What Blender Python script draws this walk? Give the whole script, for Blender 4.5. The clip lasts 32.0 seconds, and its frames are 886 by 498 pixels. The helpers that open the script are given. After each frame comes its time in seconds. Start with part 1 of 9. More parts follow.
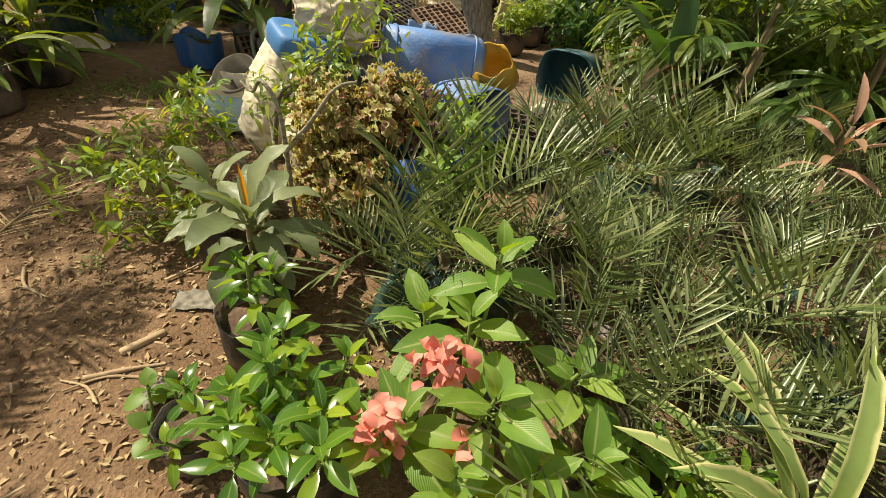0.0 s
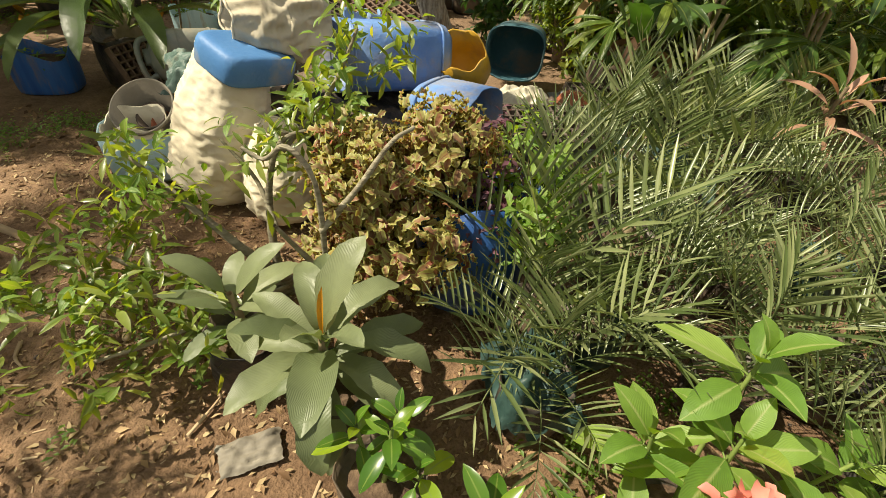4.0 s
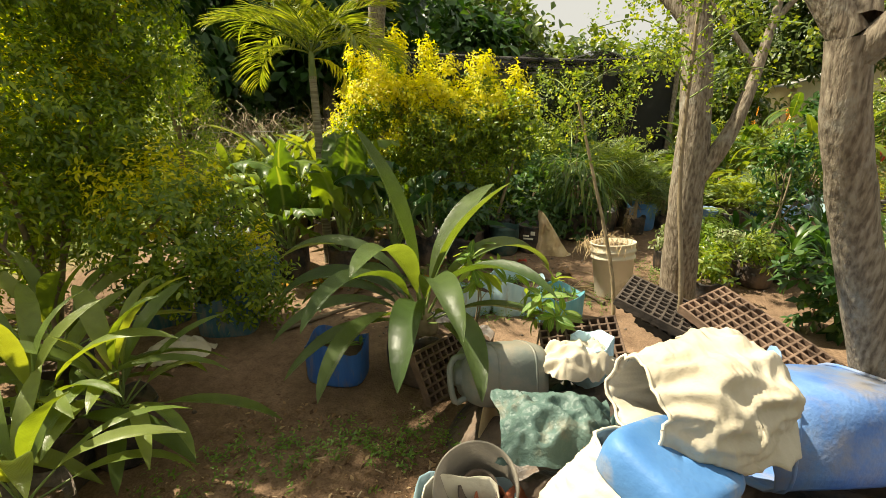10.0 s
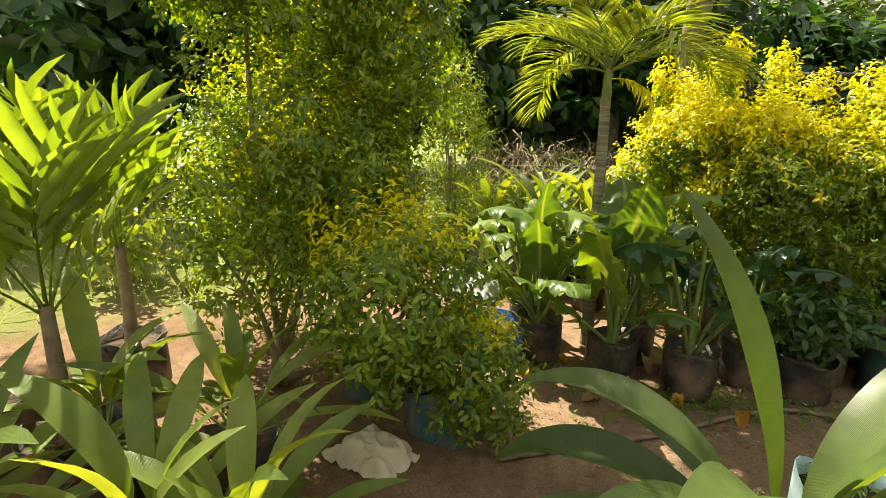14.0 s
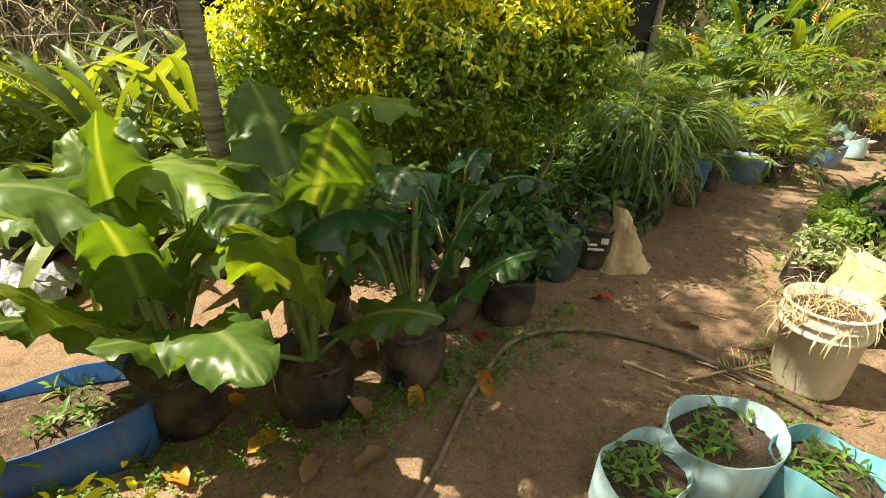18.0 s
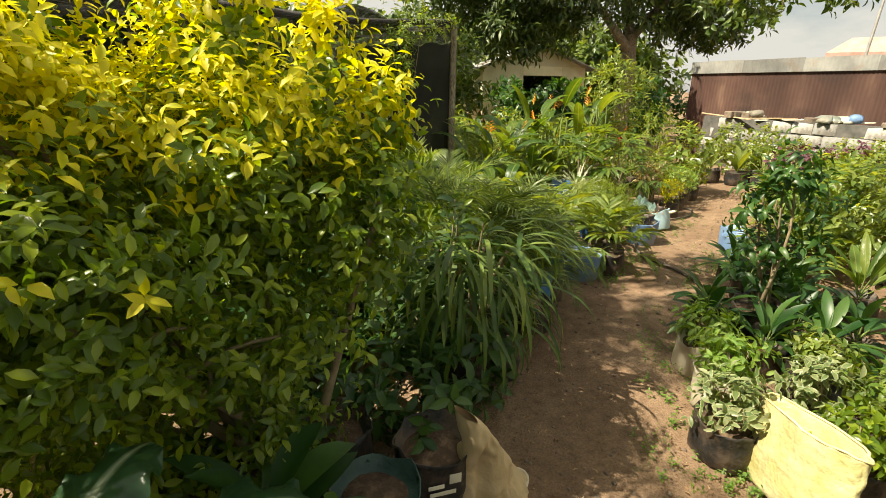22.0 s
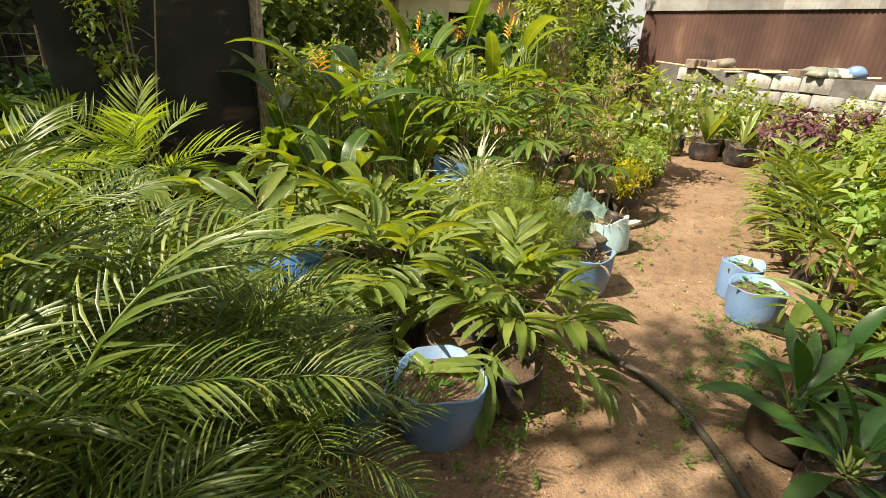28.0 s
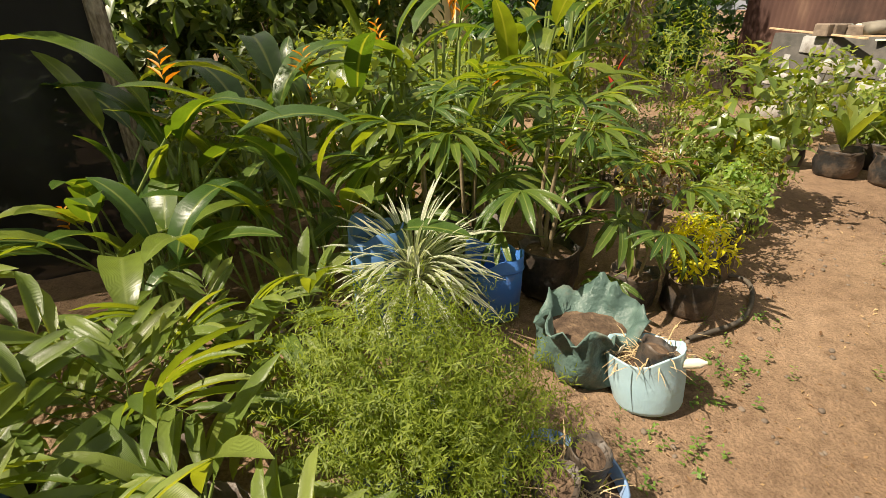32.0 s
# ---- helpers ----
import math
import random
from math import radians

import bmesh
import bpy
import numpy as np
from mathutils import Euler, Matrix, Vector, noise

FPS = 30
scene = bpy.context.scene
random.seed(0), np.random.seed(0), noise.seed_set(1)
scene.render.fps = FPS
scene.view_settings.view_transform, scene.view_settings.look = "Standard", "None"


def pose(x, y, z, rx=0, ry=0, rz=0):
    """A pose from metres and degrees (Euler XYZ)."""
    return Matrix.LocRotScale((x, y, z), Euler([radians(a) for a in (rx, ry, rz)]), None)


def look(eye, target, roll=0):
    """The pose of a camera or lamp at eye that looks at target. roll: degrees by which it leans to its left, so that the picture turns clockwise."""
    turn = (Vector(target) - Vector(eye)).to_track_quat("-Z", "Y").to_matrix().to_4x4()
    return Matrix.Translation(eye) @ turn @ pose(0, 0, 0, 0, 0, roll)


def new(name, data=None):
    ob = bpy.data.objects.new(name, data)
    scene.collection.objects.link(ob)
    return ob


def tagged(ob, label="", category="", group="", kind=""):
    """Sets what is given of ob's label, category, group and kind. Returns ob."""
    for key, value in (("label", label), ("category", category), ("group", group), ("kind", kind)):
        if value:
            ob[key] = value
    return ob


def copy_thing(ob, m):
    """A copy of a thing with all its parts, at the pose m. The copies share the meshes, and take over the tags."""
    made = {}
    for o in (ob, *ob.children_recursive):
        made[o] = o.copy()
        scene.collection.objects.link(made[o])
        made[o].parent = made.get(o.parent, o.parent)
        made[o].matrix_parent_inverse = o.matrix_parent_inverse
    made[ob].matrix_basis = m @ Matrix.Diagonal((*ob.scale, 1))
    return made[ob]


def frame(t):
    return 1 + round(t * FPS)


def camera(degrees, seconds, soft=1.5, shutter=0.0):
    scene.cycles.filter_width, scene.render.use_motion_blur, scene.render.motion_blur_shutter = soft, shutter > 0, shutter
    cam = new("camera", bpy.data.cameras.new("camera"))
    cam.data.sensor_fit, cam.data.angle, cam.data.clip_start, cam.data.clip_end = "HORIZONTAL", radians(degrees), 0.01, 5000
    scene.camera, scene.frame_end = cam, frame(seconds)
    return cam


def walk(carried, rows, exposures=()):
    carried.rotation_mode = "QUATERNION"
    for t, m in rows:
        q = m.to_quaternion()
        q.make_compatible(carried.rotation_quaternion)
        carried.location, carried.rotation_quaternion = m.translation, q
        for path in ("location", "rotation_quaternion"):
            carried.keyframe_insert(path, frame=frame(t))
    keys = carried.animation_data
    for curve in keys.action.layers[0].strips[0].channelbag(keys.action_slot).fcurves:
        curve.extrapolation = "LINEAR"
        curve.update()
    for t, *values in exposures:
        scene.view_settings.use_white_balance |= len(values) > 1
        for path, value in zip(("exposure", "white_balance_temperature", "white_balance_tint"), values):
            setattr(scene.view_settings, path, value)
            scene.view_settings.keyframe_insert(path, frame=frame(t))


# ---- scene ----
cam = camera(85.9, 32.0, soft=0.45)
PATH = [
    (0, (0.929, -0.272, 1.26), (0.345, 1.221, 0.065), 5.5),
    (0.5, (0.803, -0.22, 1.242), (0.382, 1.319, 0.037), 6.0),
    (1, (0.743, -0.186, 1.251), (0.524, 1.408, 0.063), 8.4),
    (1.5, (0.581, -0.112, 1.271), (0.387, 1.504, 0.109), 7.0),
    (2, (0.514, -0.067, 1.278), (0.272, 1.533, 0.102), 4.9),
    (2.5, (0.437, -0.071, 1.263), (0.288, 1.491, 0.023), 4.7),
    (4.5, (0.087, 0.031, 1.295), (0.011, 1.561, 0.009), 5.2),
    (5, (0.003, 0.094, 1.317), (-0.112, 1.699, 0.129), 4.1),
    (5.5, (-0.108, 0.119, 1.344), (-0.164, 1.773, 0.221), 4.6),
    (6, (-0.245, 0.101, 1.361), (-0.214, 1.813, 0.327), 2.1),
    (6.5, (-0.332, 0.113, 1.381), (-0.313, 1.883, 0.451), -0.7),
    (7, (-0.413, 0.194, 1.377), (-0.482, 1.994, 0.509), -2.0),
    (7.5, (-0.469, 0.296, 1.394), (-0.694, 2.082, 0.522), -1.9),
    (8, (-0.5, 0.397, 1.402), (-0.881, 2.158, 0.534), -1.8),
    (8.5, (-0.541, 0.459, 1.42), (-1.04, 2.206, 0.583), -1.2),
    (9, (-0.645, 0.526, 1.444), (-1.247, 2.279, 0.691), -0.7),
    (9.5, (-0.768, 0.613, 1.463), (-1.446, 2.378, 0.811), 0.0),
    (10, (-0.847, 0.669, 1.462), (-1.678, 2.398, 0.895), 0.3),
    (10.5, (-0.899, 0.792, 1.505), (-1.971, 2.42, 1.058), 0.3),
    (11, (-0.986, 0.855, 1.533), (-2.271, 2.339, 1.148), 0.9),
    (11.5, (-1.075, 0.946, 1.498), (-2.499, 2.288, 1.084), 1.6),
    (12, (-1.207, 1.061, 1.513), (-2.68, 2.335, 1.057), 1.3),
    (12.5, (-1.329, 1.17, 1.515), (-2.836, 2.397, 1.045), 1.2),
    (13, (-1.425, 1.304, 1.526), (-3.007, 2.44, 1.071), 1.8),
    (13.5, (-1.497, 1.416, 1.502), (-3.144, 2.446, 1.031), 1.7),
    (15.5, (-2.243, 1.808, 1.507), (-3.581, 3.177, 0.928), 2.0),
    (16, (-2.396, 1.974, 1.499), (-3.573, 3.436, 0.81), 2.7),
    (16.5, (-2.503, 2.12, 1.508), (-3.451, 3.68, 0.691), 3.2),
    (17, (-2.569, 2.263, 1.496), (-3.289, 3.886, 0.576), 3.6),
    (17.5, (-2.614, 2.409, 1.555), (-3.073, 4.088, 0.571), 3.7),
    (18, (-2.648, 2.581, 1.572), (-2.917, 4.31, 0.603), 3.2),
    (18.5, (-2.717, 2.734, 1.603), (-2.811, 4.495, 0.66), 2.1),
    (19, (-2.714, 2.873, 1.592), (-2.677, 4.646, 0.666), 0.5),
    (19.5, (-2.675, 3.071, 1.592), (-2.554, 4.849, 0.683), -0.8),
    (20, (-2.66, 3.231, 1.598), (-2.484, 5.025, 0.732), -1.6),
    (20.5, (-2.645, 3.456, 1.604), (-2.419, 5.282, 0.819), -0.7),
    (21, (-2.585, 3.681, 1.558), (-2.29, 5.524, 0.837), 0.1),
    (21.5, (-2.469, 3.898, 1.549), (-2.135, 5.75, 0.871), 0.6),
    (22, (-2.389, 3.993, 1.575), (-2.017, 5.851, 0.936), 0.7),
    (22.5, (-2.301, 4.166, 1.572), (-1.852, 6.004, 0.924), 0.7),
    (23, (-2.142, 4.419, 1.534), (-1.64, 6.243, 0.887), 0.8),
    (23.5, (-1.956, 4.58, 1.532), (-1.496, 6.444, 0.974), 0.1),
    (24, (-1.842, 4.689, 1.579), (-1.432, 6.592, 1.12), 0.8),
    (24.5, (-1.754, 4.895, 1.567), (-1.394, 6.824, 1.183), 0.8),
    (25, (-1.679, 5.092, 1.565), (-1.248, 7.01, 1.194), 0.7),
    (25.5, (-1.586, 5.229, 1.563), (-1.051, 7.115, 1.169), 0.5),
    (27.5, (-1.015, 6.189, 1.328), (-0.368, 7.958, 0.657), 3.2),
    (28, (-0.869, 6.345, 1.312), (-0.281, 8.077, 0.502), 2.9),
    (28.5, (-0.753, 6.537, 1.308), (-0.21, 8.252, 0.435), 2.0),
    (29, (-0.642, 6.702, 1.315), (-0.098, 8.389, 0.388), 0.8),
    (29.5, (-0.458, 6.868, 1.319), (0.033, 8.562, 0.376), 0.8),
    (30, (-0.276, 7.019, 1.306), (0.194, 8.711, 0.349), 0.3),
    (30.5, (-0.114, 7.155, 1.333), (0.373, 8.854, 0.397), 0.1),
    (31, (0.033, 7.362, 1.319), (0.534, 9.049, 0.368), 0.4),
    (31.5, (0.185, 7.508, 1.342), (0.593, 9.232, 0.413), 0.2),
    (32, (0.268, 7.654, 1.341), (0.524, 9.421, 0.44), -0.0),
]
walk(cam, [(t, look(eye, target, roll)) for t, eye, target, roll in PATH], [(0.0, 0.58, 7300, 6), (5.0, 0.66, 7300, 6), (7.0, 0.68, 7300, 6), (9.0, 0.75, 7300, 6), (10.0, 1.05, 7300, 6), (11.0, 1.22, 7300, 6), (13.0, 1.45, 7300, 6), (16.0, 1.66, 7300, 6), (18.0, 1.45, 7300, 6), (20.0, 1.33, 7300, 6), (21.0, 1.18, 7300, 6), (23.0, 1.02, 7300, 6), (25.0, 1.02, 7300, 6), (28.0, 1.12, 7300, 9), (30.0, 0.84, 7300, 12), (31.0, 0.74, 7300, 12), (32.0, 0.76, 7300, 12)])

# ---- world, sun ----
SUN_AZ, SUN_EL = 95.0, 53.0  # degrees: to the left of +y, and above the horizon
world = bpy.data.worlds.new("world")
scene.world = world
world.use_nodes = True
wn, wl = world.node_tree.nodes, world.node_tree.links
wn.clear()
w_out, w_bg = wn.new("ShaderNodeOutputWorld"), wn.new("ShaderNodeBackground")
w_sky, w_mix = wn.new("ShaderNodeTexSky"), wn.new("ShaderNodeMix")
w_tc, w_map, w_noise, w_ramp = wn.new("ShaderNodeTexCoord"), wn.new("ShaderNodeMapping"), wn.new("ShaderNodeTexNoise"), wn.new("ShaderNodeValToRGB")
w_sky.sky_type, w_sky.sun_disc = "NISHITA", False
w_sky.sun_elevation, w_sky.sun_rotation = radians(SUN_EL), radians(-SUN_AZ)
w_sky.dust_density, w_sky.air_density = 1.6, 1.0
w_map.inputs["Scale"].default_value = (1.0, 1.0, 2.6)
w_noise.inputs["Scale"].default_value, w_noise.inputs["Detail"].default_value, w_noise.inputs["Roughness"].default_value = 2.2, 8.0, 0.58
w_ramp.color_ramp.elements[0].position, w_ramp.color_ramp.elements[1].position = 0.29, 0.47
w_mix.data_type = "RGBA"
w_mix.inputs["B"].default_value = (7.2, 7.3, 7.4, 1.0)
wl.new(w_tc.outputs["Generated"], w_map.inputs["Vector"])
wl.new(w_map.outputs["Vector"], w_noise.inputs["Vector"])
wl.new(w_noise.outputs["Fac"], w_ramp.inputs["Fac"])
wl.new(w_ramp.outputs["Color"], w_mix.inputs["Factor"])
wl.new(w_sky.outputs["Color"], w_mix.inputs["A"])
wl.new(w_mix.outputs["Result"], w_bg.inputs["Color"])
wl.new(w_bg.outputs["Background"], w_out.inputs["Surface"])
w_bg.inputs["Strength"].default_value = 0.05

sun = new("sun", bpy.data.lights.new("sun", "SUN"))
sun.data.energy, sun.data.angle, sun.data.color = 5.0, radians(0.6), (1.0, 0.93, 0.80)
to_sun = Vector((-math.sin(radians(SUN_AZ)) * math.cos(radians(SUN_EL)), math.cos(radians(SUN_AZ)) * math.cos(radians(SUN_EL)), math.sin(radians(SUN_EL))))
sun.matrix_world = look(to_sun * 30, (0, 0, 0))


# ---- materials ----
def node_mat(name):
    m = bpy.data.materials.new(name)
    m.use_nodes = True
    nt = m.node_tree
    nt.nodes.clear()
    return m, nt.nodes, nt.links


def ramp(nodes, stops):
    r = nodes.new("ShaderNodeValToRGB")
    e = r.color_ramp.elements
    while len(e) < len(stops):
        e.new(0.5)
    for el, (p, c) in zip(e, stops):
        el.position, el.color = p, (*c, 1.0)
    return r


def surface(name, stops, scale=6.0, rough=0.7, bump=0.3, fine=60.0, metal=0.0, spread=0.10, dirt=None, dirt_scale=3.0, dirt_at=0.56, stretch=(1, 1, 1), spec=0.4, relief=0.01):
    """Opaque surface: broad noise through a colour ramp, a dirt layer, fine relief, and a slight shift from thing to thing."""
    m, n, l = node_mat(name)
    out, bs = n.new("ShaderNodeOutputMaterial"), n.new("ShaderNodeBsdfPrincipled")
    tc, mp = n.new("ShaderNodeTexCoord"), n.new("ShaderNodeMapping")
    mp.inputs["Scale"].default_value = stretch
    n1, n2 = n.new("ShaderNodeTexNoise"), n.new("ShaderNodeTexNoise")
    n1.inputs["Scale"].default_value, n1.inputs["Detail"].default_value = scale, 6.0
    n2.inputs["Scale"].default_value, n2.inputs["Detail"].default_value = fine, 4.0
    r = ramp(n, stops)
    info, hsv, mth = n.new("ShaderNodeObjectInfo"), n.new("ShaderNodeHueSaturation"), n.new("ShaderNodeMapRange")
    mth.inputs["To Min"].default_value, mth.inputs["To Max"].default_value = 1 - spread * 2, 1 + spread * 2
    bp = n.new("ShaderNodeBump")
    bp.inputs["Strength"].default_value, bp.inputs["Distance"].default_value = bump, relief
    l.new(tc.outputs["Object"], mp.inputs["Vector"])
    l.new(mp.outputs["Vector"], n1.inputs["Vector"])
    l.new(mp.outputs["Vector"], n2.inputs["Vector"])
    l.new(n1.outputs["Fac"], r.inputs["Fac"])
    col = r.outputs["Color"]
    if dirt:
        n3, mx, rr = n.new("ShaderNodeTexNoise"), n.new("ShaderNodeMix"), ramp(n, ((dirt_at - 0.07, (0, 0, 0)), (dirt_at + 0.1, (0.85, 0.85, 0.85))))
        n3.inputs["Scale"].default_value, n3.inputs["Detail"].default_value, n3.inputs["Roughness"].default_value = dirt_scale, 8.0, 0.65
        mx.data_type = "RGBA"
        mx.inputs["B"].default_value = (*dirt, 1)
        l.new(tc.outputs["Object"], n3.inputs["Vector"])
        l.new(n3.outputs["Fac"], rr.inputs["Fac"])
        l.new(rr.outputs["Color"], mx.inputs["Factor"])
        l.new(col, mx.inputs["A"])
        col = mx.outputs["Result"]
    l.new(info.outputs["Random"], mth.inputs["Value"])
    l.new(mth.outputs["Result"], hsv.inputs["Value"])
    l.new(col, hsv.inputs["Color"])
    l.new(hsv.outputs["Color"], bs.inputs["Base Color"])
    l.new(n2.outputs["Fac"], bp.inputs["Height"])
    l.new(bp.outputs["Normal"], bs.inputs["Normal"])
    bs.inputs["Roughness"].default_value, bs.inputs["Metallic"].default_value = rough, metal
    bs.inputs["Specular IOR Level"].default_value = spec
    l.new(bs.outputs["BSDF"], out.inputs["Surface"])
    return m


def leafy(name, stops, glow, rough=0.42, through_light=0.38, veins=0.0, spread=0.16, pleats=0.0, edge=None, mid=None, spec=0.5):
    """A leaf: colour by plant and by single leaf, mottling along the blade, gloss above and light that passes through."""
    m, n, l = node_mat(name)
    out, bs, tr, mix = n.new("ShaderNodeOutputMaterial"), n.new("ShaderNodeBsdfPrincipled"), n.new("ShaderNodeBsdfTranslucent"), n.new("ShaderNodeMixShader")
    geo, info, tc = n.new("ShaderNodeNewGeometry"), n.new("ShaderNodeObjectInfo"), n.new("ShaderNodeTexCoord")
    add, frac, r = n.new("ShaderNodeMath"), n.new("ShaderNodeMath"), ramp(n, stops)
    frac.operation = "FRACT"
    noise_n, hsv, mr = n.new("ShaderNodeTexNoise"), n.new("ShaderNodeHueSaturation"), n.new("ShaderNodeMapRange")
    noise_n.inputs["Scale"].default_value, noise_n.inputs["Detail"].default_value = 14.0, 4.0
    mr.inputs["From Min"].default_value, mr.inputs["From Max"].default_value = 0.3, 0.7
    mr.inputs["To Min"].default_value, mr.inputs["To Max"].default_value = 1 - spread, 1 + spread
    l.new(geo.outputs["Random Per Island"], add.inputs[0])
    l.new(info.outputs["Random"], add.inputs[1])
    l.new(add.outputs["Value"], frac.inputs[0])
    l.new(frac.outputs["Value"], r.inputs["Fac"])
    l.new(tc.outputs["Object"], noise_n.inputs["Vector"])
    l.new(noise_n.outputs["Fac"], mr.inputs["Value"])
    l.new(mr.outputs["Result"], hsv.inputs["Value"])
    l.new(r.outputs["Color"], hsv.inputs["Color"])
    col = hsv.outputs["Color"]
    sep = n.new("ShaderNodeSeparateXYZ")
    l.new(tc.outputs["UV"], sep.inputs["Vector"])
    centre = n.new("ShaderNodeMath")
    centre.operation = "SUBTRACT"
    centre.inputs[1].default_value = 0.5
    l.new(sep.outputs["X"], centre.inputs[0])
    away = n.new("ShaderNodeMath")
    away.operation = "ABSOLUTE"
    l.new(centre.outputs["Value"], away.inputs[0])
    for tone, lo, hi in ((mid, 0.07, 0.0), (edge, 0.30, 0.44)):
        if tone:
            rng_n, nn, sm, mx = n.new("ShaderNodeMapRange"), n.new("ShaderNodeTexNoise"), n.new("ShaderNodeMath"), n.new("ShaderNodeMix")
            nn.inputs["Scale"].default_value = 22.0
            l.new(tc.outputs["Object"], nn.inputs["Vector"])
            sm.operation = "MULTIPLY_ADD"
            sm.inputs[1].default_value, sm.inputs[2].default_value = 0.22, -0.11
            l.new(nn.outputs["Fac"], sm.inputs[0])
            tot = n.new("ShaderNodeMath")
            l.new(away.outputs["Value"], tot.inputs[0])
            l.new(sm.outputs["Value"], tot.inputs[1])
            rng_n.inputs["From Min"].default_value, rng_n.inputs["From Max"].default_value = lo, hi
            l.new((tot if tone is edge else away).outputs["Value"], rng_n.inputs["Value"])
            mx.data_type = "RGBA"
            mx.inputs["B"].default_value = (*tone, 1)
            l.new(rng_n.outputs["Result"], mx.inputs["Factor"])
            l.new(col, mx.inputs["A"])
            col = mx.outputs["Result"]
    l.new(col, bs.inputs["Base Color"])
    bs.inputs["Roughness"].default_value, bs.inputs["Specular IOR Level"].default_value = rough, spec
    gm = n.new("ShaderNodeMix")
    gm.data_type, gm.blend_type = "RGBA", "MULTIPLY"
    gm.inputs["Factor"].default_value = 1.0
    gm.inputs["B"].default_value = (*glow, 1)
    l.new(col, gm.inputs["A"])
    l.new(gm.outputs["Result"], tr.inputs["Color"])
    if pleats or veins:
        bp, wv, mp = n.new("ShaderNodeBump"), n.new("ShaderNodeTexWave"), n.new("ShaderNodeMapping")
        wv.inputs["Scale"].default_value, wv.inputs["Distortion"].default_value = 1.0, 0.6
        if pleats:
            mp.inputs["Scale"].default_value = (pleats, 0.3, 1)
            l.new(tc.outputs["UV"], mp.inputs["Vector"])
        else:
            cmb = n.new("ShaderNodeCombineXYZ")
            k = n.new("ShaderNodeMath")
            k.operation = "MULTIPLY_ADD"
            k.inputs[1].default_value = -0.8
            l.new(away.outputs["Value"], k.inputs[0])
            l.new(sep.outputs["Y"], k.inputs[2])
            l.new(k.outputs["Value"], cmb.inputs["X"])
            mp.inputs["Scale"].default_value = (veins, 1, 1)
            l.new(cmb.outputs["Vector"], mp.inputs["Vector"])
        l.new(mp.outputs["Vector"], wv.inputs["Vector"])
        bp.inputs["Strength"].default_value, bp.inputs["Distance"].default_value = 0.35 if pleats else 0.22, 0.006
        l.new(wv.outputs["Fac"], bp.inputs["Height"])
        l.new(bp.outputs["Normal"], bs.inputs["Normal"])
    mix.inputs["Fac"].default_value = through_light
    l.new(bs.outputs["BSDF"], mix.inputs[1])
    l.new(tr.outputs["BSDF"], mix.inputs[2])
    l.new(mix.outputs["Shader"], out.inputs["Surface"])
    return m


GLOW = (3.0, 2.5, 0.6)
M = {}
M["bark"] = surface("bark", ((0.34, (0.11, 0.085, 0.06)), (0.5, (0.21, 0.17, 0.125)), (0.66, (0.31, 0.265, 0.20))), 70, 0.95, 1.0, 60, stretch=(1, 1, 0.28), dirt=(0.34, 0.33, 0.28), dirt_scale=9, dirt_at=0.62, relief=0.012)
M["stem"] = surface("stem", ((0.3, (0.16, 0.12, 0.07)), (0.7, (0.34, 0.27, 0.17))), 12, 0.8, 0.4)
M["green_stem"] = surface("green_stem", ((0.3, (0.11, 0.17, 0.04)), (0.7, (0.24, 0.30, 0.09))), 10, 0.5, 0.2)
M["palm_trunk"] = surface("palm_trunk", ((0.3, (0.13, 0.11, 0.07)), (0.7, (0.33, 0.30, 0.22))), 20, 0.8, 0.5, stretch=(0.3, 0.3, 4))
M["potsoil"] = surface("pot_soil", ((0.3, (0.05, 0.03, 0.02)), (0.55, (0.11, 0.07, 0.045)), (0.78, (0.24, 0.16, 0.10))), 22, 0.95, 1.0, 70)
M["black_bag"] = surface("black_plastic_bag", ((0.3, (0.012, 0.013, 0.014)), (0.7, (0.04, 0.038, 0.036))), 10, 0.5, 0.8, 30, dirt=(0.17, 0.12, 0.085), dirt_scale=4, dirt_at=0.50)
M["green_bag"] = surface("dark_green_bag", ((0.3, (0.02, 0.05, 0.045)), (0.7, (0.05, 0.10, 0.09))), 10, 0.5, 0.6, 30, dirt=(0.16, 0.12, 0.08), dirt_scale=6, dirt_at=0.6)
M["sage_bag"] = surface("sage_green_bag", ((0.3, (0.07, 0.125, 0.11)), (0.7, (0.12, 0.19, 0.165))), 8, 0.5, 0.8, 40, dirt=(0.24, 0.20, 0.14), dirt_scale=6, dirt_at=0.62)
M["blue"] = surface("blue_plastic", ((0.3, (0.02, 0.085, 0.30)), (0.7, (0.045, 0.16, 0.46))), 3, 0.42, 0.15, 50, dirt=(0.20, 0.16, 0.12), dirt_scale=4, dirt_at=0.60)
M["mid_blue"] = surface("dusty_mid_blue_plastic", ((0.3, (0.045, 0.15, 0.36)), (0.7, (0.10, 0.24, 0.47))), 4, 0.55, 0.2, 60, dirt=(0.30, 0.29, 0.27), dirt_scale=5, dirt_at=0.60)
M["faded_blue"] = surface("sun_faded_blue_plastic", ((0.3, (0.13, 0.25, 0.48)), (0.7, (0.25, 0.38, 0.58))), 4, 0.5, 0.2, 50, dirt=(0.30, 0.24, 0.18), dirt_scale=3, dirt_at=0.58)
M["worn_blue"] = surface("worn_blue_drum_plastic", ((0.3, (0.06, 0.15, 0.40)), (0.7, (0.15, 0.28, 0.54))), 5, 0.5, 0.3, 60, dirt=(0.27, 0.24, 0.21), dirt_scale=3.5, dirt_at=0.52)
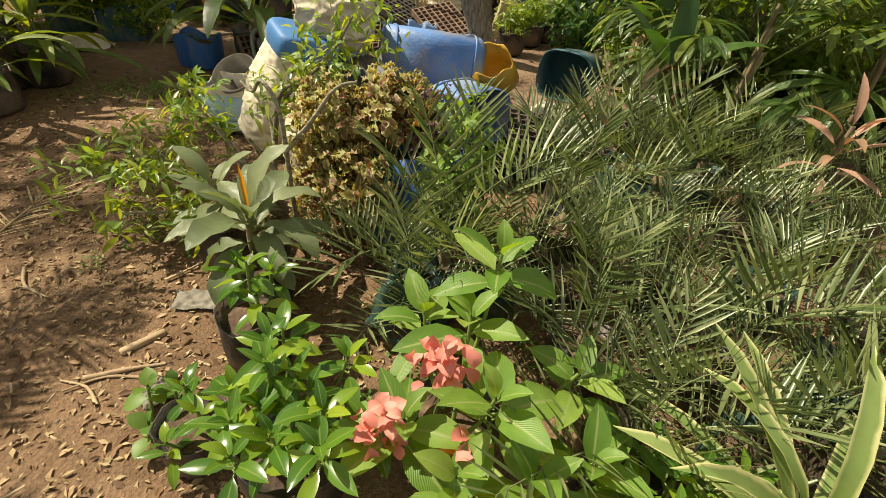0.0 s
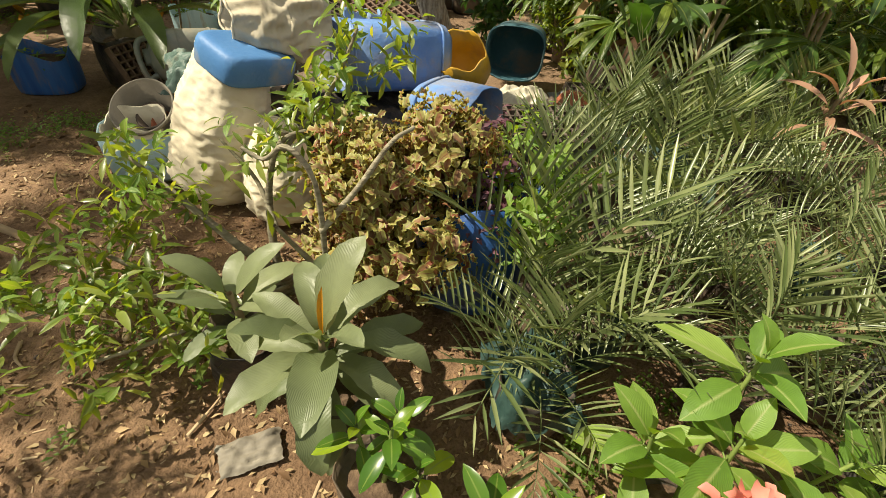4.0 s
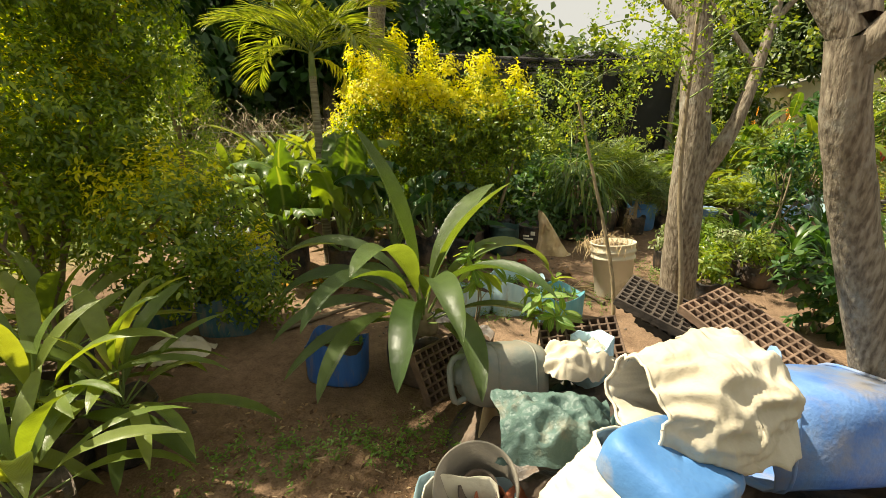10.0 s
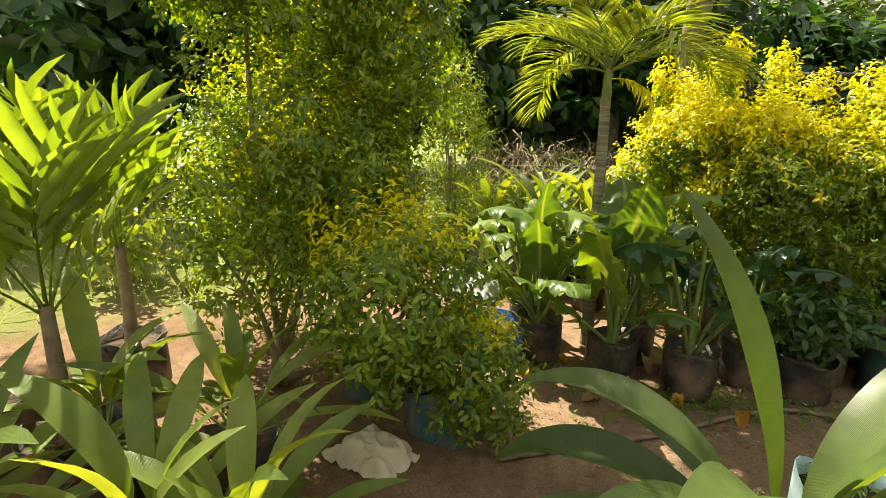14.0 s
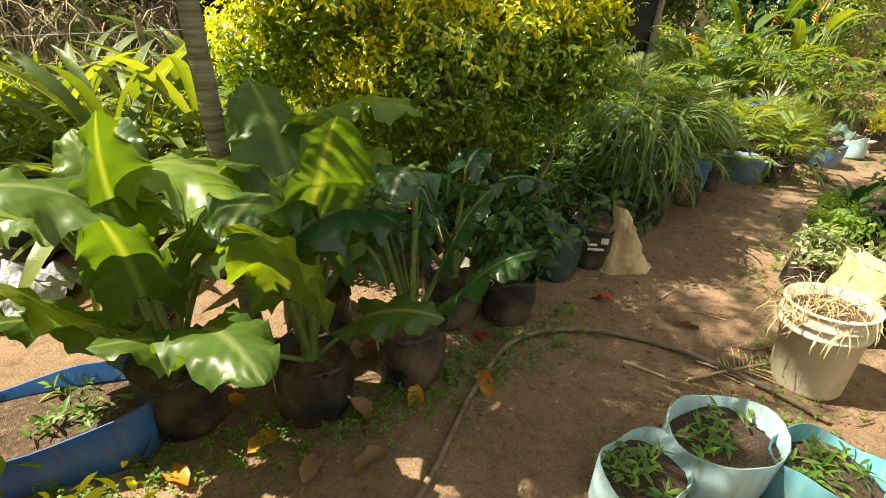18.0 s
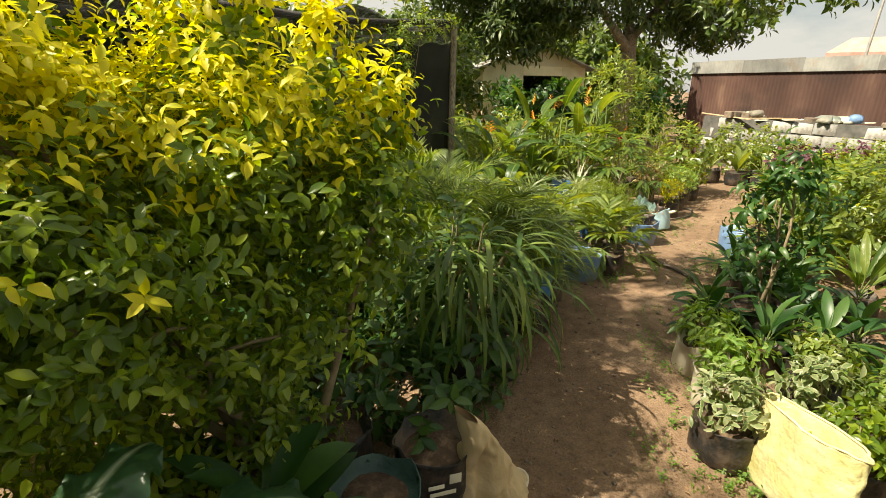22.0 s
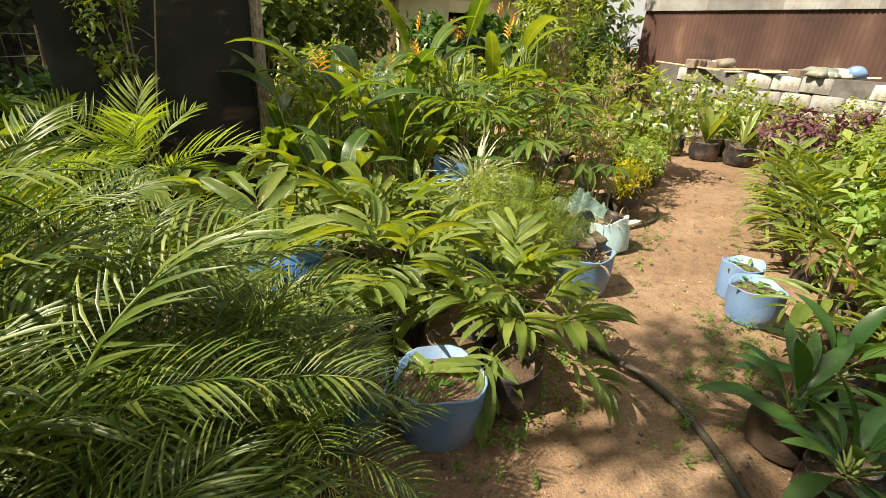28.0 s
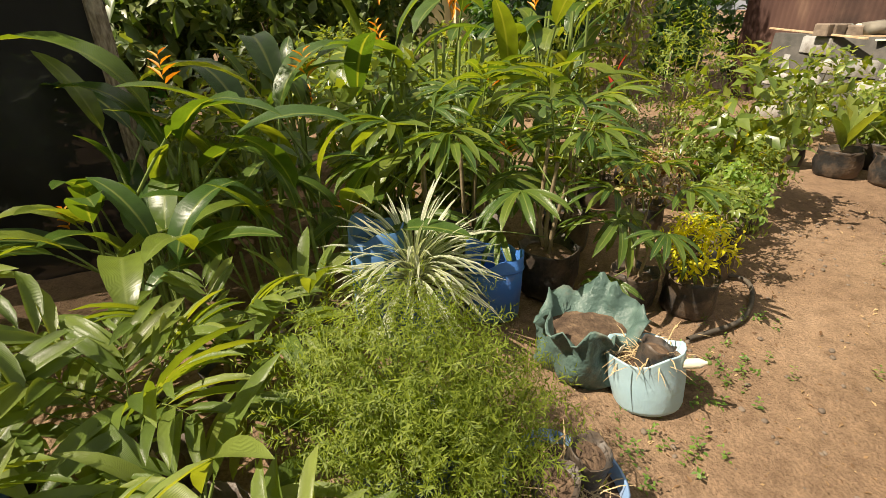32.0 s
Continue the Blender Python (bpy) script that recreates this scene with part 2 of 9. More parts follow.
M["light_blue"] = surface("light_blue_plastic", ((0.3, (0.33, 0.50, 0.58)), (0.7, (0.45, 0.62, 0.68))), 4, 0.45, 0.15, 50, dirt=(0.28, 0.24, 0.18), dirt_scale=4, dirt_at=0.62)
M["aqua"] = surface("aqua_plastic", ((0.3, (0.10, 0.36, 0.46)), (0.7, (0.20, 0.48, 0.56))), 4, 0.45, 0.15, 50, dirt=(0.28, 0.24, 0.18), dirt_scale=5, dirt_at=0.6)
M["teal"] = surface("dark_teal_plastic", ((0.3, (0.03, 0.10, 0.13)), (0.7, (0.07, 0.17, 0.20))), 4, 0.5, 0.2, 50, dirt=(0.22, 0.17, 0.12), dirt_scale=4, dirt_at=0.55)
M["yellow"] = surface("yellow_plastic", ((0.3, (0.40, 0.22, 0.02)), (0.7, (0.56, 0.34, 0.04))), 4, 0.5, 0.2, 50, dirt=(0.22, 0.15, 0.08), dirt_scale=5, dirt_at=0.56)
M["white_plastic"] = surface("off_white_plastic", ((0.3, (0.60, 0.55, 0.42)), (0.7, (0.74, 0.69, 0.56))), 4, 0.5, 0.2, 50, dirt=(0.34, 0.27, 0.18), dirt_scale=5, dirt_at=0.60)
M["grey_can"] = surface("grey_green_plastic", ((0.3, (0.15, 0.18, 0.16)), (0.7, (0.26, 0.28, 0.25))), 4, 0.5, 0.2, 50, dirt=(0.30, 0.26, 0.20), dirt_scale=4, dirt_at=0.5)
M["bucket_grey"] = surface("dusty_grey_plastic", ((0.3, (0.17, 0.15, 0.12)), (0.7, (0.30, 0.27, 0.22))), 5, 0.7, 0.3, 50)
M["terracotta"] = surface("terracotta", ((0.3, (0.34, 0.10, 0.05)), (0.7, (0.48, 0.18, 0.10))), 8, 0.8, 0.3, dirt=(0.30, 0.22, 0.16), dirt_scale=8, dirt_at=0.62)
M["pink_roof"] = surface("faded_pink_roof", ((0.3, (0.42, 0.27, 0.23)), (0.7, (0.56, 0.38, 0.33))), 3, 0.8, 0.3)
M["sack"] = surface("woven_cream_sack", ((0.3, (0.54, 0.48, 0.36)), (0.7, (0.70, 0.63, 0.50))), 5, 0.75, 0.35, 150, dirt=(0.40, 0.31, 0.20), dirt_scale=3, dirt_at=0.62, spec=0.2, relief=0.003)
M["tan_sack"] = surface("tan_paper_sack", ((0.3, (0.40, 0.30, 0.17)), (0.7, (0.58, 0.45, 0.27))), 5, 0.7, 0.4, 60, dirt=(0.30, 0.21, 0.12), dirt_scale=4, dirt_at=0.6, relief=0.008)
M["yellow_bag"] = surface("yellowed_clear_bag", ((0.3, (0.48, 0.43, 0.17)), (0.7, (0.66, 0.61, 0.36))), 9, 0.32, 0.6, 45, dirt=(0.36, 0.29, 0.17), dirt_scale=5, dirt_at=0.58, relief=0.012)
M["grey_sheet"] = surface("grey_plastic_sheet", ((0.3, (0.16, 0.17, 0.18)), (0.7, (0.36, 0.37, 0.38))), 6, 0.4, 0.9, 16, relief=0.03)
M["tray"] = surface("dusty_seed_tray", ((0.3, (0.035, 0.028, 0.024)), (0.7, (0.13, 0.10, 0.08))), 16, 0.8, 0.4)
M["tray_rust"] = surface("mud_stained_seed_tray", ((0.3, (0.08, 0.05, 0.035)), (0.7, (0.20, 0.13, 0.09))), 16, 0.8, 0.4)
M["hose"] = surface("dusty_black_hose", ((0.3, (0.05, 0.045, 0.04)), (0.7, (0.16, 0.13, 0.10))), 14, 0.6, 0.3)
M["tan_hose"] = surface("mud_coloured_hose", ((0.3, (0.13, 0.095, 0.06)), (0.7, (0.26, 0.20, 0.13))), 14, 0.75, 0.3)
M["straw"] = surface("dry_straw", ((0.3, (0.36, 0.25, 0.12)), (0.7, (0.60, 0.46, 0.27))), 10, 0.85, 0.3)
M["wood"] = surface("dry_wood", ((0.3, (0.28, 0.19, 0.11)), (0.7, (0.55, 0.42, 0.27))), 14, 0.85, 0.5, stretch=(1, 0.2, 1))
M["stone"] = surface("field_stone", ((0.3, (0.12, 0.09, 0.07)), (0.7, (0.28, 0.22, 0.17))), 10, 0.9, 0.7)
M["dark_glass"] = surface("dark_window", ((0.3, (0.02, 0.02, 0.022)), (0.7, (0.05, 0.05, 0.055))), 5, 0.3, 0.1)


def netting(name, dark, light, open_part):
    """Knitted shade net: part of the light goes straight through."""
    m, n, l = node_mat(name)
    out, bs, tp, mix = n.new("ShaderNodeOutputMaterial"), n.new("ShaderNodeBsdfPrincipled"), n.new("ShaderNodeBsdfTransparent"), n.new("ShaderNodeMixShader")
    tc, ns, r = n.new("ShaderNodeTexCoord"), n.new("ShaderNodeTexNoise"), ramp(n, ((0.3, dark), (0.7, light)))
    ns.inputs["Scale"].default_value, ns.inputs["Detail"].default_value = 4.0, 8.0
    mr = n.new("ShaderNodeMapRange")
    mr.inputs["To Min"].default_value, mr.inputs["To Max"].default_value = open_part * 0.6, open_part * 1.4
    l.new(tc.outputs["Object"], ns.inputs["Vector"])
    l.new(ns.outputs["Fac"], r.inputs["Fac"])
    l.new(ns.outputs["Fac"], mr.inputs["Value"])
    l.new(r.outputs["Color"], bs.inputs["Base Color"])
    bs.inputs["Roughness"].default_value = 0.9
    l.new(mr.outputs["Result"], mix.inputs["Fac"])
    l.new(bs.outputs["BSDF"], mix.inputs[1])
    l.new(tp.outputs["BSDF"], mix.inputs[2])
    l.new(mix.outputs["Shader"], out.inputs["Surface"])
    return m


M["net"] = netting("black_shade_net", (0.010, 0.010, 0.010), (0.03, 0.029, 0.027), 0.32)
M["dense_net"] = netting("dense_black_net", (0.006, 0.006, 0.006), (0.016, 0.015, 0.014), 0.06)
# Paler copy for the eave: dust plus sunlight put into the colour.
M["net_sun"] = netting("sunlit_dusty_net", (0.03, 0.029, 0.027), (0.09, 0.085, 0.08), 0.22)
M["cream_wall"] = surface("cream_painted_render", ((0.3, (0.62, 0.55, 0.36)), (0.7, (0.74, 0.67, 0.47))), 2, 0.85, 0.3, dirt=(0.40, 0.34, 0.24), dirt_scale=1.3, dirt_at=0.66)
M["zinc"] = surface("galvanised_sheet", ((0.3, (0.24, 0.24, 0.235)), (0.7, (0.40, 0.395, 0.38))), 3, 0.55, 0.2, metal=0.4, dirt=(0.30, 0.20, 0.13), dirt_scale=2, dirt_at=0.62)
# Dark blotches mix old rust with mango-tree shade put into the colour.
M["rust"] = surface("rusty_red_sheet", ((0.2, (0.045, 0.022, 0.018)), (0.45, (0.08, 0.040, 0.032)), (0.62, (0.115, 0.062, 0.048)), (0.8, (0.24, 0.15, 0.105))), 1.6, 0.85, 0.3, stretch=(1, 1, 0.4), dirt=(0.05, 0.03, 0.025), dirt_scale=0.9, dirt_at=0.55)
M["white_block"] = surface("whitewashed_block", ((0.3, (0.30, 0.30, 0.30)), (0.7, (0.58, 0.58, 0.56))), 4, 0.9, 0.7, dirt=(0.13, 0.11, 0.09), dirt_scale=2.2, dirt_at=0.48, spread=0.15)
M["mortar"] = surface("dark_joint", ((0.3, (0.06, 0.06, 0.055)), (0.7, (0.13, 0.12, 0.11))), 8, 0.9, 0.4)
M["brown_leaf"] = leafy("dead_leaf", ((0.0, (0.09, 0.045, 0.02)), (0.5, (0.22, 0.125, 0.06)), (0.85, (0.38, 0.25, 0.13)), (1.0, (0.5, 0.36, 0.2))), (1.2, 1.0, 0.6), 0.75, 0.15)
M["pink"] = leafy("pink_bract", ((0.0, (0.72, 0.24, 0.20)), (1.0, (0.86, 0.42, 0.34))), (1.2, 0.8, 0.7), 0.6, 0.3)
M["orange"] = leafy("orange_flower", ((0.0, (0.80, 0.30, 0.03)), (1.0, (0.90, 0.48, 0.06))), (1.2, 0.9, 0.4), 0.5, 0.3)
M["red"] = leafy("red_leaf", ((0.0, (0.36, 0.02, 0.015)), (1.0, (0.55, 0.06, 0.03))), (1.4, 0.7, 0.5), 0.4, 0.3)
M["phoenix"] = leafy("feather_palm_leaflet", ((0.0, (0.06, 0.09, 0.03)), (0.5, (0.12, 0.155, 0.06)), (1.0, (0.27, 0.30, 0.15))), (2.2, 2.2, 1.0), 0.32, 0.2)
M["areca"] = leafy("bright_palm_leaflet", ((0.0, (0.04, 0.08, 0.016)), (0.5, (0.085, 0.135, 0.026)), (1.0, (0.19, 0.225, 0.05))), (2.2, 2.1, 0.6), 0.4, 0.32)
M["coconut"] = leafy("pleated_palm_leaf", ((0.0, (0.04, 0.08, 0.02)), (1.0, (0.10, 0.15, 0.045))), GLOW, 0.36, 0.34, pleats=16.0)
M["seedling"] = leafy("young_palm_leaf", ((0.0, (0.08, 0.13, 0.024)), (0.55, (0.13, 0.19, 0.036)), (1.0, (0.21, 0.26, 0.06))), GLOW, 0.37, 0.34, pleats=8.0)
# Brighter, yellower copy of the young palm leaf: backlight put into the colour.
M["bright_palm"] = leafy("backlit_palm_leaflet", ((0.0, (0.12, 0.18, 0.02)), (0.5, (0.19, 0.26, 0.03)), (1.0, (0.25, 0.32, 0.06))), (1.9, 1.9, 0.6), 0.32, 0.42, pleats=5.0)
M["alocasia"] = leafy("elephant_ear_leaf", ((0.0, (0.05, 0.10, 0.02)), (0.6, (0.085, 0.15, 0.027)), (1.0, (0.17, 0.245, 0.033))), (3.0, 2.6, 0.5), 0.40, 0.36, veins=2.2, mid=(0.20, 0.25, 0.09))
M["alocasia_dark"] = leafy("dark_veined_leaf", ((0.0, (0.018, 0.055, 0.022)), (1.0, (0.04, 0.10, 0.035))), (2.0, 2.2, 0.8), 0.28, 0.25, veins=2.2, mid=(0.26, 0.32, 0.22))
M["cordyline"] = leafy("grey_green_ti_leaf", ((0.0, (0.13, 0.165, 0.08)), (1.0, (0.22, 0.25, 0.135))), (1.9, 2.0, 0.8), 0.42, 0.25, veins=9.0)
M["cordy_orange"] = leafy("orange_new_leaf", ((0.0, (0.45, 0.20, 0.02)), (1.0, (0.62, 0.32, 0.04))), (1.4, 1.1, 0.5), 0.4, 0.35)
M["cordy_pink"] = leafy("faded_pink_ti_leaf", ((0.0, (0.20, 0.14, 0.07)), (0.5, (0.38, 0.22, 0.15)), (1.0, (0.50, 0.30, 0.22))), (1.6, 1.2, 0.8), 0.5, 0.3)
M["coleus"] = leafy("coleus_leaf", ((0.0, (0.22, 0.24, 0.06)), (0.25, (0.26, 0.08, 0.05)), (0.5, (0.30, 0.28, 0.08)), (0.75, (0.17, 0.05, 0.045)), (1.0, (0.36, 0.38, 0.12))), (1.7, 1.4, 0.6), 0.55, 0.28, edge=(0.40, 0.41, 0.13), mid=(0.22, 0.06, 0.05))
M["purple"] = leafy("purple_leaf", ((0.0, (0.07, 0.025, 0.04)), (1.0, (0.19, 0.08, 0.11))), (1.6, 0.9, 0.9), 0.5, 0.28)
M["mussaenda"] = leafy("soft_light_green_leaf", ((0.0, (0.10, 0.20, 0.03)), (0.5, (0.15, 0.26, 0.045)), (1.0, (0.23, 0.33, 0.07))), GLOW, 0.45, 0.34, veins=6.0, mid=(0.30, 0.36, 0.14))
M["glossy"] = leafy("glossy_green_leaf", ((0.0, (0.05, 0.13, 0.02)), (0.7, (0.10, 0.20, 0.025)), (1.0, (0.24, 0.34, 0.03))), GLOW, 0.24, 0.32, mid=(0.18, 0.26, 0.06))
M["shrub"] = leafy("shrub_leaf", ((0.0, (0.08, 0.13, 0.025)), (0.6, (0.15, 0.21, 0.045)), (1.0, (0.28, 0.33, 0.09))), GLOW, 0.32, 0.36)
M["silver"] = leafy("pale_variegated_leaf", ((0.0, (0.09, 0.15, 0.05)), (0.6, (0.17, 0.22, 0.09)), (1.0, (0.30, 0.32, 0.18))), (1.8, 1.8, 0.9), 0.42, 0.3, edge=(0.36, 0.37, 0.20))
M["variegated"] = leafy("striped_strap_leaf", ((0.0, (0.16, 0.24, 0.07)), (1.0, (0.26, 0.33, 0.11))), (1.8, 1.8, 0.8), 0.4, 0.3, edge=(0.58, 0.56, 0.28))
M["spider"] = leafy("white_edged_grass_leaf", ((0.0, (0.22, 0.26, 0.17)), (1.0, (0.40, 0.43, 0.30))), (1.7, 1.7, 1.0), 0.45, 0.28, edge=(0.70, 0.70, 0.56))
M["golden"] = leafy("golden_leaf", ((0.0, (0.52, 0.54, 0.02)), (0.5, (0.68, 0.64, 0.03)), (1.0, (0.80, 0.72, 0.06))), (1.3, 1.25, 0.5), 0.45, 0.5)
M["duranta"] = leafy("duranta_leaf", ((0.0, (0.06, 0.115, 0.013)), (0.5, (0.12, 0.185, 0.017)), (1.0, (0.26, 0.32, 0.028))), (2.6, 2.5, 0.55), 0.32, 0.38)
M["heliconia"] = leafy("broad_paddle_leaf", ((0.0, (0.04, 0.09, 0.02)), (0.6, (0.08, 0.14, 0.025)), (1.0, (0.16, 0.21, 0.035))), GLOW, 0.30, 0.36, veins=12.0, mid=(0.2, 0.25, 0.07))
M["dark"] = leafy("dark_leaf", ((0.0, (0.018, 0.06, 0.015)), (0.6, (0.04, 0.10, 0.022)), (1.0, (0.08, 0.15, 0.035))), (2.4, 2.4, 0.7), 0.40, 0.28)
M["vine"] = leafy("matte_vine_leaf", ((0.0, (0.025, 0.06, 0.02)), (0.6, (0.05, 0.095, 0.03)), (1.0, (0.10, 0.15, 0.05))), (2.2, 2.2, 0.7), 0.55, 0.3, veins=5.0, spec=0.3)
M["strap"] = leafy("drooping_strap_leaf", ((0.0, (0.04, 0.085, 0.016)), (0.55, (0.08, 0.14, 0.026)), (1.0, (0.22, 0.28, 0.07))), (2.5, 2.4, 0.6), 0.42, 0.28)
M["fern"] = leafy("feathery_fern", ((0.0, (0.095, 0.145, 0.015)), (1.0, (0.22, 0.27, 0.03))), (2.3, 2.2, 0.5), 0.6, 0.38)
M["moringa"] = leafy("small_round_leaflet", ((0.0, (0.08, 0.15, 0.02)), (0.6, (0.14, 0.21, 0.035)), (1.0, (0.26, 0.31, 0.06))), GLOW, 0.45, 0.40)
M["fresh_palm"] = leafy("fresh_palm_leaflet", ((0.0, (0.10, 0.15, 0.02)), (0.5, (0.17, 0.22, 0.03)), (1.0, (0.28, 0.31, 0.06))), (2.3, 2.1, 0.6), 0.3, 0.42)
M["tree"] = leafy("tree_leaf", ((0.0, (0.045, 0.085, 0.018)), (0.6, (0.09, 0.14, 0.03)), (1.0, (0.17, 0.21, 0.05))), (2.4, 2.2, 0.7), 0.38, 0.34)
M["mango"] = leafy("mango_leaf", ((0.0, (0.03, 0.062, 0.014)), (0.6, (0.06, 0.10, 0.022)), (1.0, (0.13, 0.165, 0.04))), (2.4, 2.2, 0.7), 0.42, 0.3)
M["weed"] = leafy("weed_leaf", ((0.0, (0.06, 0.14, 0.02)), (1.0, (0.15, 0.25, 0.05))), GLOW, 0.5, 0.33)
M["grass"] = leafy("grass_blade", ((0.0, (0.16, 0.21, 0.04)), (0.7, (0.26, 0.31, 0.07)), (1.0, (0.42, 0.42, 0.16))), (2.0, 2.0, 0.7), 0.55, 0.3)


# ---- geometry kit: templates are (vertices, quads, uv) ----
def leaf_t(L, W, n=4, peak=0.42, full=1.0, fold=0.35, bend=0.5, wave=0.0, waves=3.0, stalk=0.0, notch=0.0):
    t = np.linspace(0, 1, n + 1)
    a = math.log(0.5) / math.log(peak)
    hw = W / 2 * np.maximum(np.sin(np.pi * t ** a) ** full, 0.03)
    ang = -bend * t
    y = np.concatenate([[0], np.cumsum(np.cos((ang[1:] + ang[:-1]) / 2))]) * L / n
    z = np.concatenate([[0], np.cumsum(np.sin((ang[1:] + ang[:-1]) / 2))]) * L / n
    nx, nz = -np.sin(ang), np.cos(ang)
    v, uv = [], []
    for i in range(n + 1):
        for s, u in ((-1, 0.0), (0, 0.5), (1, 1.0)):
            lift = abs(s) * hw[i] * math.sin(fold) + (s != 0) * wave * hw[i] * math.sin(waves * 2 * math.pi * t[i] + s)
            yy = y[i] - abs(s) * notch * L * (1 - t[i]) ** 3
            v.append((s * hw[i] * math.cos(fold), yy + nx[i] * lift + stalk, z[i] + nz[i] * lift))
            uv.append((u, t[i]))
    q = [(3 * i + k, 3 * i + k + 1, 3 * i + k + 4, 3 * i + k + 3) for i in range(n) for k in (0, 1)]
    return np.array(v, float), np.array(q), np.array(uv, float)


def heart_t(L, W, n=24, fold=0.25, bend=0.7, wave=0.25, waves=2.5):
    """A ruffled arrow-shaped blade with two rear lobes; eleven points across."""
    t = np.linspace(0, 1, n + 1)
    hw = W / 2 * np.maximum((1 - t) ** 0.62 * (0.72 + 0.75 * t) * (0.80 + 0.20 * np.minimum(1, t * 4)), 0.015)
    ang = 0.35 - bend * t ** 1.2
    y = np.concatenate([[0], np.cumsum(np.cos(ang[1:]))]) * L / n
    z = np.concatenate([[0], np.cumsum(np.sin(ang[1:]))]) * L / n
    across = np.linspace(-1, 1, 11)
    v, uv = [], []
    for i in range(n + 1):
        for s in across:
            e = abs(s)
            back = -0.42 * L * (1 - t[i]) ** 2.2 * e ** 1.3
            ruffle = wave * 0.11 * W * e ** 3 * (math.sin(waves * 6.2832 * t[i] + 2.1 * s) + 0.55 * math.sin(waves * 14.5 * t[i] + 5 * s)) * min(1, 4 * (1 - t[i]))
            vein = 0.012 * L * e * math.sin(34 * (t[i] - 0.35 * e)) * (1 - e)
            lift = hw[i] * (e * math.sin(fold) - 0.38 * s * s) + ruffle + vein
            v.append((s * hw[i] * (1 - 0.08 * e), y[i] + back - math.sin(ang[i]) * lift, z[i] + math.cos(ang[i]) * lift))
            uv.append((0.5 + s / 2, t[i]))
    q = [(11 * i + k, 11 * i + k + 1, 11 * i + k + 12, 11 * i + k + 11) for i in range(n) for k in range(10)]
    return np.array(v, float), np.array(q), np.array(uv, float)


def tube_t(pts, radii, sides=8, bumpy=0.0, seed=1):
    pts = [Vector(p) for p in pts]
    rnd = random.Random(seed)
    v, uv, q = [], [], []
    side = Vector((1, 0, 0))
    for i, p in enumerate(pts):
        d = (pts[min(i + 1, len(pts) - 1)] - pts[max(i - 1, 0)]).normalized()
        side = side - d * side.dot(d)
        side = side.normalized() if side.length > 1e-4 else d.orthogonal().normalized()
        up = d.cross(side)
        for k in range(sides):
            a = 2 * math.pi * k / sides
            r = radii[i] * (1 + bumpy * rnd.uniform(-1, 1))
            v.append(p + (side * math.cos(a) + up * math.sin(a)) * r)
            uv.append((k / sides, i / max(1, len(pts) - 1)))
    for i in range(len(pts) - 1):
        for k in range(sides):
            a, b = i * sides + k, i * sides + (k + 1) % sides
            q.append((a, b, b + sides, a + sides))
    return np.array([tuple(p) for p in v], float), np.array(q), np.array(uv, float)


def smooth_line(pts, k=4):
    """A Catmull-Rom line through the points."""
    p = [Vector(a) for a in pts]
    p = [2 * p[0] - p[1], *p, 2 * p[-1] - p[-2]]
    out = []
    for i in range(1, len(p) - 2):
        for j in range(k):
            t = j / k
            out.append(0.5 * (2 * p[i] + (p[i + 1] - p[i - 1]) * t + (2 * p[i - 1] - 5 * p[i] + 4 * p[i + 1] - p[i + 2]) * t * t + (3 * p[i] - p[i - 1] - 3 * p[i + 1] + p[i + 2]) * t ** 3))
    return out + [p[-2]]


def branch_t(pts, r0, r1, sides=6, k=3, bumpy=0.0, seed=1):
    line = smooth_line(pts, k)
    m = len(line) - 1
    return tube_t(line, [r0 + (r1 - r0) * i / m for i in range(m + 1)], sides, bumpy, seed)


def lathe_t(profile, sides=24, squash=1.0, crumple=0.0, seed=1, cut=None, power=2.0):
    """Turns (radius, height) pairs round the z axis. power over 2 squares the plan; cut(angle) shifts the rows marked by a third value."""
    rnd = random.Random(seed)
    v, uv, q = [], [], []
    ph = [rnd.uniform(0, 6.28) for _ in range(6)]
    for i, row in enumerate(profile):
        r, z = row[0], row[1]
        for k in range(sides):
            a = 2 * math.pi * k / sides
            c, s = math.cos(a), math.sin(a)
            f = (abs(c) ** power + abs(s) ** power) ** (-1 / power)
            w = 1 + crumple * (0.5 * math.sin(3 * a + ph[0] + 9 * z) + 0.35 * math.sin(7 * a + ph[1] - 23 * z) + 0.3 * math.sin(11 * a + ph[2] + 37 * z))
            dz = cut(a) if cut and len(row) > 2 else 0.0
            v.append((r * f * c * w, r * f * s * w * squash, z + dz))
            uv.append((k / sides, i / (len(profile) - 1)))
    for i in range(len(profile) - 1):
        for k in range(sides):
            a, b = i * sides + k, i * sides + (k + 1) % sides
            q.append((a, b, b + sides, a + sides))
    return np.array(v, float), np.array(q), np.array(uv, float)


def box_t(x, y, z, b=0.0):
    """A box with its base on z=0; b bevels the upright edges and the top."""
    b = max(b, 0.001)
    rings = [(x / 2, y / 2, 0), (x / 2, y / 2, z - b), (x / 2 - b, y / 2 - b, z), (0.001, 0.001, z)]
    v, uv, q = [], [], []
    for i, (a, c, h) in enumerate(rings):
        e = min(b, a * 0.5, c * 0.5)
        for px, py in ((a - e, -c), (a, -c + e), (a, c - e), (a - e, c), (-a + e, c), (-a, c - e), (-a, -c + e), (-a + e, -c)):
            v.append((px, py, h))
            uv.append((px, py))
    for i in range(3):
        for k in range(8):
            p, r = i * 8 + k, i * 8 + (k + 1) % 8
            q.append((p, r, r + 8, p + 8))
    return np.array(v, float), np.array(q), np.array(uv, float)


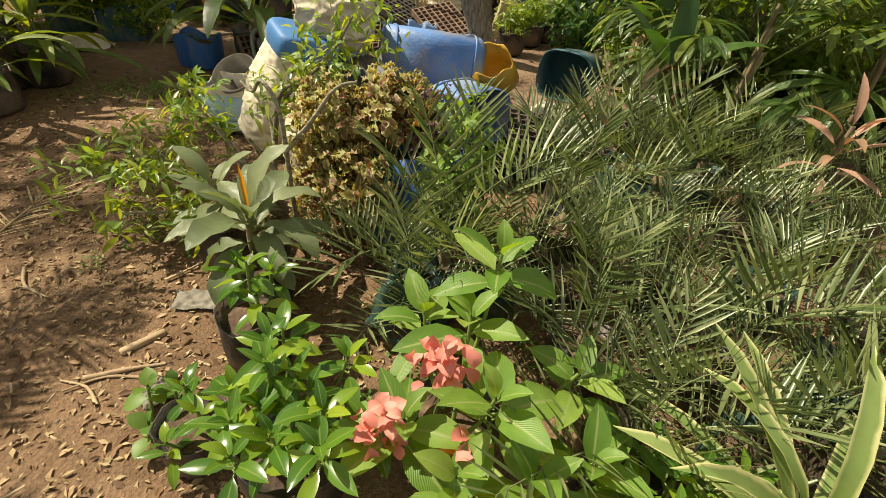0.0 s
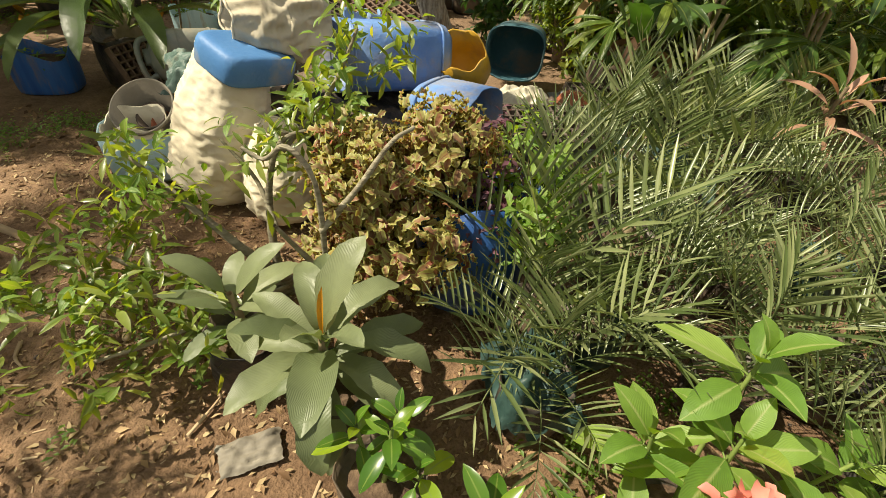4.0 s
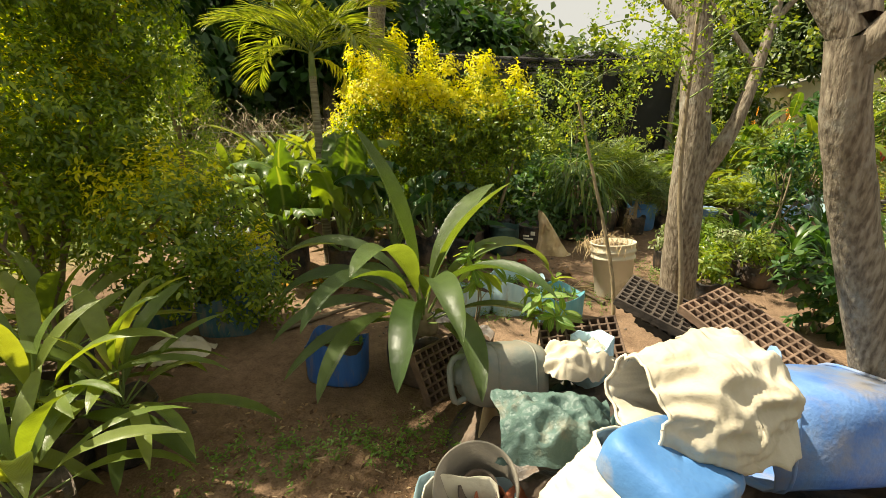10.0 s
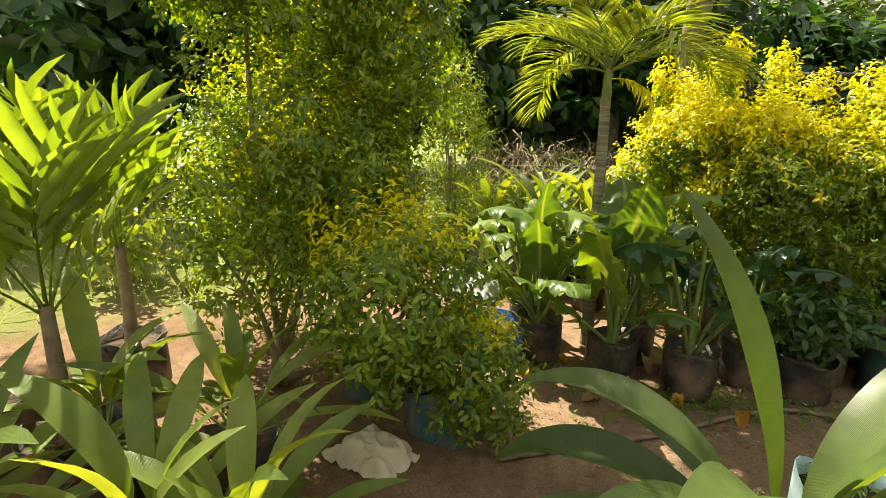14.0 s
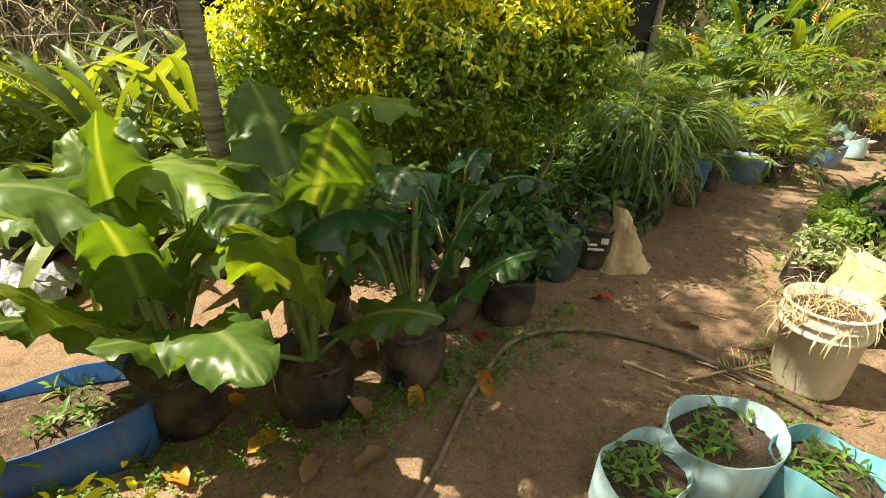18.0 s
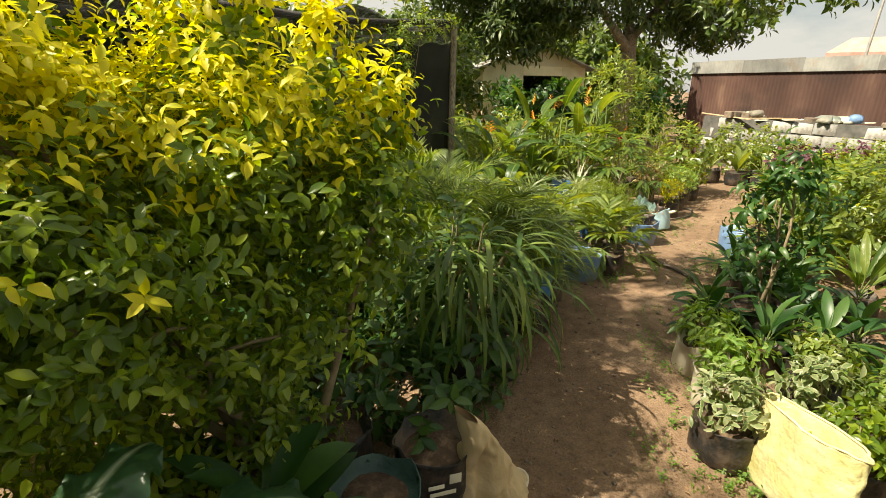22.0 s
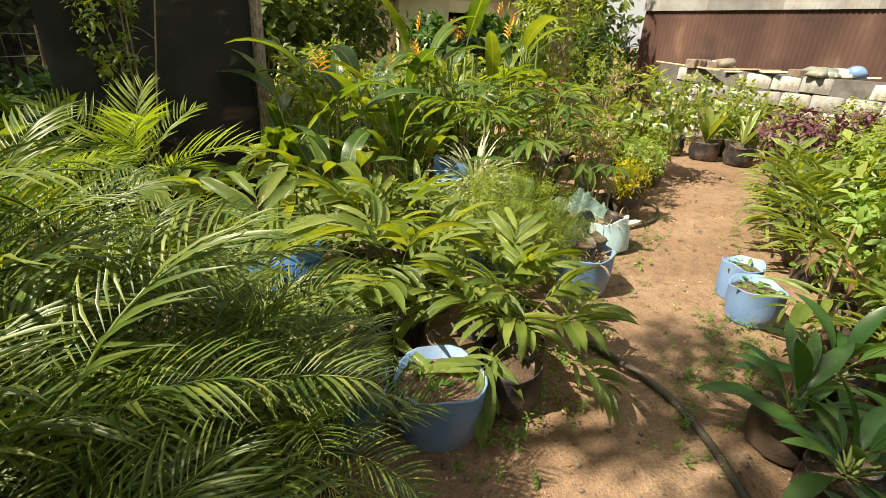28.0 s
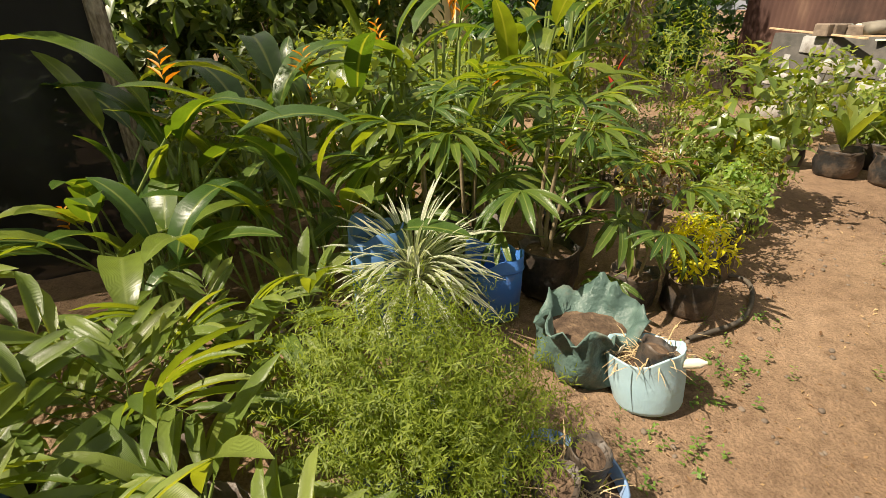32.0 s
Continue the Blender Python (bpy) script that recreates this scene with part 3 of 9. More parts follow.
def joined(*tpls):
    v, q, uv, n = [], [], [], 0
    for a, b, c in tpls:
        v.append(a), q.append(b + n), uv.append(c)
        n += len(a)
    return np.concatenate(v), np.concatenate(q), np.concatenate(uv)


def moved(tpl, m):
    a = np.array(m)
    return tpl[0] @ a[:3, :3].T + a[:3, 3], tpl[1], tpl[2]


def mesh_of(name, tpls, mats, smooth=True):
    """One mesh from (template, material slot) pairs or a template."""
    if isinstance(tpls, tuple) and isinstance(tpls[0], np.ndarray):
        tpls = [(tpls, 0)]
    vs, qs, uvs, ms, n = [], [], [], [], 0
    for tpl, slot in tpls:
        vs.append(tpl[0]), qs.append(tpl[1] + n), uvs.append(tpl[2]), ms.append(np.full(len(tpl[1]), slot))
        n += len(tpl[0])
    v, q, uv, mi = np.concatenate(vs), np.concatenate(qs), np.concatenate(uvs), np.concatenate(ms)
    me = bpy.data.meshes.new(name)
    me.vertices.add(len(v)), me.loops.add(len(q) * 4), me.polygons.add(len(q))
    me.vertices.foreach_set("co", v.astype(np.float32).ravel())
    me.loops.foreach_set("vertex_index", q.astype(np.int32).ravel())
    me.polygons.foreach_set("loop_start", np.arange(0, len(q) * 4, 4, dtype=np.int32))
    me.polygons.foreach_set("material_index", mi.astype(np.int32))
    me.polygons.foreach_set("use_smooth", np.full(len(q), smooth))
    lay = me.uv_layers.new(name="uv")
    lay.data.foreach_set("uv", uv[q.ravel()].astype(np.float32).ravel())
    for m in mats if isinstance(mats, (list, tuple)) else [mats]:
        me.materials.append(m)
    me.update(calc_edges=True)
    return me


def spread_t(tpl, loc, f, scale, up=None, twist=None):
    """Copies of a template at loc, their +y along f, as one template (arrays of K rows)."""
    loc, f = np.asarray(loc, float), np.asarray(f, float)
    k = len(loc)
    f = f / np.maximum(np.linalg.norm(f, axis=1, keepdims=True), 1e-6)
    up = np.tile((0.0, 0.0, 1.0), (k, 1)) if up is None else np.asarray(up, float)
    x = np.cross(f, up)
    bad = np.linalg.norm(x, axis=1) < 1e-3
    x[bad] = (1, 0, 0)
    x /= np.linalg.norm(x, axis=1, keepdims=True)
    z = np.cross(x, f)
    if twist is not None:
        c, s = np.cos(twist)[:, None], np.sin(twist)[:, None]
        x, z = x * c + z * s, z * c - x * s
    rot = np.stack([x, f, z], 2) * np.asarray(scale, float).reshape(-1, 1, 1)
    v = np.einsum("kij,nj->kni", rot, tpl[0]) + loc[:, None, :]
    q = tpl[1][None] + (np.arange(k) * len(tpl[0]))[:, None, None]
    return v.reshape(-1, 3), q.reshape(-1, 4), np.tile(tpl[2], (k, 1))


def part(name, data, parent, m=None, label=""):
    ob = new(name, data)
    ob.parent = parent
    ob.matrix_basis = m if m is not None else Matrix()
    if label:
        ob["label"] = label
    if name in ("crown", "foliage", "upper_foliage", "weed_growth", "dry_stalk", "inner_growth", "bract", "straw"):
        ob["kind"] = "stuff"
    return ob


def thing(name, x, y, z=0.0, rz=0.0, s=1.0, label="", category="", group="", rx=0.0, ry=0.0):
    ob = new(name)
    ob.empty_display_size = 0.05
    ob.matrix_basis = pose(x, y, z, rx, ry, rz) @ Matrix.Scale(s, 4)
    return tagged(ob, label, category, group)


def solid(name, data, x, y, z=0.0, rx=0, ry=0, rz=0, s=1.0, label="", category="", group="", kind=""):
    ob = new(name, data)
    ob.matrix_basis = pose(x, y, z, rx, ry, rz) @ Matrix.Scale(s, 4)
    return tagged(ob, label, category, group, kind)


def aim(az, pitch, roll=0.0):
    """Turns +y to the azimuth az (degrees, from +y to the left) and lifts it by pitch."""
    return Euler((0, 0, radians(az))).to_matrix().to_4x4() @ Euler((radians(pitch), 0, 0)).to_matrix().to_4x4() @ Euler((0, radians(roll), 0)).to_matrix().to_4x4()


MESH = {}


def cached(key, make):
    if key not in MESH:
        MESH[key] = make()
    return MESH[key]


# ---- large structure: ground, fences, net house, shed ----
def ground_material():
    m, n, l = node_mat("soil")
    out, bs, tc = n.new("ShaderNodeOutputMaterial"), n.new("ShaderNodeBsdfPrincipled"), n.new("ShaderNodeTexCoord")
    a, b, c = (n.new("ShaderNodeTexNoise") for _ in range(3))
    for nd, s, d in ((a, 1.1, 6), (b, 14, 8), (c, 90, 4)):
        nd.inputs["Scale"].default_value, nd.inputs["Detail"].default_value, nd.inputs["Roughness"].default_value = s, d, 0.62
        l.new(tc.outputs["Object"], nd.inputs["Vector"])
    r1 = ramp(n, ((0.32, (0.175, 0.112, 0.072)), (0.52, (0.25, 0.166, 0.108)), (0.70, (0.32, 0.222, 0.15))))
    r2 = ramp(n, ((0.30, (0.62, 0.59, 0.56)), (0.5, (1, 1, 1)), (0.72, (1.22, 1.2, 1.17))))
    mx = n.new("ShaderNodeMix")
    mx.data_type, mx.blend_type = "RGBA", "MULTIPLY"
    mx.inputs["Factor"].default_value = 0.8
    l.new(a.outputs["Fac"], r1.inputs["Fac"])
    l.new(b.outputs["Fac"], r2.inputs["Fac"])
    l.new(r1.outputs["Color"], mx.inputs["A"])
    l.new(r2.outputs["Color"], mx.inputs["B"])
    sep, mr, g = n.new("ShaderNodeSeparateXYZ"), n.new("ShaderNodeMapRange"), n.new("ShaderNodeMix")
    wob = n.new("ShaderNodeMath")
    wob.operation = "MULTIPLY_ADD"
    wob.inputs[1].default_value = 1.6
    l.new(tc.outputs["Object"], sep.inputs["Vector"])
    l.new(a.outputs["Fac"], wob.inputs[0])
    l.new(sep.outputs["X"], wob.inputs[2])
    mr.inputs["From Min"].default_value, mr.inputs["From Max"].default_value = -4.9, -5.6
    l.new(wob.outputs["Value"], mr.inputs["Value"])
    g.data_type = "RGBA"
    g.inputs["B"].default_value = (0.20, 0.235, 0.07, 1)
    l.new(mr.outputs["Result"], g.inputs["Factor"])
    l.new(mx.outputs["Result"], g.inputs["A"])
    # Entrance soil darkened: leaf mould, and also shade put into the colour.
    dim_near, hw_, dim_mix = n.new("ShaderNodeMapRange"), n.new("ShaderNodeMath"), n.new("ShaderNodeMix")
    hw_.operation = "MULTIPLY_ADD"
    hw_.inputs[1].default_value = 2.2
    l.new(a.outputs["Fac"], hw_.inputs[0])
    l.new(sep.outputs["Y"], hw_.inputs[2])
    dim_near.inputs["From Min"].default_value, dim_near.inputs["From Max"].default_value = 4.2, 3.0
    dim_near.inputs["To Max"].default_value = 0.85
    l.new(hw_.outputs["Value"], dim_near.inputs["Value"])
    dim_mix.data_type, dim_mix.blend_type = "RGBA", "MULTIPLY"
    dim_mix.inputs["B"].default_value = (0.80, 0.74, 0.68, 1)
    l.new(dim_near.outputs["Result"], dim_mix.inputs["Factor"])
    l.new(g.outputs["Result"], dim_mix.inputs["A"])
    r3, fm = ramp(n, ((0.36, (0.55, 0.53, 0.5)), (0.5, (1, 1, 1)), (0.66, (1.4, 1.38, 1.35)))), n.new("ShaderNodeMix")
    fm.data_type, fm.blend_type = "RGBA", "MULTIPLY"
    fm.inputs["Factor"].default_value = 0.5
    l.new(c.outputs["Fac"], r3.inputs["Fac"])
    l.new(dim_mix.outputs["Result"], fm.inputs["A"])
    l.new(r3.outputs["Color"], fm.inputs["B"])
    l.new(fm.outputs["Result"], bs.inputs["Base Color"])
    bp = n.new("ShaderNodeBump")
    bp.inputs["Strength"].default_value, bp.inputs["Distance"].default_value = 0.9, 0.012
    sm = n.new("ShaderNodeMath")
    l.new(b.outputs["Fac"], sm.inputs[0])
    l.new(c.outputs["Fac"], sm.inputs[1])
    l.new(sm.outputs["Value"], bp.inputs["Height"])
    l.new(bp.outputs["Normal"], bs.inputs["Normal"])
    bs.inputs["Roughness"].default_value, bs.inputs["Specular IOR Level"].default_value = 0.95, 0.2
    l.new(bs.outputs["BSDF"], out.inputs["Surface"])
    return m


def ground_height(x, y):
    return 0.02 * noise.noise((x * 0.9, y * 0.9, 0.3)) + 0.012 * noise.noise((x * 3.1, y * 3.1, 1.7)) + 0.006 * noise.noise((x * 9, y * 9, 4.0))


def build_ground():
    xs = np.concatenate([[-900, -200, -60, -25, -14, -10], np.arange(-8, 9.01, 0.09), [11, 15, 25, 60, 200, 900]])
    ys = np.concatenate([[-900, -200, -40, -10, -5, -3], np.arange(-1.5, 14.01, 0.09), [16, 20, 28, 40, 80, 250, 900]])
    v = [(x, y, ground_height(x, y) if -8 <= x <= 9 and -1.5 <= y <= 14 else 0.0) for y in ys for x in xs]
    w = len(xs)
    q = [(j * w + i, j * w + i + 1, (j + 1) * w + i + 1, (j + 1) * w + i) for j in range(len(ys) - 1) for i in range(w - 1)]
    me = mesh_of("ground", (np.array(v, float), np.array(q), np.array([(a[0], a[1]) for a in v])), ground_material())
    solid("ground", me, 0, 0, label="bare brown soil with trodden path, lawn beyond the fence", category="ground", kind="structure")


build_ground()


def sheet_t(p0, p1, z0, z1, wave=0.018, pitch=0.076, sag=0.0):
    """A corrugated upright sheet from p0 to p1."""
    a, b = Vector((*p0, 0)), Vector((*p1, 0))
    d = b - a
    length = d.length
    d.normalize()
    nrm = Vector((-d.y, d.x, 0))
    k = int(length / (pitch / 4))
    v = []
    for i in range(k + 1):
        p = a + d * (length * i / k) + nrm * (wave * math.sin(2 * math.pi * i / 4))
        v += [(p.x, p.y, z0), (p.x, p.y, z1 + sag * math.sin(i * 0.013))]
    q = [(2 * i, 2 * i + 2, 2 * i + 3, 2 * i + 1) for i in range(k)]
    return np.array(v, float), np.array(q), np.array([(a[0], a[2]) for a in v])


def two_sided(tpl, thick):
    """Gives a sheet a back a little behind it."""
    v = tpl[0].copy()
    v[:, 1] += thick
    return joined(tpl, (v, tpl[1][:, ::-1], tpl[2]))


def build_far_fence():
    f = thing("fence", 6.3, 15.4, label="tall rusty red corrugated sheet fence with a galvanised top strip", category="fence")
    f["kind"] = "structure"
    n = 9
    a, b = Vector((0, 0)), Vector((3.9, -10.6))
    for i in range(n):
        p0, p1 = a.lerp(b, i / n), a.lerp(b, (i + 1) / n)
        part("sheet", mesh_of("sheet", two_sided(sheet_t(p0, p1 + (b - a) * 0.004, 0.0, 2.06, 0.009, sag=0.02), 0.004), M["rust"]), f)
        part("top_strip", mesh_of("top_strip", two_sided(sheet_t(p0 - Vector((0.05, 0)), p1 - Vector((0.05, 0)), 2.0, 2.27, 0.010, sag=0.02), 0.004), M["zinc"]), f, None, "galvanised sheet strip" if i == 0 else "")
    for i in range(n + 1):
        p = a.lerp(b, i / n)
        part("post", mesh_of("post", tube_t([(p.x + 0.12, p.y, 0), (p.x + 0.12, p.y, 2.2)], [0.04, 0.035], 8), M["wood"]), f)


build_far_fence()


def build_block_wall():
    """Low wall of whitewashed blocks in front of the fence, dark joints between."""
    w = thing("wall_low", 5.7, 13.9, rz=math.degrees(math.atan2(-6.4, 1.15)), label="low wall of whitewashed hollow blocks with dark joints", category="wall")
    w["kind"] = "structure"
    length, rows, bl, bh, bd = 6.6, 5, 0.40, 0.20, 0.19
    part("core", mesh_of("core", moved(box_t(length, bd - 0.03, rows * (bh + 0.012), 0.01), pose(length / 2, 0, 0)), M["mortar"]), w)
    kinds = [mesh_of("block", moved(box_t(bl - 0.014 - 0.004 * i, bd, bh - 0.006 * i, 0.012 + 0.006 * i), pose(0, 0, 0, 0, 0, 0)), M["white_block"]) for i in range(3)]
    rnd = random.Random(5)
    for r in range(rows):
        k = int(length / bl)
        for i in range(k):
            if r == rows - 1 and rnd.random() < 0.35:
                continue
            part("block", rnd.choice(kinds), w, pose(bl * (i + 0.5 + 0.5 * (r % 2)), rnd.uniform(-0.035, 0.035), r * (bh + 0.012), rnd.uniform(-3, 3), rnd.uniform(-2.5, 2.5), rnd.uniform(-5, 5)))
    # broken things laid along the top
    top = rows * (bh + 0.012)
    d = Vector((1.15, -6.4)).normalized()
    for i in range(34):
        s = rnd.uniform(0.1, 6.2)
        x, y = 5.7 + d.x * s + rnd.uniform(-0.02, 0.3), 13.9 + d.y * s
        kind = i % 4
        if kind == 0:
            me = mesh_of("rubble", moved(box_t(rnd.uniform(0.2, 0.4), rnd.uniform(0.14, 0.22), rnd.uniform(0.06, 0.14), 0.012), Matrix()), M["stone"], False)
            solid("broken_block", me, x, y, top - 0.01, 0, 0, rnd.uniform(0, 180), label="broken whitewashed block on the low wall", category="block", group="rubble on the low wall")
        elif kind == 1:
            me = mesh_of("plank", box_t(rnd.uniform(0.7, 1.8), 0.06, 0.02, 0.004), M["wood" if i % 8 == 1 else "white_plastic"])
            solid("plank", me, x, y, top + 0.005, 0, rnd.uniform(-4, 4), rnd.uniform(-110, -60), label="weathered plank lying along the low wall", category="plank", group="rubble on the low wall")
        elif kind == 2:
            me = mesh_of("lump", lathe_t([(0.16, 0), (0.22, 0.03), (0.17, 0.07), (0.09, 0.13), (0.01, 0.10)], 40, 0.7, 0.5, i), M["white_plastic" if i % 8 == 2 else "grey_can"])
            solid("plastic_sheet", me, x, y, top - 0.005, 0, 0, rnd.uniform(0, 180), label="crumpled pale plastic sheet heaped on the low wall", category="plastic sheet", group="rubble on the low wall")
        else:
            me = mesh_of("can", lathe_t([(0.001, 0), (0.10, 0), (0.11, 0.2), (0.10, 0.2), (0.09, 0.02), (0.001, 0.02)], 14, 0.7, 0.06, i), M["faded_blue" if i % 12 == 3 else "bucket_grey"])
            solid("plastic_can", me, x, y, top + 0.07, 82, 0, rnd.uniform(0, 180), label="cut plastic can lying on the low wall", category="can", group="rubble on the low wall")


build_block_wall()


def net_t(a, b, c, d, nu=26, nv=8, sag=0.12, seed=2):
    """A hanging net between the corners a b (top) and d c (bottom), slack and creased."""
    a, b, c, d = (Vector(p) for p in (a, b, c, d))
    nrm = (b - a).cross(d - a).normalized()
    v, uv = [], []
    for j in range(nv + 1):
        for i in range(nu + 1):
            u, w = i / nu, j / nv
            p = a.lerp(b, u).lerp(d.lerp(c, u), w)
            k = noise.noise((u * 5 + seed, w * 4, seed)) * 0.10 + noise.noise((u * 17, w * 9 + seed, 3)) * 0.04
            p = p + nrm * k + Vector((0, 0, -sag * (math.sin(u * math.pi * 4) ** 2) * (1 - w) * 0.5 - 0.03 * noise.noise((u * 9, 5, seed))))
            v.append(tuple(p)), uv.append((u, w))
    q = [(j * (nu + 1) + i, j * (nu + 1) + i + 1, (j + 1) * (nu + 1) + i + 1, (j + 1) * (nu + 1) + i) for j in range(nv) for i in range(nu)]
    return np.array(v), np.array(q), np.array(uv)


def build_net_house():
    h = thing("net_house", -1.02, 10.4, label="nursery shade house hung with black netting, open below", category="shade house")
    E_, W_ = Vector((0, 0, 0)), Vector((-4.5, -2.0, 0))
    back = Vector((-1.75, 3.95, 0))
    for i, u in enumerate((0, 1.0)):
        p = E_.lerp(W_, u)
        part("post", mesh_of("post", tube_t([(p.x, p.y, 0), (p.x + 0.02, p.y, 2.36)], [0.045, 0.04], 8, 0.06, i), M["bark"]), h)
        q = p + back
        part("back_post", mesh_of("back_post", tube_t([(q.x, q.y, 0), (q.x, q.y, 2.5)], [0.045, 0.04], 8, 0.06, i), M["bark"]), h)
    up = Vector((0, 0, 2.38))
    part("roof_net", mesh_of("roof_net", net_t(E_ + up, W_ + up, W_ + back + up, E_ + back + up, 30, 20, 0.2, 4), M["net"]), h)
    part("front_net", mesh_of("front_net", net_t(E_ + up * 1.02, W_ + up * 1.02, W_ + Vector((0, 0, 2.08)), E_ + Vector((0, 0, 2.2)), 40, 8, 0.4, 7), M["net_sun"]), h, None, "dusty rolled-up netting along the eave, toned as sunlit")
    part("back_net", mesh_of("back_net", net_t(E_ + back + up, W_ + back + up, W_ + back, E_ + back, 24, 10, 0.1, 3), M["net"]), h)
    part("side_net", mesh_of("side_net", net_t(E_ + up, E_ + back + up, E_ + back, E_, 18, 10, 0.1, 9), M["net"]), h)
    part("far_side_net", mesh_of("far_side_net", net_t(W_ + up, W_ + back + up, W_ + back, W_, 18, 10, 0.1, 5), M["net"]), h)
    part("wall_net", mesh_of("wall_net", net_t(E_ + Vector((0, 0.06, 2.15)), E_.lerp(W_, 0.26) + Vector((0, 0.06, 2.05)), E_.lerp(W_, 0.26) + Vector((0, 0.06, 0)), E_ + Vector((0, 0.06, 0)), 14, 10, 0.1, 6), M["dense_net"]), h, None, "dense black net closing the end of the front")
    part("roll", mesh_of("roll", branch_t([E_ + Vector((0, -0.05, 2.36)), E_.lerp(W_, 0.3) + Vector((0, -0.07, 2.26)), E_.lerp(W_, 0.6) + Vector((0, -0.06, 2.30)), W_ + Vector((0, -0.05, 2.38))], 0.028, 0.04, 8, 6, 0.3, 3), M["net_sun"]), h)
    part("wire", mesh_of("wire", branch_t([E_ + Vector((0.05, -0.06, 2.30)), E_.lerp(W_, 0.5) + Vector((0, -0.1, 2.12)), W_ + Vector((0, -0.1, 2.28))], 0.006, 0.006, 5, 6), M["hose"]), h)


build_net_house()


def build_shed():
    s = thing("shed", 2.8, 22.6, rz=9, label="small cream rendered shed with an open dark doorway", category="shed")
    s["kind"] = "structure"
    L_, D_, H_ = 4.6, 4.6, 2.45
    t = 0.15

    def wall(name, x0, y0, x1, y1, z0, z1):
        part(name, mesh_of(name, moved(box_t(abs(x1 - x0), abs(y1 - y0), z1 - z0, 0.004), pose((x0 + x1) / 2, (y0 + y1) / 2, z0)), M["cream_wall"], False), s)
    wall("front_wall", 0, 0, 1.75, t, 0, H_)
    wall("front_wall", 3.5, 0, L_, t, 0, H_)
    wall("lintel_wall", 1.752, 0.002, 3.498, t - 0.002, 2.1, H_)
    wall("side_wall", 0, t + 0.003, t, D_ - t - 0.003, 0, H_)
    wall("side_wall", L_ - t, t + 0.003, L_, D_ - t - 0.003, 0, H_)
    wall("back_wall", 0, D_ - t, L_, D_, 0, H_)
    wall("wing_wall", -2.9, 0.5, -0.004, 0.5 + t, 0, 2.3)
    wall("wing_side", -2.9, 0.5 + t + 0.003, -2.9 + t, 3.8, 0, 2.3)
    part("wing_roof", mesh_of("wing_roof", moved(box_t(3.2, 3.7, 0.08, 0.01), pose(-1.62, 2.1, 2.31, 0, 2, 0)), M["zinc"], False), s)
    g = np.array([(-0.2, -0.25, H_), (L_ + 0.2, -0.25, H_), (L_ / 2, -0.25, H_ + 0.75), (L_ / 2, -0.25, H_ + 0.75)], float)
    part("gable", mesh_of("gable", joined((g + (0, 0.28, 0), np.array([(0, 1, 2, 3)]), g[:, :2]), (g + (0, 0.34, 0), np.array([(3, 2, 1, 0)]), g[:, :2])), M["cream_wall"], False), s)
    for sgn in (0, 1):
        x0, x1 = (-0.35, L_ / 2) if sgn == 0 else (L_ / 2, L_ + 0.35)
        z0, z1 = (H_ - 0.1, H_ + 0.8) if sgn == 0 else (H_ + 0.8, H_ - 0.1)
        r = np.array([(x0, -0.4, z0), (x1, -0.4, z1), (x1, D_ + 0.3, z1), (x0, D_ + 0.3, z0)], float)
        part("roof", mesh_of("roof", joined((r, np.array([(0, 1, 2, 3)]), r[:, :2]), (r - (0, 0, 0.04), np.array([(3, 2, 1, 0)]), r[:, :2]), (np.concatenate([r[:2], r[:2] - (0, 0, 0.04)]), np.array([(0, 2, 3, 1)]), r[:, :2])), M["zinc"], False), s)


build_shed()


def build_wire_fence():
    f = thing("wire_fence", -6.3, 4.6, label="leaning wire mesh fence on thin wooden posts", category="fence")
    f["kind"] = "structure"
    d = Vector((0.42, 0.9, 0)).normalized()
    for i in range(-3, 6):
        p = d * (1.6 * i)
        part("post", mesh_of("post", tube_t([(p.x, p.y, -0.05), (p.x + 0.03, p.y, 1.25)], [0.03, 0.025], 7, 0.1, i), M["stem"]), f)
    for z in (0.25, 0.5, 0.75, 1.0, 1.18):
        a, b = d * -4.8, d * 8.0
        part("wire", mesh_of("wire", tube_t([(a.x, a.y, z), (d.x, d.y, z - 0.03), (b.x, b.y, z)], [0.003] * 3, 4), M["zinc"]), f)
    ups = joined(*[tube_t([(d.x * s, d.y * s, 0.1), (d.x * s, d.y * s, 1.18)], [0.0018] * 2, 4) for s in np.arange(-4.8, 8, 0.16)])
    f2 = part("mesh_wires", mesh_of("mesh_wires", ups, M["zinc"]), f)
    f2["kind"] = "stuff"


build_wire_fence()


# ---- plants: makers ----
def rnd_dirs(rs, k):
    d = rs.normal(size=(k, 3))
    return d / np.linalg.norm(d, axis=1, keepdims=True)


def clumps(rs, blobs, k, inner=0.5):
    """Points and outward ways in lumpy ellipsoids: blobs of (centre, radii, weight)."""
    wt = np.array([b[2] for b in blobs], float)
    pick = rs.choice(len(blobs), k, p=wt / wt.sum())
    c, r = np.array([b[0] for b in blobs], float)[pick], np.array([b[1] for b in blobs], float)[pick]
    d = rnd_dirs(rs, k)
    lump = 0.82 + 0.22 * np.sin(d[:, 0] * 5.1 + pick) * np.sin(d[:, 1] * 6.3 + 1.3 * pick) + 0.14 * np.sin(d[:, 2] * 9 + d[:, 0] * 7)
    rad = (inner + (1 - inner) * rs.random(k) ** 0.55) * lump
    return c + d * r * rad[:, None], d, rad / lump


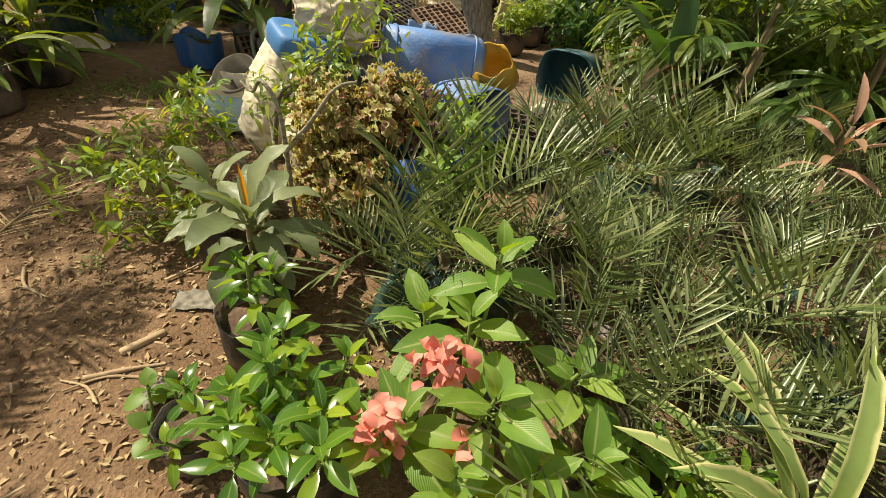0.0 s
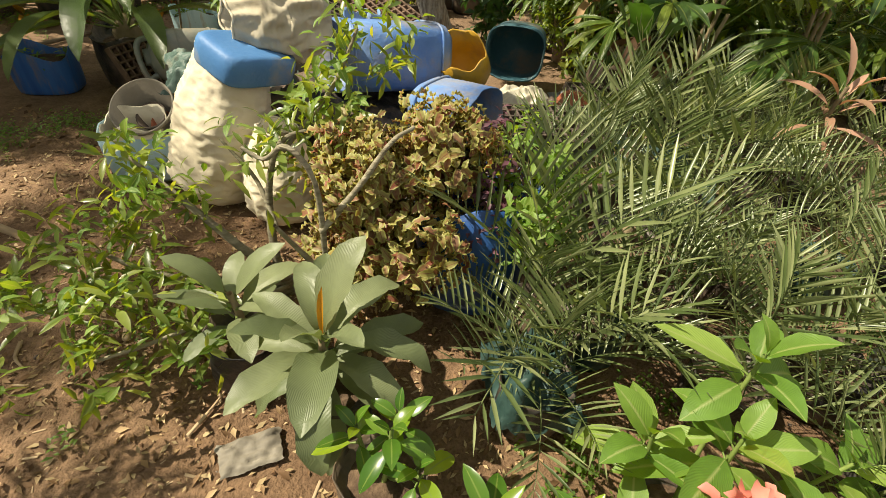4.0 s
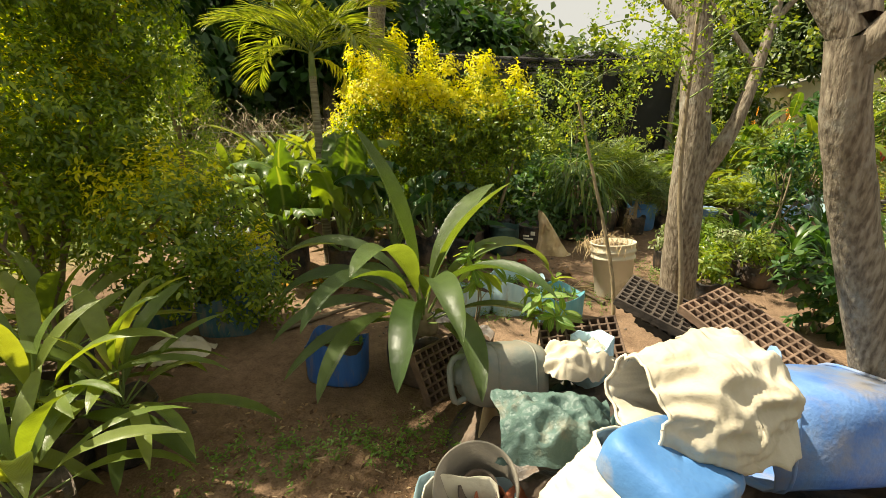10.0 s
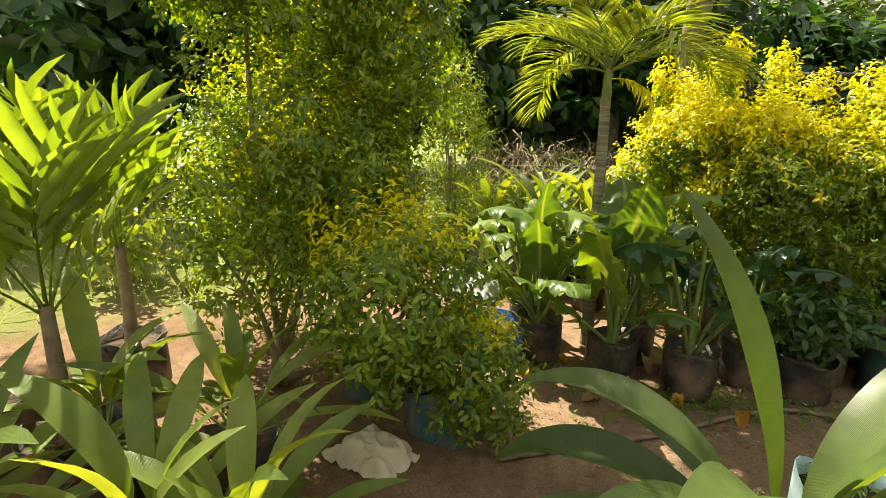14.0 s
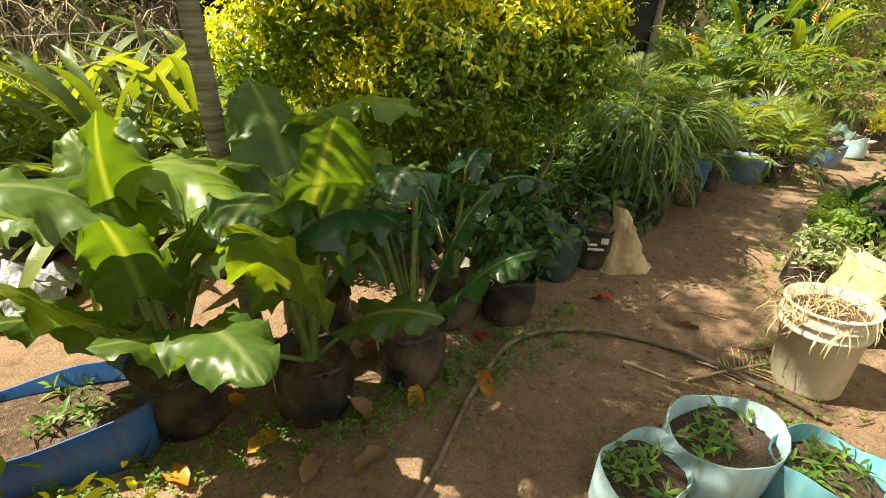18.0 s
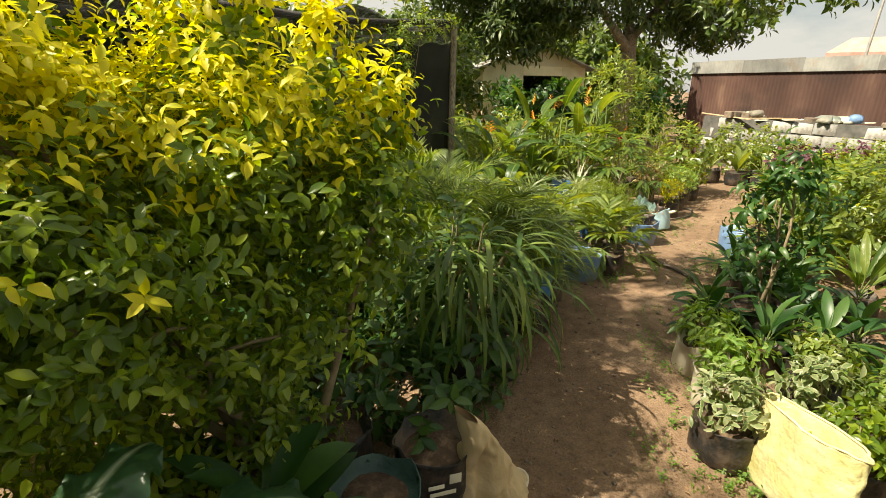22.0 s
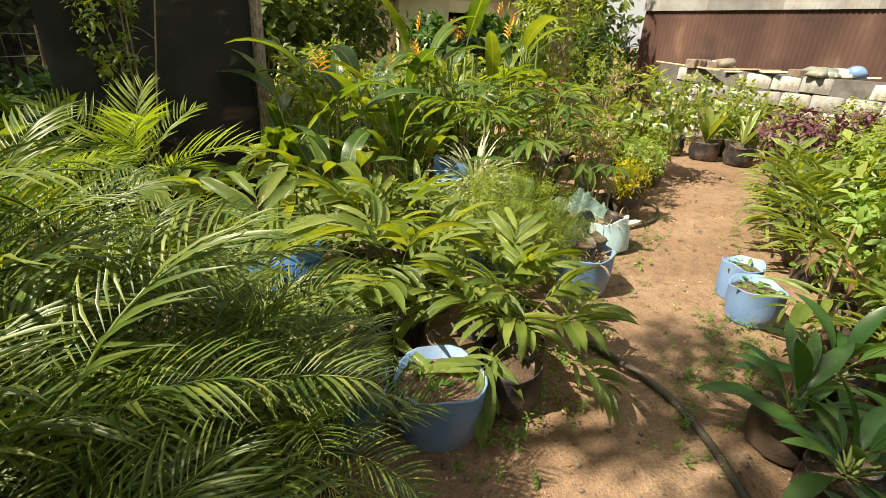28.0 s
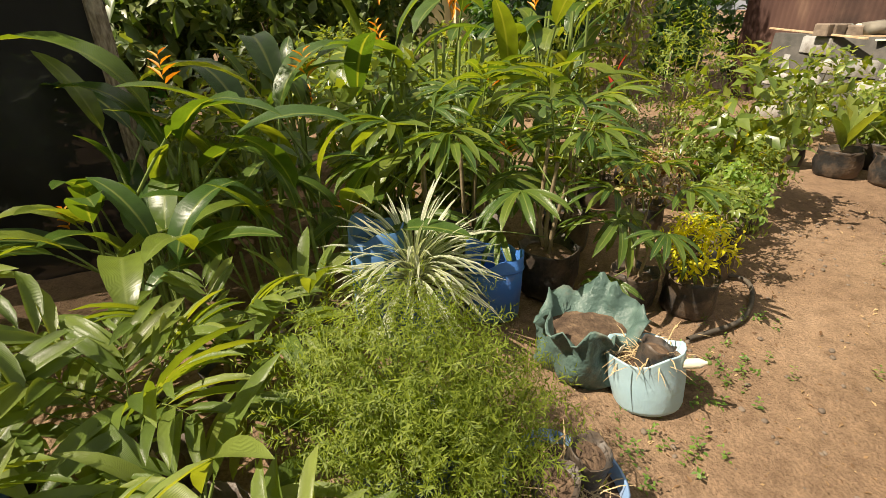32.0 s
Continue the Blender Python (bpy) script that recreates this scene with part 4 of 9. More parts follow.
def leaf_cloud(rs, tpl, p, d, per, gap, size, lift=0.25, droop=0.15, splay=0.9):
    """Twigs at p along d with leaves set round them."""
    k = len(p)
    w = d + rs.normal(scale=0.45, size=(k, 3)) + (0, 0, lift)
    w /= np.linalg.norm(w, axis=1, keepdims=True)
    side = np.cross(w, rnd_dirs(rs, k))
    side /= np.maximum(np.linalg.norm(side, axis=1, keepdims=True), 1e-6)
    other = np.cross(w, side)
    out = []
    for j in range(per):
        a = j * 2.4 + rs.random(k) * 0.9
        s = side * np.cos(a)[:, None] + other * np.sin(a)[:, None]
        f = w * (0.45 + 0.35 * j / per) + s * splay + rs.normal(scale=0.25, size=(k, 3)) - (0, 0, droop)
        up = w + (0, 0, 0.9) + rs.normal(scale=0.3, size=(k, 3))
        sc = size * (0.65 + 0.55 * rs.random(k)) * (1.0 - 0.3 * j / per)
        out.append(spread_t(tpl, p + w * (gap * j), f, sc, up))
    return joined(*out)


SMALL_LEAF = leaf_t(1.0, 0.52, 2, 0.45, 0.9, 0.3, 0.5)
MED_LEAF = leaf_t(1.0, 0.45, 3, 0.45, 0.9, 0.35, 0.7)
NARROW_LEAF = leaf_t(1.0, 0.27, 3, 0.45, 0.9, 0.3, 0.5)
ROUND_LEAF = leaf_t(1.0, 0.8, 2, 0.5, 0.7, 0.15, 0.3)


def pot(root, kind, r, h, seed=1):
    """The container of a plant with its soil; returns the soil's height."""
    def wall():
        if kind in ("black_bag", "green_bag", "sack", "grey_sheet"):
            prof = [(0.001, 0), (0.86 * r, 0), (0.98 * r, 0.1 * h), (1.03 * r, 0.5 * h), (0.98 * r, 0.9 * h), (1.04 * r, h, 1), (1.01 * r, h, 1), (0.94 * r, 0.84 * h), (0.5 * r, 0.8 * h)]
            t = lathe_t(prof, 24, 1.0, 0.08, seed, lambda a: h * (0.05 * math.sin(3 * a + seed) + 0.04 * math.sin(5 * a)))
        else:
            prof = [(0.001, 0), (0.84 * r, 0), (0.88 * r, 0.015), (0.99 * r, 0.55 * h), (r, 0.97 * h, 1), (r * 1.015, h, 1), (r * 0.965, h, 1), (r * 0.95, 0.8 * h), (0.5 * r, 0.78 * h)]
            t = lathe_t(prof, 24, 1.0, 0.012, seed, lambda a: h * (0.06 * math.sin(2 * a + seed) + 0.03 * math.sin(5 * a + 2 * seed)))
        return mesh_of("pot", t, M[kind])
    key = ("pot", kind, round(r, 2), round(h, 2), seed % 4)
    part("pot", cached(key, wall), root)
    soil = lambda: mesh_of("pot_soil", lathe_t([(0.955 * r, 0.80 * h), (0.6 * r, 0.85 * h), (0.25 * r, 0.87 * h), (0.001, 0.87 * h)], 16, 1.0, 0.05, seed), M["potsoil"])
    part("soil", cached(("soil", round(r, 2), round(h, 2)), soil), root)
    return 0.85 * h


def frond_t(L, pairs=26, ll=0.22, lw=0.014, bend=1.0, vee=0.5, sweep=0.75, start=0.16, droop=0.5, seed=1, across=1, seg=3, full=0.7):
    """A feather palm frond along +y: a tapering rib and two rows of narrow leaflets."""
    rs = np.random.RandomState(seed)
    n = 10
    t = np.linspace(0, 1, n + 1)
    ang = -bend * t ** 1.2
    y = np.concatenate([[0], np.cumsum(np.cos(ang[1:]))]) * L / n
    z = np.concatenate([[0], np.cumsum(np.sin(ang[1:]))]) * L / n
    rib = tube_t([(0, a, b) for a, b in zip(y, z)], [L * (0.010 - 0.008 * u) for u in t], 4)
    u = np.linspace(start, 0.995, pairs)
    py, pz, pa = np.interp(u, t, y), np.interp(u, t, z), np.interp(u, t, ang)
    tan = np.stack([np.zeros(pairs), np.cos(pa), np.sin(pa)], 1)
    nrm = np.stack([np.zeros(pairs), -np.sin(pa), np.cos(pa)], 1)
    size = ll * np.sin(np.pi * (0.12 + 0.80 * (u - start) / (1 - start))) ** 0.6
    tpl = leaf_t(1.0, lw / ll, seg, 0.35 if seg < 4 else 0.5, full, 0.55 if across == 1 else 0.2, droop)
    out = [rib]
    for s in (-1, 1):
        sw = sweep * (0.55 + 0.75 * u) + rs.normal(scale=0.09, size=pairs)
        f = np.stack([s * np.cos(sw), np.zeros(pairs), np.zeros(pairs)], 1) + tan * np.sin(sw)[:, None] + nrm * (vee * (1 - 0.4 * u) + rs.normal(scale=0.10, size=pairs))[:, None]
        out.append(spread_t(tpl, np.stack([np.zeros(pairs), py, pz], 1), f, size * (1 + rs.normal(scale=0.07, size=pairs)), nrm))
    return joined(*out)


def fan_t(L, blades=11, lw=0.05, span=3.9, stalk=0.0, seed=1):
    """A fan palm leaf: blades that part from one point."""
    rs = np.random.RandomState(seed)
    a = np.linspace(-span / 2, span / 2, blades) + rs.normal(scale=0.05, size=blades)
    f = np.stack([np.sin(a), np.cos(a), 0.15 + 0.1 * rs.normal(size=blades)], 1)
    tpl = leaf_t(1.0, lw / L, 5, 0.55, 0.55, 0.35, 0.9)
    return spread_t(tpl, np.zeros((blades, 3)), f, L * (0.8 + 0.25 * np.cos(a * 0.6)))


def leaves(root, kinds, n, pitch, scale, height, seed, name="leaf", spin=137.5, lean=8, top_pitch=None, r0=0.0):
    """Single large leaves set round a stem, the outer ones lower."""
    rnd = random.Random(seed)
    for i in range(n):
        u = i / max(1, n - 1)
        pt = pitch[0] + (pitch[1] - pitch[0]) * u + rnd.uniform(-lean, lean)
        az = i * spin + rnd.uniform(-18, 18)
        h = height[0] + (height[1] - height[0]) * u
        sc = rnd.uniform(*scale)
        o = Matrix.Translation((-r0 * math.sin(radians(az)), r0 * math.cos(radians(az)), h))
        part(name, kinds[i % len(kinds)], root, o @ aim(az, pt, rnd.uniform(-14, 14)) @ Matrix.Scale(sc, 4))


def stalked(tpl, stalk, r=0.006, sag=0.12, stem_slot=1, drop=0.0):
    """A leaf on its own stalk, which rises along +y; the blade nods by drop."""
    line = [(0, stalk * k / 4, stalk * sag * math.sin(math.pi * k / 8)) for k in range(5)]
    end = Matrix.Translation((0, stalk, stalk * sag)) @ Euler((-drop, 0, 0)).to_matrix().to_4x4()
    return [(moved(tpl, end), 0), (branch_t(line, r, r * 0.7, 5, 2), stem_slot)]


def feather_palm(x, y, L, n, mat="phoenix", seed=1, bag="black_bag", r=0.13, h=0.26, label="", pitch=(8, 78), ll=0.2, lw=0.013, pairs=28, bend=1.1, stem_h=0.04, group="", z=0.0, scale=1.0, vee=0.5, droop=0.5, seg=3, full=0.7, start=0.16):
    root = thing("potted_palm", x, y, z, seed * 77 % 360, scale, label or "feather palm with grey-green fronds in a black bag", "palm", group or "young palms")
    top = pot(root, bag, r, h, seed)
    kinds = [cached(("frond", mat, L, i, ll, bend, pairs), lambda i=i: mesh_of("frond", frond_t(L, pairs, ll, lw, bend * (0.7 + 0.25 * i), vee, 0.75, start, droop, i + 1, 1, seg, full), M[mat])) for i in range(3)]
    part("stem", cached(("pstem", stem_h), lambda: mesh_of("stem", branch_t([(0, 0, 0), (0.005, 0, stem_h * 0.5), (0, 0.005, stem_h + 0.06)], 0.035, 0.022, 8), M["stem"])), root, pose(0, 0, top - 0.02))
    leaves(root, kinds, n, pitch, (0.75, 1.1), (top + stem_h, top + stem_h + 0.05), seed, "frond", r0=0.012)
    for k in range(2 if stem_h == 0.3 else 0):
        dead = cached(("deadfrond", L), lambda: mesh_of("dead_frond", frond_t(L * 0.8, 26, ll * 0.8, lw, 1.0, 0.1, 0.9, start, 1.2, 9), M["straw"]))
        part("dead_frond", dead, root, Matrix.Translation((0, 0, top + stem_h)) @ aim(k * 150 + seed * 31, -35), "dry brown hanging frond")
    return root


def strap_palm(x, y, L, W, n, mat="seedling", seed=1, bag="black_bag", r=0.11, h=0.22, pitch=(12, 80), bend=1.1, label="", group="palm seedlings", category="palm", name="potted_seedling", scale=1.0, pair=True, peak=0.5, z=0.0, fold=0.35, stem_h=0.05):
    """A young palm with broad undivided or two-parted leaves."""
    root = thing(name, x, y, z, seed * 61 % 360, scale, label or "palm seedling with broad pleated green leaves in a black bag", category, group)
    top = pot(root, bag, r, h, seed) if bag else 0.0
    kinds = []
    for i in range(4):
        def make(i=i):
            tpl = leaf_t(L, W, 8, peak, 0.75, fold, bend * (0.6 + 0.28 * i), 0.04, 2)
            if pair and i % 2:
                tpl = joined(moved(leaf_t(L, W * 0.8, 7, peak, 0.75, fold, bend), Euler((0, 0, 0.22)).to_matrix().to_4x4()), moved(leaf_t(L * 0.95, W * 0.8, 7, peak, 0.75, fold, bend), Euler((0, 0, -0.22)).to_matrix().to_4x4()))
            return mesh_of("leaf", stalked(tpl, L * 0.28, 0.006, 0.05), [M[mat], M["green_stem"]])
        kinds.append(cached(("strap", mat, L, W, bend, i, pair), make))
    leaves(root, kinds, n, pitch, (0.7, 1.12), (top, top + stem_h), seed, r0=0.01)
    return root


def rosette(name, x, y, L, W, n, mat, seed=1, bag="black_bag", r=0.12, h=0.2, pitch=(0, 80), bend=0.9, label="", category="plant", group="", stem_h=0.05, peak=0.5, full=0.8, fold=0.35, scale=1.0, z=0.0, centre=None, wave=0.0, stalk=0.0, seg=6):
    root = thing(name, x, y, z, seed * 53 % 360, scale, label, category, group)
    top = pot(root, bag, r, h, seed) if bag else 0.0
    kinds = [cached((name, mat, L, W, bend, i), lambda i=i: mesh_of("leaf", stalked(leaf_t(L, W, seg, peak, full, fold, bend * (0.6 + 0.4 * i), wave), stalk or 0.02, 0.005), [M[mat], M["green_stem"]])) for i in range(3)]
    if stem_h > 0.08:
        part("stem", mesh_of("stem", branch_t([(0, 0, top - 0.03), (0.01, 0.005, top + stem_h * 0.5), (0, 0, top + stem_h + 0.02)], 0.014, 0.009, 7), M["stem"]), root)
    leaves(root, kinds, n, pitch, (0.72, 1.1), (top + stem_h * 0.35, top + stem_h), seed, r0=0.008)
    if centre:
        part("new_leaf", mesh_of("new_leaf", leaf_t(L * 0.8, W * 0.26, 6, 0.5, 0.7, 0.9, 0.15), M[centre]), root, Matrix.Translation((0, 0, top + stem_h)) @ aim(10, 84), "orange unfurling leaf")
    return root


def bush(name, x, y, blobs, mats, twigs, per=6, size=0.05, gap=0.02, tpl=None, seed=1, stems=4, stem_r=0.015, label="", category="shrub", group="", bag=None, r=0.14, h=0.25, gold=None, inner=0.5, z=0.0, droop=0.15, splay=0.9, base=(0, 0), scale=1.0, stem_mat="stem"):
    """A shrub: stems that fork into the clumps, and a crown of single leaves. gold(point, way, depth) picks the second colour."""
    rs = np.random.RandomState(seed)
    rnd = random.Random(seed)
    root = thing(name, x, y, z, 0, scale, label, category, group)
    top = pot(root, bag, r, h, seed) if bag else 0.0
    p, d, depth = clumps(rs, blobs, twigs, inner)
    keep = p[:, 2] > top * 0.7 + 0.02
    p, d, depth = p[keep], d[keep], depth[keep]
    sets = [np.ones(len(p), bool)]
    if gold is not None:
        g = gold(p, d, depth, rs)
        sets = [~g, g]
    tpls = []
    for slot, sel in enumerate(sets):
        if sel.any():
            tpls.append((leaf_cloud(rs, tpl or SMALL_LEAF, p[sel], d[sel], per, gap, size, droop=droop, splay=splay), slot))
    part("crown", mesh_of("crown", tpls, [M[m] for m in mats]), root)
    for i in range(stems):
        c, rr, _ = blobs[i % len(blobs)]
        e = Vector(c) + Vector((rnd.uniform(-0.5, 0.5) * rr[0], rnd.uniform(-0.5, 0.5) * rr[1], rnd.uniform(-0.1, 0.5) * rr[2]))
        b = Vector((base[0] + rnd.uniform(-0.03, 0.03) * 2, base[1] + rnd.uniform(-0.03, 0.03) * 2, max(0, top - 0.03)))
        mid = b.lerp(e, 0.5) + Vector((rnd.uniform(-0.06, 0.06), rnd.uniform(-0.06, 0.06), 0.05))
        part("stem", mesh_of("stem", branch_t([b, mid, e], stem_r, stem_r * 0.35, 7, 4, 0.06, i), M[stem_mat]), root)
        for j in range(3):
            q = mid.lerp(e, 0.25 * j)
            q2 = q + Vector((rnd.uniform(-1, 1) * rr[0], rnd.uniform(-1, 1) * rr[1], rnd.uniform(0.0, 0.8) * rr[2])) * 0.6
            part("branch", mesh_of("branch", branch_t([q, q.lerp(q2, 0.5) + Vector((0, 0, 0.03)), q2], stem_r * 0.45, stem_r * 0.15, 5, 3), M[stem_mat]), root)
    return root


def tree(name, x, y, line, r0, r1, limbs, blobs, mat, twigs, per=6, size=0.12, gap=0.03, tpl=None, seed=1, label="", inner=0.35, droop=0.3, bark="bark", sides=14, group="", stuff=False):
    """A tree: trunk along line, tapered limbs, and a crown of leaves in clumps."""
    rs = np.random.RandomState(seed)
    rnd = random.Random(seed)
    root = thing(name, x, y, 0, 0, 1.0, label, "tree", group)
    part("trunk", mesh_of("trunk", branch_t(line, r0, r1, sides, 5, 0.05, seed), M[bark]), root)
    for lb in limbs:
        part("limb", mesh_of("limb", branch_t(lb, r1 * 0.85, r1 * 0.2, 9, 5, 0.05, seed), M[bark]), root)
        for j in range(3):
            a = Vector(lb[-1]).lerp(Vector(lb[-2]), 0.3 * j)
            b = a + Vector((rnd.uniform(-0.7, 0.7), rnd.uniform(-0.7, 0.7), rnd.uniform(0.1, 0.7)))
            part("branch", mesh_of("branch", branch_t([a, a.lerp(b, 0.5) + Vector((0, 0, 0.08)), b], r1 * 0.25, r1 * 0.06, 6, 3), M[bark]), root)
    if blobs:
        p, d, depth = clumps(rs, blobs, twigs, inner)
        part("crown", mesh_of("crown", leaf_cloud(rs, tpl or MED_LEAF, p, d, per, gap, size, droop=droop), M[mat]), root)
    return root


# ---- the entrance bed: palms, mussaenda, coleus ----
def place_phoenix_bed():
    spots = [(0.62, 1.05), (0.98, 0.88), (1.32, 0.98), (1.72, 1.1), (0.78, 1.45), (1.15, 1.38), (1.55, 1.5), (1.95, 1.6), (0.72, 1.9), (1.1, 1.85), (1.48, 1.95), (1.9, 2.1), (1.3, 2.4), (1.75, 2.6), (2.3, 1.2), (2.4, 2.0), (0.42, 0.78), (1.15, 0.55), (2.0, 0.75), (0.44, 1.0), (0.9, 1.15), (1.45, 0.7), (1.75, 0.85), (2.1, 1.3), (0.95, 2.15), (1.6, 2.3)]
    for i, (x, y) in enumerate(spots):
        feather_palm(x, y, 0.47, 10, "phoenix", i + 3, "black_bag" if i % 3 else "green_bag", 0.12, 0.22, "pygmy date palm with grey-green feather fronds in a bag", (22, 88), 0.19, 0.0155, 14, 0.85, group="pygmy date palms", droop=0.1, vee=0.8, start=0.2, scale=0.8 + 0.06 * (i % 5))


place_phoenix_bed()
rosette("cordyline", -0.13, 0.68, 0.26, 0.095, 20, "cordyline", 4, "black_bag", 0.11, 0.2, (-14, 76), 1.05, "broad-leaved ti plant with grey-green leaves and an orange shoot", "ti plant", stem_h=0.2, full=0.62, centre="cordy_orange", fold=0.4, wave=0.16, peak=0.54, seg=10)
rosette("cordyline", -0.42, 0.80, 0.20, 0.08, 12, "cordyline", 7, "black_bag", 0.1, 0.2, (0, 70), 0.7, "small ti plant with cupped grey-green leaves", "ti plant", stem_h=0.16, full=0.6, fold=0.2)
rosette("cordyline", 1.75, 2.2, 0.24, 0.05, 16, "cordy_pink", 9, "black_bag", 0.1, 0.2, (-15, 70), 0.9, "ti plant with faded pink and brown leaves", "ti plant", stem_h=0.42)


def pink_bracts():
    rs = np.random.RandomState(4)
    for c, k in (((0.70, 0.36, 0.46), 44), ((0.64, 0.22, 0.36), 32), ((0.80, 0.25, 0.34), 16)):
        p = np.array(c) + rs.normal(scale=(0.022, 0.022, 0.035), size=(k, 3))
        d = rnd_dirs(rs, k)
        root = thing("flower_cluster", c[0], c[1], c[2] - 0.05, label="drooping cluster of salmon-pink mussaenda bracts", category="flower", group="pink flower clusters")
        tpl = spread_t(leaf_t(1, 0.75, 4, 0.5, 0.6, 0.5, 1.3, 0.35), p - (c[0], c[1], c[2] - 0.05), d, 0.034 + 0.018 * rs.random(k))
        part("bract", mesh_of("bract", tpl, M["pink"]), root)
        part("stalk", mesh_of("stalk", branch_t([(0, 0, -0.14), (0.01, 0, -0.05), (0, 0, 0.06)], 0.004, 0.003, 5), M["green_stem"]), root)


pink_bracts()
rosette("variegated_plant", 1.48, 0.42, 0.46, 0.05, 26, "variegated", 3, "black_bag", 0.12, 0.16, (20, 85), 1.1, "strap-leaved plant striped cream and green", "plant", stem_h=0.14, full=0.4)



coleus = bush("coleus", -0.02, 1.22, [((-0.12, -0.04, 0.50), (0.15, 0.14, 0.15), 3), ((0.10, 0.06, 0.58), (0.14, 0.13, 0.12), 2.4), ((-0.14, -0.10, 0.26), (0.16, 0.13, 0.14), 1.8), ((0.05, -0.12, 0.36), (0.15, 0.12, 0.14), 1.8)], ["coleus"], 430, 6, 0.058, 0.017, leaf_t(1.0, 0.56, 7, 0.38, 0.8, 0.4, 1.2, 0.75, 4), 5, 9, 0.008, "coleus with brown-red leaves edged in yellow-green", "coleus")
for stem_line in ([(-0.22, -0.20, 0.0), (-0.20, -0.23, 0.35), (-0.20, -0.24, 0.60), (-0.26, -0.24, 0.70), (-0.34, -0.21, 0.64), (-0.40, -0.2, 0.66)], [(-0.2, -0.24, 0.45), (-0.1, -0.2, 0.58), (-0.02, -0.16, 0.70), (0.03, -0.1, 0.72)], [(-0.2, -0.22, 0.25), (-0.28, -0.24, 0.38), (-0.3, -0.3, 0.5)]):
    part("bent_stem", mesh_of("bent_stem", branch_t(stem_line, 0.010, 0.005, 8, 6, 0.12, 4), M["palm_trunk"]), coleus, None, "bare bent grey-brown stem")
bush("purple_herb", 0.22, 1.33, [((0.0, 0.0, 0.52), (0.12, 0.14, 0.14), 3), ((0.02, -0.1, 0.42), (0.1, 0.1, 0.1), 2)], ["purple"], 130, 5, 0.04, 0.015, SMALL_LEAF, 6, 4, 0.004, "trailing purple-leaved herb in the blue tub", "herb")
bush("light_herb", 0.36, 1.30, [((0.0, 0.0, 0.55), (0.14, 0.14, 0.14), 3), ((0.03, -0.16, 0.42), (0.1, 0.08, 0.12), 2)], ["mussaenda"], 110, 5, 0.055, 0.015, SMALL_LEAF, 16, 3, 0.004, "light green herb growing from the blue tub", "herb")


def barrel_t(r, h, thick=0.008, squash=1.0, seed=1, jag=0.03, power=2.6, taper=0.96, rounding=0.05):
    prof = [(0.001, 0), (r * taper - rounding, 0), (r * taper, rounding), (r, 0.5 * h), (r, h, 1), (r - thick, h, 1), (r - thick, 0.5 * h), (r * taper - thick, rounding + 0.01), (0.001, 0.012)]
    return lathe_t(prof, 28, squash, 0.0, seed, lambda a: jag * (math.sin(2 * a + seed) + 0.6 * math.sin(5 * a + 2 * seed)), power)


def junk(name, tpl, mat, x, y, z, rx, ry, rz, label, category, soil=0.0, group=""):
    root = thing(name, x, y, z, rz, 1.0, label, category, group, rx, ry)
    part("shell", mesh_of("shell", tpl, M[mat]), root)
    return root


def lay(root, a, b, roll=0.0):
    """Sets a thing so that its own z axis runs from a towards b."""
    turn = (Vector(b) - Vector(a)).to_track_quat("Z", "Y").to_matrix().to_4x4()
    root.matrix_basis = Matrix.Translation(a) @ turn @ pose(0, 0, 0, 0, 0, roll)
    return root


def rim_t(r, z, squash, power, thick=0.006):
    """A rolled rim round a squared drum."""
    pts = []
    for k in range(41):
        a = 2 * math.pi * k / 40
        c, d = math.cos(a), math.sin(a)
        f = (abs(c) ** power + abs(d) ** power) ** (-1 / power)
        pts.append((r * f * c, r * f * d * squash, z))
    return tube_t(pts, [thick] * 41, 6)


def cut_drum(name, mat, a, b, r, label, category="drum", squash=0.85, power=4.0, seed=1, jag=0.015, roll=0.0, ribs=()):
    h = (Vector(b) - Vector(a)).length
    root = lay(thing(name, *a, label=label, category=category), a, b, roll)
    part("shell", mesh_of("shell", barrel_t(r, h, 0.006, squash, seed, jag, power, 0.97, 0.035), M[mat]), root)
    for z in ribs:
        part("rib", mesh_of("rib", rim_t(r * 0.995, z * h, squash, power, 0.007), M[mat]), root)
    return root


def rubbish_mound():
    """Low mound of soil and old sheeting that carries the heap."""
    n, v, uv = 64, [], []
    for j in range(n + 1):
        for i in range(n + 1):
            a, b = 2 * i / n - 1, 2 * j / n - 1
            q = max(0.0, 1 - (a * a + b * b)) ** 0.7
            x, y = -0.62 + 1.05 * a, 2.55 + 0.75 * b
            z = q * (0.27 + 0.10 * noise.noise((x * 3.1, y * 3.1, 2.0)) + 0.07 * (0.5 - abs(noise.noise((x * 7, y * 7, 4.0)))) + 0.04 * (0.5 - abs(noise.noise((x * 19, y * 19, 1.0))))) - 0.01
            v.append((x, y, z)), uv.append((a, b))
    q = [(j * (n + 1) + i, j * (n + 1) + i + 1, (j + 1) * (n + 1) + i + 1, (j + 1) * (n + 1) + i) for j in range(n) for i in range(n)]
    solid("rubbish_mound", mesh_of("rubbish_mound", (np.array(v), np.array(q), np.array(uv)), M["black_bag"]), 0, 0, label="mound of dirty black sheeting and soil under the heap", category="mound", kind="stuff")


